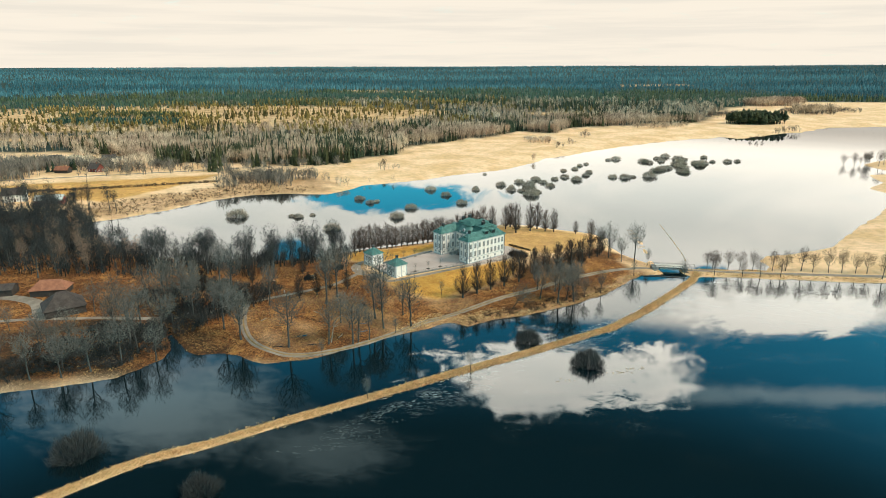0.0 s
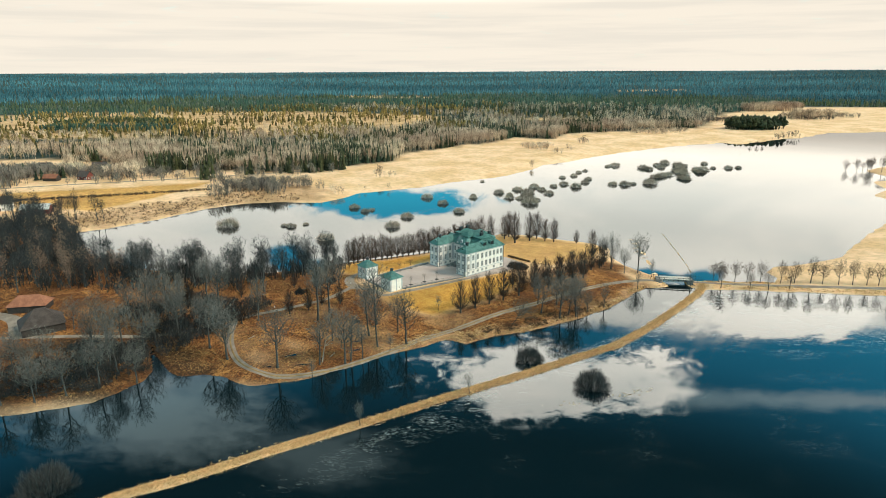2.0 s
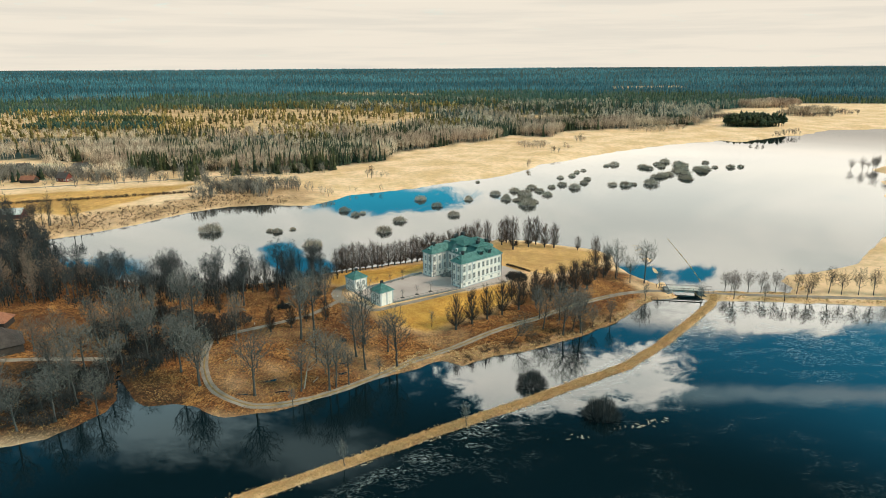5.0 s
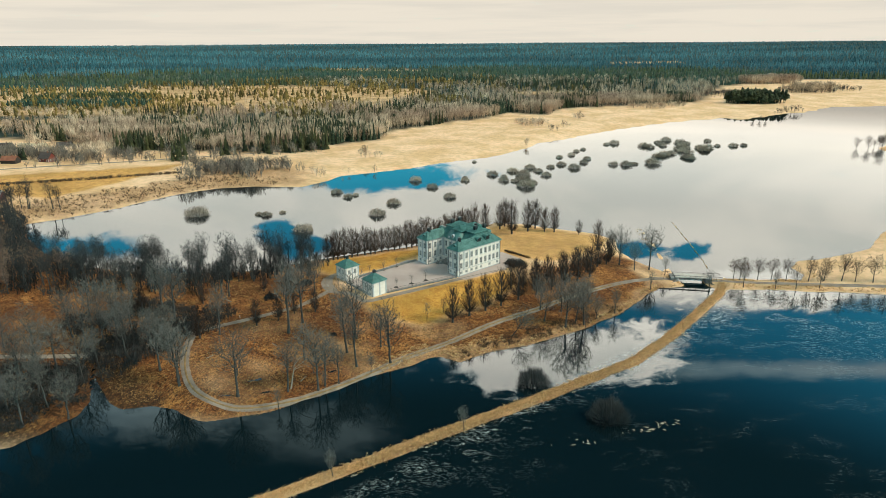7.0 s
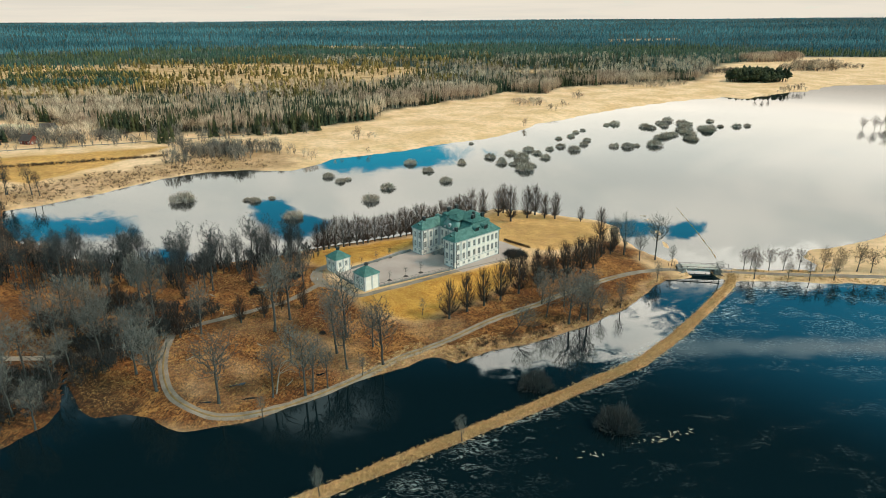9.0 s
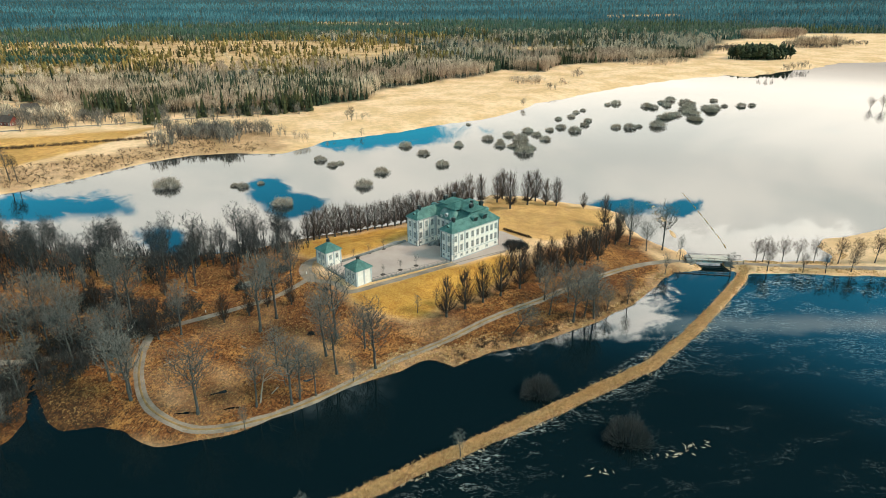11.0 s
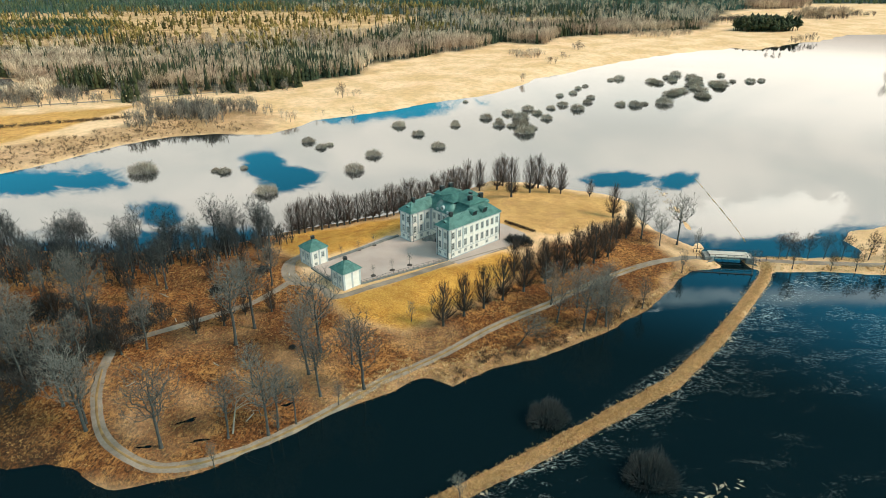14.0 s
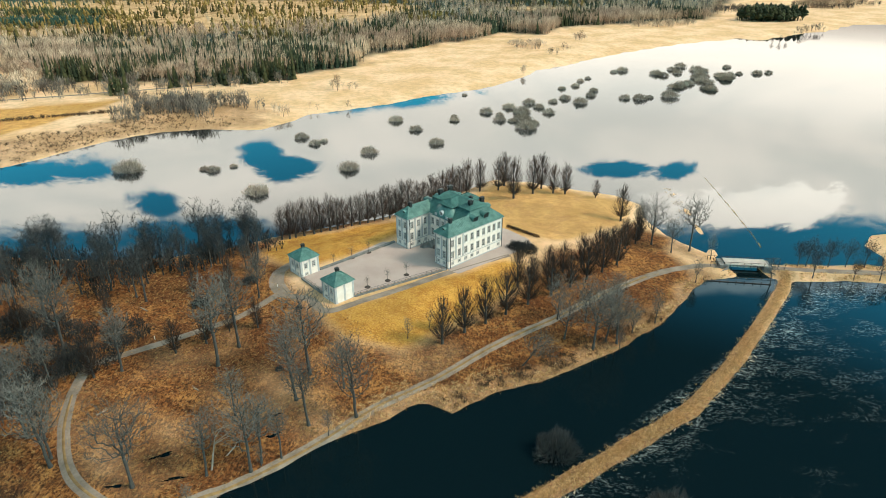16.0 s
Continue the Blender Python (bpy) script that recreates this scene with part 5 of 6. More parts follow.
    y0, y1 = 8.9, 16.7
    rows = []
    for i in range(n + 1):
        t = i / n
        xx = 8.75 + 3.0 * t ** 1.6
        zz = WALL_H + 0.3 + 3.5 * math.sin(t * math.pi / 2) ** 0.9
        ins = 1.2 * t
        rows.append([(xx, y0 + ins, zz), (xx, y1 - ins, zz)])
    vs = [v for r in rows for v in r] + [(12.5, y0, WALL_H + 0.3), (12.5, y1, WALL_H + 0.3), (12.5, y0 + 1.2, WALL_H + 3.9), (12.5, y1 - 1.2, WALL_H + 3.9)]
    fs = [(2 * i, 2 * i + 1, 2 * i + 3, 2 * i + 2) for i in range(n)]
    k = 2 * (n + 1)
    fs += [tuple([2 * i for i in range(n + 1)] + [k + 2, k]), tuple([2 * i + 1 for i in range(n + 1)] + [k + 3, k + 1])]
    solid(bm, vs, fs)
    part("roof", bm, COPPER, root, "curved green copper roof over the entrance", True)
    bm = B()
    box(bm, (8.55, 8.6, WALL_H + 0.02), (12.4, 17.0, WALL_H + 0.3), 0.05)
    part("eaves_trim", bm, COPPER, root)
    for ring, mat, r0, nm, xo in ((0.85, PILASTER, 0.0, "oculus_frame", 8.55), (0.58, GLASS, 0.0, "oculus_pane", 8.5)):
        bm = B()
        bmesh.ops.create_cone(bm, cap_ends=True, segments=20, radius1=ring, radius2=ring, depth=0.9, matrix=Matrix.Translation((xo + 0.45, 12.8, WALL_H + 1.65)) @ Matrix.Rotation(radians(90), 4, "Y"))
        part(nm, bm, mat, root)
    for yy in (10.2, 15.4):
        bm = B()
        box(bm, (8.62, yy - 0.5, WALL_H + 0.35), (9.3, yy + 0.5, WALL_H + 1.15), 0.04)
        part("parapet_block", bm, PILASTER, root)
    # chimneys and dormers
    for x, y, z0, z1, wx in ((15.3, 5.9, 14.8, 17.1, 1.5), (20.2, 5.6, 14.8, 17.1, 1.4), (18.9, 9.4, 15.0, 16.7, 0.8), (15.0, 19.9, 14.8, 17.3, 1.5), (19.7, 20.3, 14.8, 17.3, 1.5), (3.6, 3.15, 13.2, 15.0, 1.1), (3.6, 22.4, 13.2, 15.0, 1.1)):
        chimney(root, x, y, z0, z1, wx)
    for x in (12.8, 17.6):
        dormer(root, (x, 1.1, WALL_H + 1.25), 0)
        dormer(root, (x, V - 1.1, WALL_H + 1.25), 180)
    dormer(root, (U - 1.1, 6.0, WALL_H + 1.5), 90)
    dormer(root, (U - 1.1, 19.6, WALL_H + 1.5), 90)
    for y in (3.15, 22.45):
        dormer(root, (0.9, y, WALL_H + 1.1), -90, 1.3, 0.75, 1.8)
    # downpipes
    for x, y in ((0.75, -0.16), (24.2, -0.16), (-0.14, 0.75), (-0.14, 5.6), (-0.14, 20.2), (0.75, 19.45)):
        bm = B()
        box(bm, (x - 0.07, y - 0.07, -0.2), (x + 0.07, y + 0.07, WALL_H - 0.3), 0.02)
        part("downpipe", bm, BLACKTIN, root)
    # double curved entrance stair
    bm = B()
    box(bm, (6.3, 10.6, -0.5), (RU - 0.02, 15.3, 2.72), 0.05)
    land = part("stair_landing", bm, STONE, root, "grey stone landing before the entrance")
    # the landing is solid: a dark panel paints the shade inside its arch
    bm = B()
    pts = [(6.27, 12.95 + 1.1 * math.cos(math.pi * i / 10), 0.9 + 1.1 * math.sin(math.pi * i / 10)) for i in range(11)]
    solid(bm, [(6.27, 14.05, -0.4), *pts, (6.27, 11.85, -0.4)], [tuple(range(13))])
    part("arch", bm, TARWOOD, land, "flat dark panel for the shaded arched opening under the stair")
    for sgn in (-1, 1):
        for k in range(15):
            ang = radians(-10 + k * 8.2)
            zz = 2.62 - k * 0.182
            r0, r1 = 1.9, 3.9
            vs = []
            for aa in (ang, ang + radians(8.6)):
                for rr in (r0, r1):
                    vs.append((4.6 + rr * math.cos(aa) * 0.72, 12.95 + sgn * (1.9 + rr * math.sin(aa) * 0.86)))
            quad = [vs[0], vs[1], vs[3], vs[2]]
            bm = B()
            solid(bm, [(x, y, -0.5) for x, y in quad] + [(x, y, zz) for x, y in quad], [(0, 1, 2, 3), (4, 5, 6, 7), (0, 1, 5, 4), (1, 2, 6, 5), (2, 3, 7, 6), (3, 0, 4, 7)])
            part("step", bm, STONE, root)
            if k % 2 == 0:
                bm = B()
                x, y = vs[1]
                box(bm, (x - 0.05, y - 0.05, zz - 0.1), (x + 0.05, y + 0.05, zz + 1.0))
                part("baluster", bm, BLACKTIN, root)
    return root


manor()


def pavilion(at, windows_right, label):
    root = thing("pavilion", pose(at[0], at[1], 4.9, 0, 0, 43.0), label, "pavilion", "courtyard pavilions")
    S, Hh = 6.45, 6.1
    foot = [(0, 0), (S, 0), (S, S), (0, S)]
    for i, p in enumerate(foot):
        q = foot[(i + 1) % 4]
        d = ((q[0] - p[0]) / S, (q[1] - p[1]) / S)
        wins = []
        if i != 0 or windows_right:
            for x in (1.85, 4.6):
                wins.append((x, 3.0, 1.05, 1.75, 3))
            for x in ((1.85,) if i == 0 else (1.85, 4.6)):
                wins.append((x, 0.75, 0.95, 0.85, 2))
        bm = B()
        opening_wall(bm, p, d, S, -0.8, Hh, [(x - w / 2, x + w / 2, z, z + h) for x, z, w, h, r in wins], 0.24)
        part("wall", bm, PLASTER, root)
        for x, z, w, h, r in wins:
            window_at(root, p, d, x, z, w, h, r)
        bm = B()
        strip_along(bm, p, d, -0.07, S + 0.07, -0.8, 0.5, 0.09)
        part("plinth", bm, PILASTER, root)
        bm = B()
        strip_along(bm, p, d, -0.12, S + 0.12, Hh - 0.42, Hh - 0.2, 0.14)
        strip_along(bm, p, d, -0.28, S + 0.28, Hh - 0.2, Hh, 0.30)
        part("cornice", bm, PILASTER, root)
        for x in (0.3, S / 2, S - 0.3):
            bm = B()
            strip_along(bm, p, d, x - 0.3, x + 0.3, 0.5, Hh - 0.42, 0.07)
            part("pilaster", bm, PILASTER, root)
    bm, seams = B(), B()
    o = 0.5
    for a, b in (((-o, -o), (S + o, -o)), ((S + o, -o), (S + o, S + o)), ((S + o, S + o), (-o, S + o)), ((-o, S + o), (-o, -o))):
        roof_face(bm, (*a, Hh), (*b, Hh), (S / 2, S / 2, Hh + 2.7), (S / 2, S / 2, Hh + 2.7), seams)
    part("roof", bm, COPPER, root, "green copper pyramid roof")
    part("standing_seams", seams, COPPER, root)
    chimney(root, S / 2 + 0.2, S / 2 + 0.2, Hh + 2.0, Hh + 3.35, 0.9, 0.8)


pavilion((-29.9, 258.0), False, "small white square pavilion with a blank wall")
pavilion((-42.7, 274.0), True, "small white square pavilion with a copper roof")


# ---- courtyard walls and rails ----


def yard_wall(a, b, h, w, rail, label):
    """A low stone wall on sloping ground, with an iron rail on posts where there is one."""
    a, b = Vector((*a, 0)), Vector((*b, 0))
    d = (b - a).normalized()
    n = Vector((d.y, -d.x, 0))
    length = (b - a).length
    root = thing("courtyard_wall", Matrix.Translation((a.x, a.y, height_at(a.x, a.y))), label, "wall", "courtyard walls")
    z0 = root.location.z
    k = max(1, int(length / 1.8))
    r = random.Random(int(length * 100))
    for i in range(k):
        p, q = a + d * (length * i / k + 0.012), a + d * (length * (i + 1) / k - 0.012)
        z = height_at(*((p + q) / 2).xy) - z0
        bm = B()
        hh = h + r.uniform(-0.03, 0.03)
        c = [v + n * s * w / 2 - a + Vector((0, 0, zz)) for zz in (z - 1.2, z + hh) for v, s in ((p, -1), (q, -1), (q, 1), (p, 1))]
        solid(bm, c, [(0, 1, 2, 3), (4, 5, 6, 7), (0, 1, 5, 4), (1, 2, 6, 5), (2, 3, 7, 6), (3, 0, 4, 7)])
        part("stone", bm, STONE, root)
        if rail:
            bm = B()
            m = (p + (q - p) * 0.05) - a
            box(bm, (m.x - 0.035, m.y - 0.035, z + h - 0.03), (m.x + 0.035, m.y + 0.035, z + h + 1.0))
            part("post", bm, BLACKTIN, root)
            for zz in (0.35, 0.92):
                bm = B()
                c = [v + n * s * 0.025 - a + Vector((0, 0, z + h + zz + t)) for t in (0, 0.05) for v, s in ((p, -1), (q, -1), (q, 1), (p, 1))]
                solid(bm, c, [(0, 1, 2, 3), (4, 5, 6, 7), (0, 1, 5, 4), (1, 2, 6, 5), (2, 3, 7, 6), (3, 0, 4, 7)])
                part("rail", bm, BLACKTIN, root)


yard_wall((-25.2, 262.2), (1.6, 278.7), 0.45, 0.6, True, "low grey stone wall with an iron railing")
yard_wall((-38.0, 279.0), (-16.0, 299.0), 0.7, 0.8, False, "low dark stone retaining wall beside the lawn")
yard_wall((-42.5, 273.2), (-34.9, 264.2), 0.6, 0.5, True, "low grey wall with railing between the pavilions")

for i, (x, y) in enumerate([(-34.3, 283), (-29, 287.2), (-24, 291.2), (-22, 267.8), (-16.3, 271.7), (-10.8, 275.3)]):
    plant(SAPLING[0], x, y, 0.95 + 0.06 * (i % 3))
    bm = B()
    bmesh.ops.create_cone(bm, cap_ends=True, segments=18, radius1=0.95, radius2=0.75, depth=0.14)
    bed = thing("tree_bed", pose(x, y, height_at(x, y) + 0.15), "round bed of dark bare earth in the gravel", "flower bed", "tree beds")
    part("earth", bm, TARWOOD, bed)

# hedge behind the house
hedge = Wood()
hr = random.Random(9)
for i in range(2200):
    t = hr.uniform(0, 1)
    x, y = 24 + 10 * t + hr.uniform(-0.6, 0.6), 312 - 9 * t + hr.uniform(-0.6, 0.6)
    b = Vector((x, y, height_at(x, y) + hr.uniform(-0.1, 0.8)))
    hedge.sliver(b, b + Vector((hr.uniform(-.3, .3), hr.uniform(-.3, .3), hr.uniform(0.2, 0.6))), 0.09, hr)
tagged(new("hedge", hedge.mesh("hedge", BROWNSCRUB)), "low clipped bare brown hedge beside the lawn", "hedge", kind="stuff")


# ---- bridge and boom ----
def bridge():
    root = thing("bridge", pose(94.2, 289.3, 0, 0, 0, -7.5), "short pale concrete road bridge over the channel", "bridge")
    bm = B()
    box(bm, (-0.8, -2.4, 2.05), (12.6, 2.4, 2.4), 0.04)
    part("deck", bm, CONCRETE, root, "pale concrete bridge deck")
    for y in (-1.6, 0.0, 1.6):
        bm = B()
        box(bm, (0.3, y - 0.15, 1.62), (11.6, y + 0.15, 2.05))
        part("beam", bm, BLACKTIN, root)
    for x0, x1 in ((-2.6, 0.4), (11.2, 13.8)):
        bm = B()
        box(bm, (x0, -2.6, -1.5), (x1, 2.6, 2.04), 0.06)
        part("abutment", bm, STONE, root, "grey stone abutment")
    for sx, x in ((1, 0.4), (-1, 11.2)):
        bm = B()
        solid(bm, [(x, -2.6, -1), (x, -2.6, 2.0), (x - sx * 3.0, -4.6, 0.6), (x - sx * 3.0, -4.6, -1), (x - sx * 0.3, -2.75, -1), (x - sx * 0.3, -2.75, 2.0), (x - sx * 3.2, -4.9, 0.6), (x - sx * 3.2, -4.9, -1)],
              [(0, 1, 2, 3), (4, 5, 6, 7), (1, 2, 6, 5), (0, 1, 5, 4), (2, 3, 7, 6)])
        part("wing_wall", bm, STONE, root)
    for side in (-2.2, 2.2):
        for k in range(12):
            x = -5.4 + k * 2.1
            bm = B()
            box(bm, (x - 0.07, side - 0.07, 1.3), (x + 0.07, side + 0.07, 3.05))
            part("post", bm, TARWOOD, root)
        bm = B()
        box(bm, (-5.5, side - 0.04, 2.9), (17.8, side + 0.04, 3.0))
        part("rail", bm, TARWOOD, root)
    bm = B()
    box(bm, (1.2, -1.2, 0.75), (10.4, -0.8, 1.25), 0.03)
    part("pipe_crossing", bm, TINROOF, root, "pale conduit under the deck")


bridge()
boom = thing("log_boom", pose(83, 280.3, 0, 0, 0, -9.0), "dark floating log boom with posts across the channel", "boom")
bm = B()
box(bm, (0, -0.12, -0.1), (21, 0.12, 0.22), 0.05)
part("log", bm, TARWOOD, boom)
for k in range(9):
    bm = B()
    box(bm, (0.4 + k * 2.5, -0.09, -1.0), (0.58 + k * 2.5, 0.09, 0.85))
    part("post", bm, TARWOOD, boom)


# ---- farm and village ----
def simple_house(name, x, y, turn, w, l, eave, ridge, wall, roof, label, hipped=False, rows=1, doors=True, trim=None):
    z = height_at(x, y) - 0.1
    root = thing(name, pose(x, y, z, 0, 0, turn), label, "house" if name != "barn" else "barn")
    foot = [(-l / 2, -w / 2), (l / 2, -w / 2), (l / 2, w / 2), (-l / 2, w / 2)]
    for i, p in enumerate(foot):
        q = foot[(i + 1) % 4]
        L = math.dist(p, q)
        d = ((q[0] - p[0]) / L, (q[1] - p[1]) / L)
        wins = []
        if rows:
            n = max(1, int(L / 3.2))
            for r in range(rows):
                for k in range(n):
                    wins.append((L * (k + 0.5) / n, 0.95 + 2.6 * r, 1.0, 1.25, 2))
        bm = B()
        opening_wall(bm, p, d, L, -0.5, eave, [(a - b / 2, a + b / 2, c, c + h) for a, c, b, h, r in wins], 0.2)
        if not hipped and i in (1, 3):
            o, dd = Vector((*p, 0)), Vector((*d, 0))
            solid(bm, [o + Vector((0, 0, eave)), o + dd * L + Vector((0, 0, eave)), o + dd * L / 2 + Vector((0, 0, ridge - 0.1))], [(0, 1, 2)])
        part("wall", bm, wall, root)
        for a, c, b, h, r in wins:
            window_at(root, p, d, a, c, b, h, r)
    bm = B()
    o = 0.55
    X, Y = l / 2 + o, w / 2 + o
    if hipped:
        hip(bm, -X, -Y, X, Y, eave - 0.15, ridge, None, hipped, "x")
    else:
        for s in (1, -1):
            a, b, c, d = (-X, -s * Y, eave - 0.25), (X, -s * Y, eave - 0.25), (X, 0, ridge), (-X, 0, ridge)
            t = Vector((0, 0, 0.18))
            q = [Vector(v) for v in (a, b, c, d)]
            solid(bm, q + [v + t for v in q], [(0, 1, 2, 3), (4, 5, 6, 7), (0, 1, 5, 4), (1, 2, 6, 5), (2, 3, 7, 6), (3, 0, 4, 7)])
    part("roof", bm, roof, root)
    if doors:
        bm = B()
        box(bm, (-0.6, -w / 2 - 0.08, -0.1), (0.6, -w / 2 + 0.02, 2.1))
        part("door", bm, TARWOOD, root)
    if name != "barn":
        bm = B()
        box(bm, (l * 0.12, -0.4, ridge - 0.8), (l * 0.12 + 0.8, 0.4, ridge + 1.0), 0.03)
        part("chimney", bm, REDROOF, root)
    if trim:
        for sx in (-1, 1):
            for sy in (-1, 1):
                bm = B()
                box(bm, (sx * l / 2 - 0.1, sy * w / 2 - 0.1, -0.3), (sx * l / 2 + 0.1, sy * w / 2 + 0.1, eave))
                part("corner_board", bm, trim, root)
    return root


simple_house("barn", -158, 222, 38, 12, 14, 3.2, 8.6, TARWOOD, DARKROOF, "large dark timber barn with a steep hipped shingle roof", 6.0, 0)
simple_house("barn", -176, 242, 12, 8, 14, 3.0, 6.4, TARWOOD, REDROOF, "low farm building with a worn red tile roof", 3.6, 0)
simple_house("barn", -199, 239, 14, 7, 16, 3.0, 4.6, TARWOOD, DARKROOF, "long low shed with a dark roof", False, 0)
simple_house("white_house", -322, 426, 28, 10, 14, 5.2, 9.6, WHITEWALL, DARKROOF, "white plastered farmhouse with a dark brown roof", False, 2)
simple_house("barn", -291, 418, 10, 8, 18, 3.2, 6.4, REDWOOD, TINROOF, "red timber barn with a pale sheet roof", False, 0)
simple_house("cottage", -408, 606, 8, 9, 11, 3.4, 7.4, TARWOOD, DARKROOF, "dark brown village cottage with white trim", False, 1, True, WHITEWALL)
simple_house("cottage", -386, 612, 5, 8, 22, 3.2, 6.2, YELLOWWALL, YELLOWWALL, "long pale timber house in the village", False, 1)
simple_house("cottage", -336, 552, -18, 8, 11, 3.2, 7.6, REDWOOD, DARKROOF, "small red cottage with white corner boards", False, 1, True, WHITEWALL)
simple_house("cottage", -358, 614, 15, 8, 12, 3.0, 6.8, TARWOOD, DARKROOF, "brown timber village house among trees", False, 1)
simple_house("cottage", -363, 546, 0, 7, 12, 3.0, 6.0, TARWOOD, REDROOF, "low brown outbuilding behind bare trees", False, 0)
simple_house("cottage", -49, 792, 10, 8, 12, 3.0, 6.5, REDWOOD, DARKROOF, "lone brown cottage at the forest edge", False, 1)
simple_house("cottage", -34, 800, -20, 7, 9, 2.8, 5.6, TARWOOD, REDROOF, "small dark outbuilding at the forest edge", False, 0)

# ---- forest, reeds and tussocks ----


def scatter(name, templates, pos, scale, wide, mat, label, cat):
    """Many plants as one mesh: templates are (verts, tris); each plant is turned about z and sized."""
    r = np.random.RandomState(len(pos))
    vs, fs, ts, base = [], [], [], 0
    which = r.randint(0, len(templates), len(pos))
    for k, (tv, tf) in enumerate(templates):
        sel = which == k
        if not sel.any():
            continue
        p, s, w = pos[sel], scale[sel], wide[sel]
        a = r.uniform(0, 2 * math.pi, len(p))
        ca, sa = np.cos(a)[:, None], np.sin(a)[:, None]
        x = (tv[None, :, 0] * ca - tv[None, :, 1] * sa) * w[:, None] + p[:, None, 0]
        y = (tv[None, :, 0] * sa + tv[None, :, 1] * ca) * w[:, None] + p[:, None, 1]
        z = tv[None, :, 2] * s[:, None] + p[:, None, 2]
        vs.append(np.stack([x, y, z], -1).reshape(-1, 3))
        fs.append((tf[None] + (np.arange(len(p)) * len(tv))[:, None, None] + base).reshape(-1))
        base += len(p) * len(tv)
        ts.append(np.repeat(r.uniform(0, 1, len(p)), len(tv)))
    me = mesh_from(name, np.concatenate(vs), np.concatenate(fs), 3)
    tint = me.attributes.new("tint", "FLOAT", "POINT")
    tint.data.foreach_set("value", np.concatenate(ts).astype(np.float32))
    me.materials.append(mat)
    return tagged(new(name, me), label, cat, kind="stuff")


def cone_template(seed, tiers, sides):
    """A spruce of unit height and unit crown radius, in ragged tiers."""
    r = random.Random(seed)
    v, f = [], []
    for t in range(tiers):
        z0 = 0.06 + 0.94 * t / tiers * 0.9
        z1 = min(1.0, z0 + 1.35 / tiers)
        rad = (1 - t / tiers) ** 0.85
        b = len(v)
        v.append((0, 0, z1))
        for k in range(sides):
            a = 2 * math.pi * (k + r.uniform(-.25, .25)) / sides
            q = rad * r.uniform(0.72, 1.12)
            v.append((math.cos(a) * q, math.sin(a) * q, z0 + r.uniform(-.04, .04)))
        f += [(b, b + 1 + k, b + 1 + (k + 1) % sides) for k in range(sides)]
    return np.array(v), np.array(f)


def bare_template(seed, n, w):
    """A bare birch: a stem and a plume of shoots, unit height and unit radius."""
    r = random.Random(seed)
    wood = Wood()
    wood.sliver(Vector((0, 0, 0)), Vector((0, 0, 0.9)), w * 1.6, r)
    wood.sliver(Vector((0, 0, 0)), Vector((0, 0, 0.9)), w * 1.6, r)
    for _ in range(n):
        z = r.uniform(0.30, 0.80)
        a = r.uniform(0, 6.283)
        q = r.uniform(0.25, 1.0) * math.sin(math.pi * (z - 0.2) / 0.82)
        o = 0.68 * q
        s = Vector((math.cos(a) * o, math.sin(a) * o, z))
        wood.sliver(s, s + Vector((math.cos(a) * q * 0.30, math.sin(a) * q * 0.30, r.uniform(0.12, 0.24))), w, r)
    return np.array([tuple(p) for p in wood.v]), np.array(wood.f)


def pine_template(seed):
    """A pine: bare stem under a few flat clumps."""
    r = random.Random(seed)
    wood = Wood()
    wood.sliver(Vector((0, 0, 0)), Vector((0, 0, 0.85)), 0.2, r)
    v, f = [tuple(p) for p in wood.v], list(wood.f)
    for n in range(4):
        c = Vector((r.uniform(-.3, .3), r.uniform(-.3, .3), 0.42 + 0.14 * n + r.uniform(-.05, .05)))
        b = len(v)
        q = r.uniform(0.55, 0.85) * (1 - 0.17 * n)
        v += [tuple(c + Vector((r.uniform(-.1, .1), 0, 0.20)))] + [tuple(c + Vector((math.cos(t) * q, math.sin(t) * q, r.uniform(-.05, .05)))) for t in (0, 1.26, 2.51, 3.77, 5.03)] + [tuple(c - Vector((0, 0, 0.07)))]
        for k in range(5):
            f += [(b, b + 1 + k, b + 1 + (k + 1) % 5), (b + 6, b + 1 + (k + 1) % 5, b + 1 + k)]
    return np.array(v), np.array(f)


def forest_points(n, r0, r1, seed, power=1.0):
    r = np.random.RandomState(seed)
    u = r.uniform(0, 1, n)
    if power == 1.0:
        rad = r0 * (r1 / r0) ** u
    else:
        rad = np.sqrt(r0 ** 2 + (r1 ** 2 - r0 ** 2) * u)
    az = r.uniform(-0.80, 0.74, n)
    x, y = np.sin(az) * rad, np.cos(az) * rad
    keep = poly_sd(FOREST, x, y) < -1
    return x[keep], y[keep], r


def zones(x, y):
    front = -poly_sd(FOREST, x, y)
    moor = open_land(x, y)
    patchy = wave(x, y, 60.0) + 0.6 * wave(x + 300, y, 23.0)
    return front, moor, patchy


spr = [cone_template(200 + i, 4, 6) for i in range(4)]
spr_far = [cone_template(220 + i, 2, 5) for i in range(3)]
birch = [bare_template(240 + i, 42, 0.07) for i in range(5)]
pines = [pine_template(260 + i) for i in range(3)]


def three(x, y):
    return np.stack([x, y, height(x, y) - 0.2], -1)


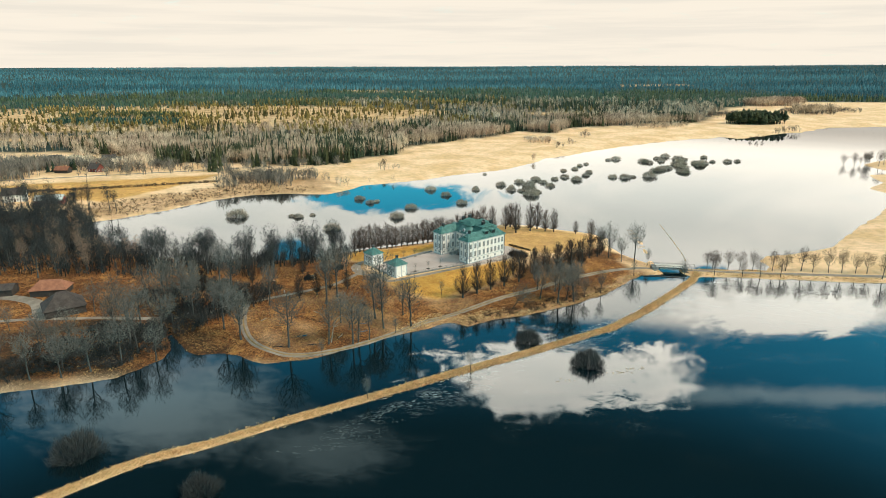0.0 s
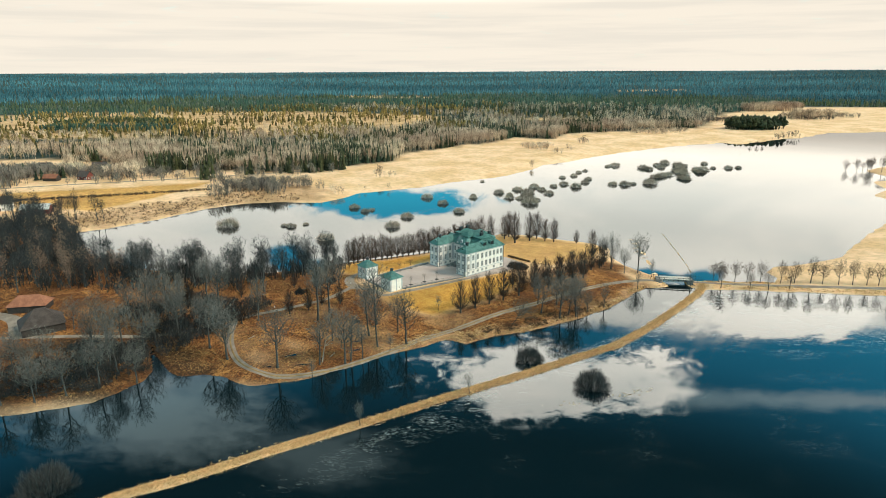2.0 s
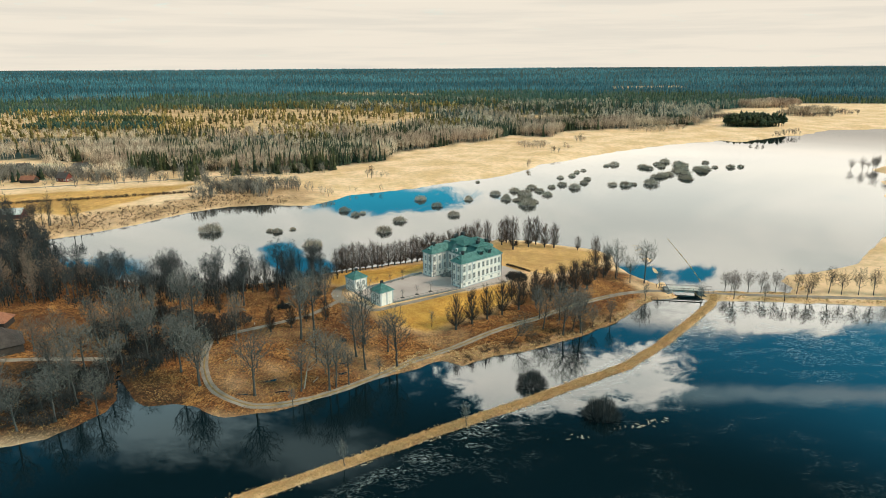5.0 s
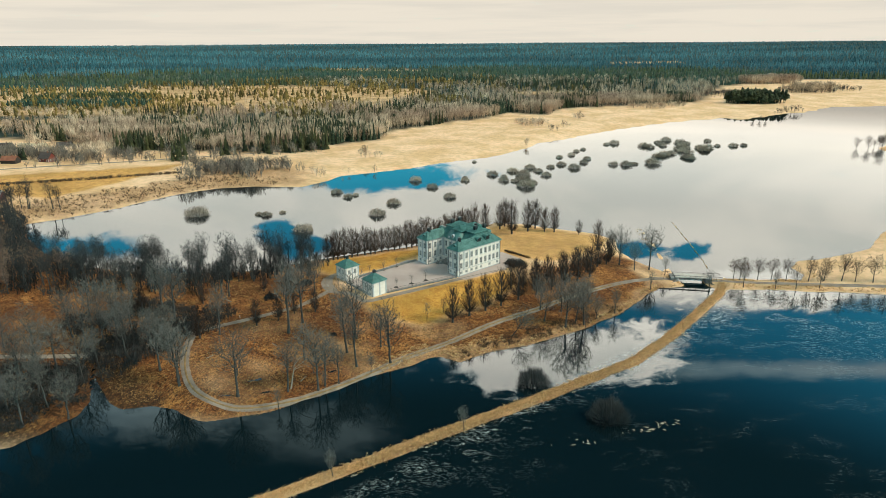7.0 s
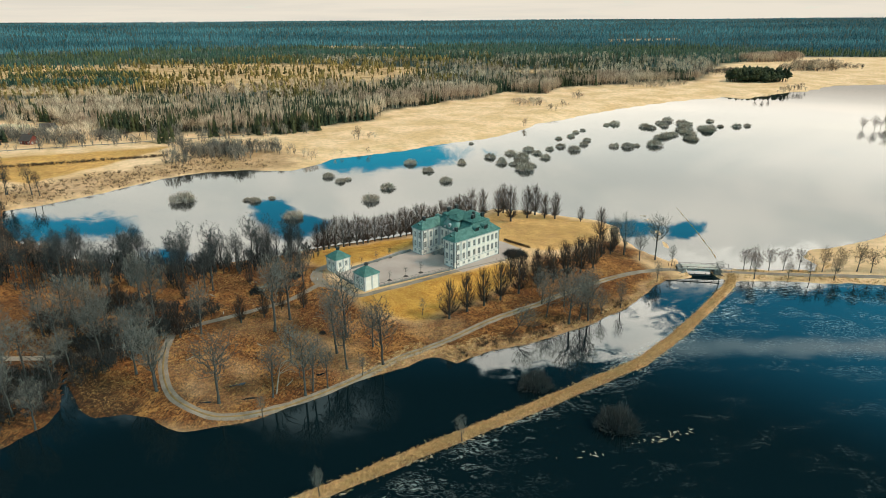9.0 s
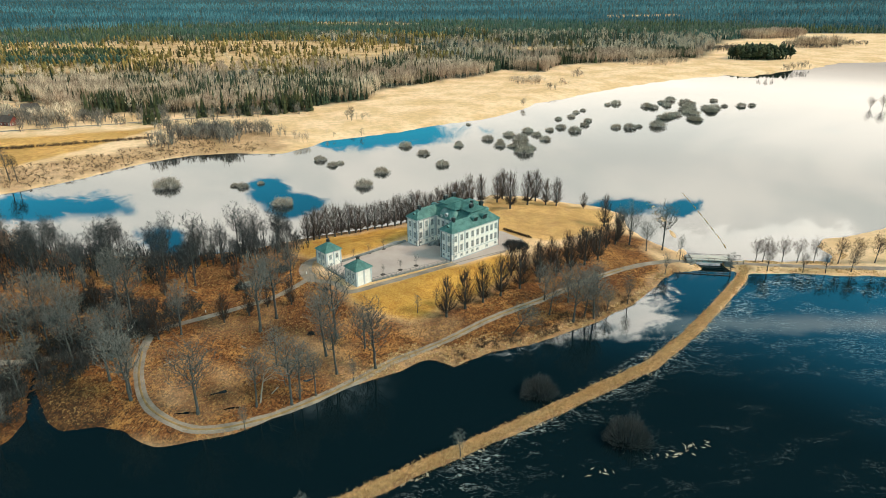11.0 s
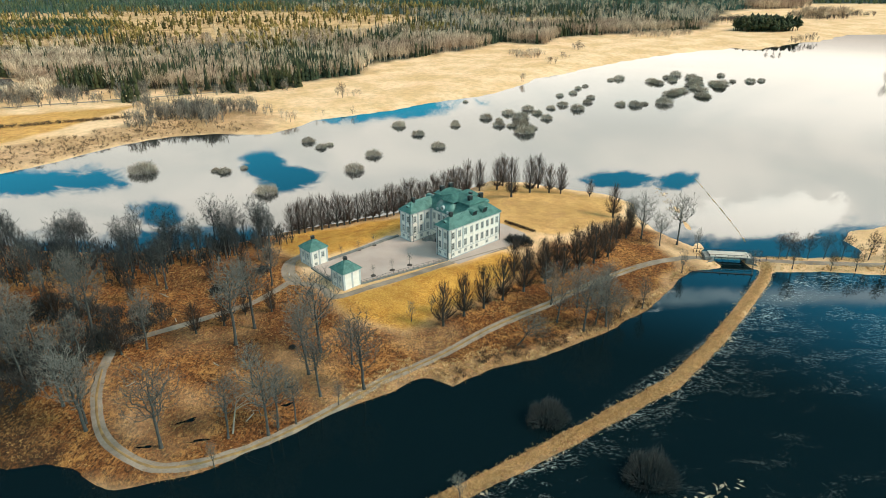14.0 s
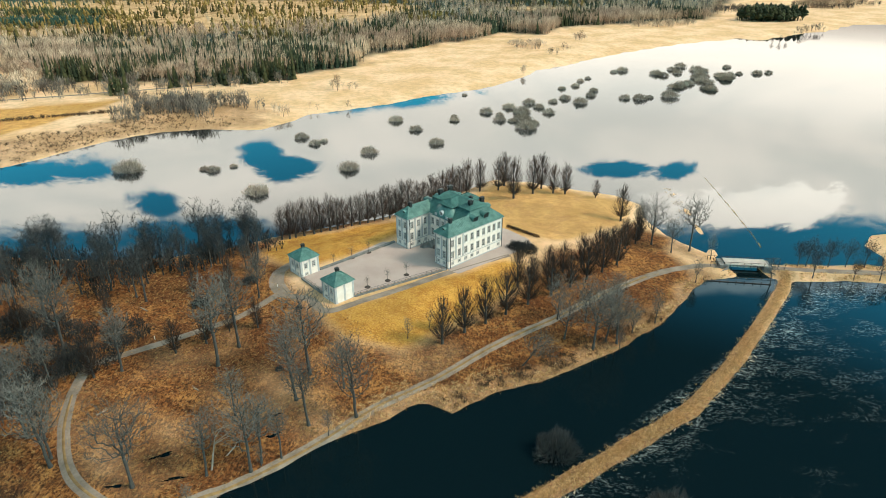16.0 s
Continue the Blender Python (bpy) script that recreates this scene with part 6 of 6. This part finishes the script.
x1, y1, r = forest_points(20500, 540, 1650, 301)
front, moor, patchy = zones(x1, y1)
draw = r.uniform(0, 1, len(x1))
bare_share = np.clip(0.90 - front / 750 + 0.75 * patchy, 0.05, 0.97)
bare_share = np.where((x1 > 30) & (front < 160), np.maximum(bare_share, 0.5), bare_share)
leafless = (draw < bare_share) & (r.uniform(0, 1, len(x1)) > moor * 0.93)
sparse_pine = (~leafless) & (moor > 0.4) & (r.uniform(0, 1, len(x1)) < np.clip(0.34 + 0.75 * wave(x1, y1, 38.0), 0.06, 0.9))
conif = (~leafless) & (moor <= 0.4)
pinewood = conif & (wave(x1 + 120, y1, 45.0) < 0.1) & (x1 < 100) & (front > 110)
conif &= ~pinewood


def sizes(n, lo, hi, ratio, seed):
    q = np.random.RandomState(seed)
    s = q.uniform(lo, hi, n)
    return s, s * ratio * q.uniform(0.8, 1.2, n)


s, w = sizes(leafless.sum(), 10, 18, 0.27, 1)
scatter("birch_forest", birch, three(x1[leafless], y1[leafless]), s, w, BIRCHES, "pale leafless birch and aspen wood at the forest edge", "forest")
s, w = sizes(conif.sum(), 10, 20, 0.135, 2)
scatter("spruce_forest", spr, three(x1[conif], y1[conif]), s, w, SPRUCE, "dark green spruce forest", "forest")
both = sparse_pine | pinewood
s, w = sizes(both.sum(), 8, 17, 0.25, 3)
scatter("pine_forest", pines, three(x1[both], y1[both]), s, w, PINE, "olive green pines over dry moorland", "forest")
# a denser belt along the forest's front
fr = np.array(FOREST_FRONT[1:17], float)
fs_ = np.linalg.norm(np.diff(fr, axis=0), axis=1)
fc = np.concatenate([[0], np.cumsum(fs_)])
r = np.random.RandomState(303)
t = r.uniform(0, fc[-1], 7000)
k = np.clip(np.searchsorted(fc, t) - 1, 0, len(fs_) - 1)
f = ((t - fc[k]) / fs_[k])[:, None]
nrm = np.stack([-(fr[k + 1] - fr[k])[:, 1], (fr[k + 1] - fr[k])[:, 0]], 1) / fs_[k][:, None]
belt = fr[k] * (1 - f) + fr[k + 1] * f + nrm * (r.uniform(0, 1, 7000) ** 1.4 * 110)[:, None] + r.normal(0, 3, (7000, 2))
bx, by = belt[:, 0], belt[:, 1]
clump = wave(bx, by, 26.0) + 0.5 * wave(bx + 90, by, 11.0) + r.normal(0, 0.18, 7000)
inside = poly_sd(FOREST, bx, by) < 0
dark = inside & (clump > 0.36)
pale = inside & (clump <= 0.36) & (clump > -0.75)
s, w = sizes(dark.sum(), 11, 19, 0.14, 6)
scatter("spruce_belt", spr, three(bx[dark], by[dark]), s, w, SPRUCE, "clumps of dark spruce along the forest edge", "forest")
s, w = sizes(pale.sum(), 11, 17, 0.24, 7)
scatter("birch_belt", birch, three(bx[pale], by[pale]), s, w, BIRCHES, "pale birch stems along the forest edge", "forest")
x2, y2, r = forest_points(42000, 1500, 4880, 302)
front, moor, patchy = zones(x2, y2)
d = np.hypot(x2, y2)
keep = r.uniform(0, 1, len(x2)) > moor * 0.7
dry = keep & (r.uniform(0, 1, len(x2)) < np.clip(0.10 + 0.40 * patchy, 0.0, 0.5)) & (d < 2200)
# past roughly 2150 m the trees take the haze-tinted teal
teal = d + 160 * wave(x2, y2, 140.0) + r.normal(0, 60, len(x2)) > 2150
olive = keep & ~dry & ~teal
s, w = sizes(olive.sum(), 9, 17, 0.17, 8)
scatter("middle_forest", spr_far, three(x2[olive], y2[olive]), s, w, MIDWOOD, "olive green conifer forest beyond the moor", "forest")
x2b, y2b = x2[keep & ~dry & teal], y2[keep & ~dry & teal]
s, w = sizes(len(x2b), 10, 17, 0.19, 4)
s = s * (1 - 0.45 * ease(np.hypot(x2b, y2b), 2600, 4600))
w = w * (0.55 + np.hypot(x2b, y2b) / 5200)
scatter("distant_forest", spr_far, three(x2b, y2b), s, w, HAZEWOOD, "endless dark green conifer forest to the horizon, teal haze in its colour", "forest")
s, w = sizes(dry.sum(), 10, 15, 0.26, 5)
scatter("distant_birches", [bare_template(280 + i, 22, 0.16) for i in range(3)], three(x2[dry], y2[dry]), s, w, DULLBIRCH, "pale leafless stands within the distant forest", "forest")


def thicket(name, areas, seed, n, lo, hi, mat, label, template, ratio=0.3):
    """Stands of scrub in round patches: x, y, radius."""
    q = np.random.RandomState(seed)
    a = np.array(areas, float)
    share = a[:, 2] ** 2
    pick = q.choice(len(a), n, p=share / share.sum())
    t, rr = q.uniform(0, 2 * math.pi, n), np.sqrt(q.uniform(0, 1, n))
    x = a[pick, 0] + np.cos(t) * rr * a[pick, 2]
    y = a[pick, 1] + np.sin(t) * rr * a[pick, 2] * 0.8
    ok = height(x, y) > 0.15
    s = q.uniform(lo, hi, n)[ok]
    scatter(name, template, three(x[ok], y[ok]), s, s * ratio, mat, label, "scrub")


low = [bare_template(300 + i, 26, 0.11) for i in range(3)]
thicket("dark_thicket", [(-178, 505, 16), (-160, 502, 14), (-148, 492, 10), (-172, 520, 12), (-205, 530, 10), (-188, 480, 9), (-150, 515, 12), (-136, 518, 10), (-120, 508, 8)], 41, 520, 3.0, 12.0, DULLWOOD, "dark leafless alder thicket by the far shore", birch, 0.30)
thicket("shore_scrub", [(-240, 418, 18), (-222, 405, 16), (-205, 432, 22), (-190, 458, 20), (-172, 474, 18), (-215, 440, 16), (-250, 395, 20), (-150, 480, 15), (-128, 480, 12), (-262, 405, 18), (-180, 490, 22)], 42, 1000, 0.6, 2.4, BROWNSCRUB, "low dark brown scrub along the far shore", low, 0.75)
thicket("field_bushes", [(-74, 566, 5), (-64, 570, 5), (-82, 515, 3), (-100, 500, 6), (-60, 520, 3), (100, 785, 12), (84, 792, 12), (108, 726, 6), (157, 834, 9), (71, 642, 3), (128, 760, 5), (90, 770, 14), (286, 952, 16), (310, 972, 18), (330, 980, 12), (260, 960, 12)], 43, 420, 2.0, 9.0, BIRCHES, "scattered leafless bushes on the straw-coloured meadow", birch, 0.42)
thicket("flooded_trees", [(372, 822, 9), (362, 820, 8), (381, 822, 8), (396, 630, 8), (386, 622, 8), (404, 640, 10), (420, 650, 12), (431, 884, 12), (446, 898, 14), (420, 880, 10), (466, 920, 12), (470, 1150, 40), (500, 1170, 40), (640, 1220, 50), (720, 1260, 40)], 44, 620, 4.0, 11.0, ALDER, "leafless trees on the flooded lake margin", birch, 0.4)
thicket("hedgerow", [(-330 + 16 * i, 522 + 5.6 * i, 5) for i in range(14)] + [(-420, 545, 30), (-395, 575, 28), (-350, 575, 25), (-310, 560, 16), (-280, 570, 14), (-240, 585, 12)], 45, 1000, 4.0, 12.0, DULLWOOD, "leafless hedgerow trees beside the country road", birch, 0.38)
thicket("meadow_wood", [(650, 1440, 35), (690, 1455, 40), (730, 1475, 35), (615, 1215, 18), (645, 1212, 22), (680, 1215, 16)], 53, 620, 12, 23, BIRCHES, "pale leafless woods on the far meadow", birch, 0.36)
thicket("house_birches", [(-352, 575, 12), (-318, 570, 14), (-300, 562, 14), (-395, 634, 14), (-335, 620, 18), (-310, 596, 16), (-370, 584, 9), (-340, 640, 16)], 54, 190, 8, 15, BIRCHES, "pale leafless garden trees round the village houses", birch, 0.36)
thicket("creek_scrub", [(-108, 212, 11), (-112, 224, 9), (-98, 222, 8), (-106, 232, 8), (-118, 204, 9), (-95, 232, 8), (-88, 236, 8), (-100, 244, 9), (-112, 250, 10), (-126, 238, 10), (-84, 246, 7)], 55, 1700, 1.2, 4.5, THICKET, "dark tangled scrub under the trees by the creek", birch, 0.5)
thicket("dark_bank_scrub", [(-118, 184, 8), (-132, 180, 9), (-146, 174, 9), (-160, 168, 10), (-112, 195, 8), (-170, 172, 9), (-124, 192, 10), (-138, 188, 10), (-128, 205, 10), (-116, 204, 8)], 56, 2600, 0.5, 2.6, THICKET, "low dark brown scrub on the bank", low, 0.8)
thicket("bank_brush", [(3, 222, 3), (12, 229, 4), (20, 231, 4), (30, 237, 5), (40, 243, 5), (50, 249, 5), (60, 257, 4)], 57, 420, 0.4, 1.7, BROWNSCRUB, "low dark brush along the peninsula bank", low, 0.9)
thicket("village_wood", [(-400, 522, 26), (-425, 550, 34), (-388, 505, 16), (-398, 562, 18), (-440, 500, 40), (-378, 524, 8)], 46, 700, 9.0, 16.0, DULLWOOD, "dark leafless wood beside the village", birch, 0.3)
thicket("road_hedge", [(-345 + 6 * i, 452 + 2.0 * i + 0.007 * i * i, 3.6) for i in range(24)], 51, 950, 0.7, 2.4, BROWNSCRUB, "low dark hedge along the country road", low, 0.7)
thicket("spruce_grove", [(436, 1020, 22), (462, 1018, 26), (486, 1026, 20), (455, 1044, 24), (462, 1030, 14)], 47, 330, 9, 21, SPRUCE, "dense dark pine grove on the open meadow", pines, 0.36)
thicket("edge_spruces", [(-197, 580, 9), (-165, 592, 10), (-143, 598, 12), (-124, 610, 12), (-135, 615, 12), (-112, 880, 14), (-80, 915, 14), (-227, 553, 6), (-240, 590, 9), (-290, 600, 14)], 52, 170, 9, 20, SPRUCE, "clumps of dark spruce in front of pale birches", spr, 0.16)
thicket("pine_stand", [(-684, 1122, 42), (-646, 1148, 42), (-593, 1147, 42), (-538, 1121, 42), (-635, 1009, 42), (-582, 998, 42), (-536, 998, 42), (-490, 998, 42)], 58, 1100, 9, 14, MIDWOOD, "dense olive pine plantation on the moor", pines, 0.24)
thicket("lone_spruces", [(-68, 772, 6), (490, 866, 5), (-362, 560, 3), (-398, 560, 5), (-376, 548, 4)], 48, 30, 10, 17, SPRUCE, "lone dark conifers at the meadow's edge", spr, 0.25)
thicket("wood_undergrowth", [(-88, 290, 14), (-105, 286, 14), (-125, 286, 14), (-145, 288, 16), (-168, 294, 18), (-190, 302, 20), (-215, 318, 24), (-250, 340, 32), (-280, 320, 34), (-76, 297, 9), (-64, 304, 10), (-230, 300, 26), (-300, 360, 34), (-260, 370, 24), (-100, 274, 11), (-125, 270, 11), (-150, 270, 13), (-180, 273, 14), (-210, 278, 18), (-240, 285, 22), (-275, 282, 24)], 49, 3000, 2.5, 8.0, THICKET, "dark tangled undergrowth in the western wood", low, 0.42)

# reeds on the levee and along the banks


def blades_template(seed, n, w):
    r = random.Random(seed)
    wood = Wood()
    for _ in range(n):
        a, q = r.uniform(0, 6.283), r.uniform(0, 1)
        b = Vector((math.cos(a) * q * 0.6, math.sin(a) * q * 0.6, 0))
        wood.sliver(b, b + Vector((math.cos(a) * r.uniform(0.1, 0.6), math.sin(a) * r.uniform(0.1, 0.6), r.uniform(0.6, 1.0))), w, r)
    return np.array([tuple(p) for p in wood.v]), np.array(wood.f)


blades = [blades_template(400 + i, 7, 0.22) for i in range(4)]
q = np.random.RandomState(77)
lev = np.array(LEVEE, float)
seg = np.linalg.norm(np.diff(lev, axis=0), axis=1)
cum = np.concatenate([[0], np.cumsum(seg)])
t = q.uniform(0, cum[-1], 20000)
k = np.clip(np.searchsorted(cum, t) - 1, 0, len(seg) - 1)
f = ((t - cum[k]) / seg[k])[:, None]
c = lev[k] * (1 - f) + lev[k + 1] * f + np.clip(q.normal(0, 1.1, (len(t), 2)), -2.4, 2.4)
s = q.uniform(0.18, 0.62, len(c))
scatter("levee_reeds", blades, np.stack([c[:, 0], c[:, 1], np.maximum(height(c[:, 0], c[:, 1]), -0.1) - 0.05], -1), s, s * 0.9, REED, "dry golden reeds and grass on the narrow levee", "reeds")
x, y = q.uniform(-135, 110, 60000), q.uniform(168, 296, 60000)
dd = shore_d(x, y)
ok = (np.abs(dd - 0.6) < 1.3) & (line_d(LEVEE, x, y) > 4) & ((x > -62) | (q.uniform(0, 1, len(x)) < 0.15))
s = q.uniform(0.2, 0.5, ok.sum())
scatter("bank_reeds", blades, np.stack([x[ok], y[ok], np.maximum(height(x[ok], y[ok]), -0.1) - 0.05], -1), s, s, TUSSOCK, "dry reeds fringing the banks", "reeds")
x, y = q.uniform(-25, 230, 60000), q.uniform(212, 296, 60000)
dd = shore_d(x, y)
ok = (dd > 0.2) & (dd < np.where(x < 18, 8, np.where(x > 100, 4.5, 3))) & (line_d(LEVEE, x, y) > 4) & (wave(x, y, 3.0) + q.normal(0, 0.3, len(x)) > -0.15)
s = q.uniform(0.25, 0.7, ok.sum())
scatter("slope_grass", blades, np.stack([x[ok], y[ok], height(x[ok], y[ok]) - 0.04], -1), s, s * 1.2, REED, "tall dry golden grass on the bank", "grass")
x, y = q.uniform(-135, 70, 52000), q.uniform(170, 285, 52000)
dd = shore_d(x, y)
ok = (dd > 1.5) & (poly_sd(LITTER, x, y) < 0) & (wave(x, y, 5.0) + q.normal(0, 0.3, len(x)) > 0.0)
s = q.uniform(0.18, 0.42, ok.sum())
scatter("tussocks", blades, np.stack([x[ok], y[ok], height(x[ok], y[ok]) - 0.03], -1), s, s * 1.3, TUSSOCK, "dry brown grass tussocks under the park trees", "grass")
# the reed line and spit in the channel mouth
t = q.uniform(0.2, 1, 900)
t = t[np.sin(t * 90) + q.normal(0, 0.6, 900) > -0.2]
nr = len(t)
u = np.clip(2 * t - 1, 0, 1)
x = np.where(t < 0.5, 94.5 + 11 * t + q.normal(0, 1.3, nr), 113 + 8.8 * u ** 0.8 + q.normal(0, 0.12, nr))
y = np.where(t < 0.5, 299 + 132 * t, 304 + 74 * u)
s = q.uniform(0.15, 0.4, nr)
scatter("channel_reeds", blades, np.stack([x, y, np.full(nr, -0.05)], -1), s, s, REED, "thin line of dry reeds in the channel mouth", "reeds")

# mats of dead reed beside the levee


def mat_template(seed):
    r = random.Random(seed)
    n = 11
    v = [(0, 0, 0)] + [(math.cos(6.283 * k / n) * r.uniform(0.3, 1.2), math.sin(6.283 * k / n) * r.uniform(0.1, 0.45), 0) for k in range(n)]
    return np.array(v), np.array([(0, 1 + k, 1 + (k + 1) % n) for k in range(n)])


t = q.uniform(90, cum[-1] - 8, 260)
t = t[np.sin(t * 0.35) + q.normal(0, 0.5, 260) > 0.3]
k = np.clip(np.searchsorted(cum, t) - 1, 0, len(seg) - 1)
f = ((t - cum[k]) / seg[k])[:, None]
side = np.stack([lev[k + 1][:, 1] - lev[k][:, 1], -(lev[k + 1][:, 0] - lev[k][:, 0])], 1) / seg[k][:, None]
c = lev[k] * (1 - f) + lev[k + 1] * f + side * (2.0 + np.abs(q.normal(0, 0.5, len(t))))[:, None]
a = q.normal(0, 1, (36, 2)) * (3.2, 0.7)
cen = np.array([(33, 177), (50, 182), (57, 185)])[q.randint(0, 3, 36)]
c = np.concatenate([c, np.stack([cen[:, 0] + a[:, 0], cen[:, 1] + a[:, 1] + 0.15 * a[:, 0]], 1)])
s = q.uniform(0.25, 0.9, len(c))
scatter("reed_mats", [mat_template(520 + i) for i in range(4)], np.stack([c[:, 0], c[:, 1], np.full(len(c), 0.02)], -1), s, s, FLAKE, "floating mats of dead reed beside the levee", "reeds")
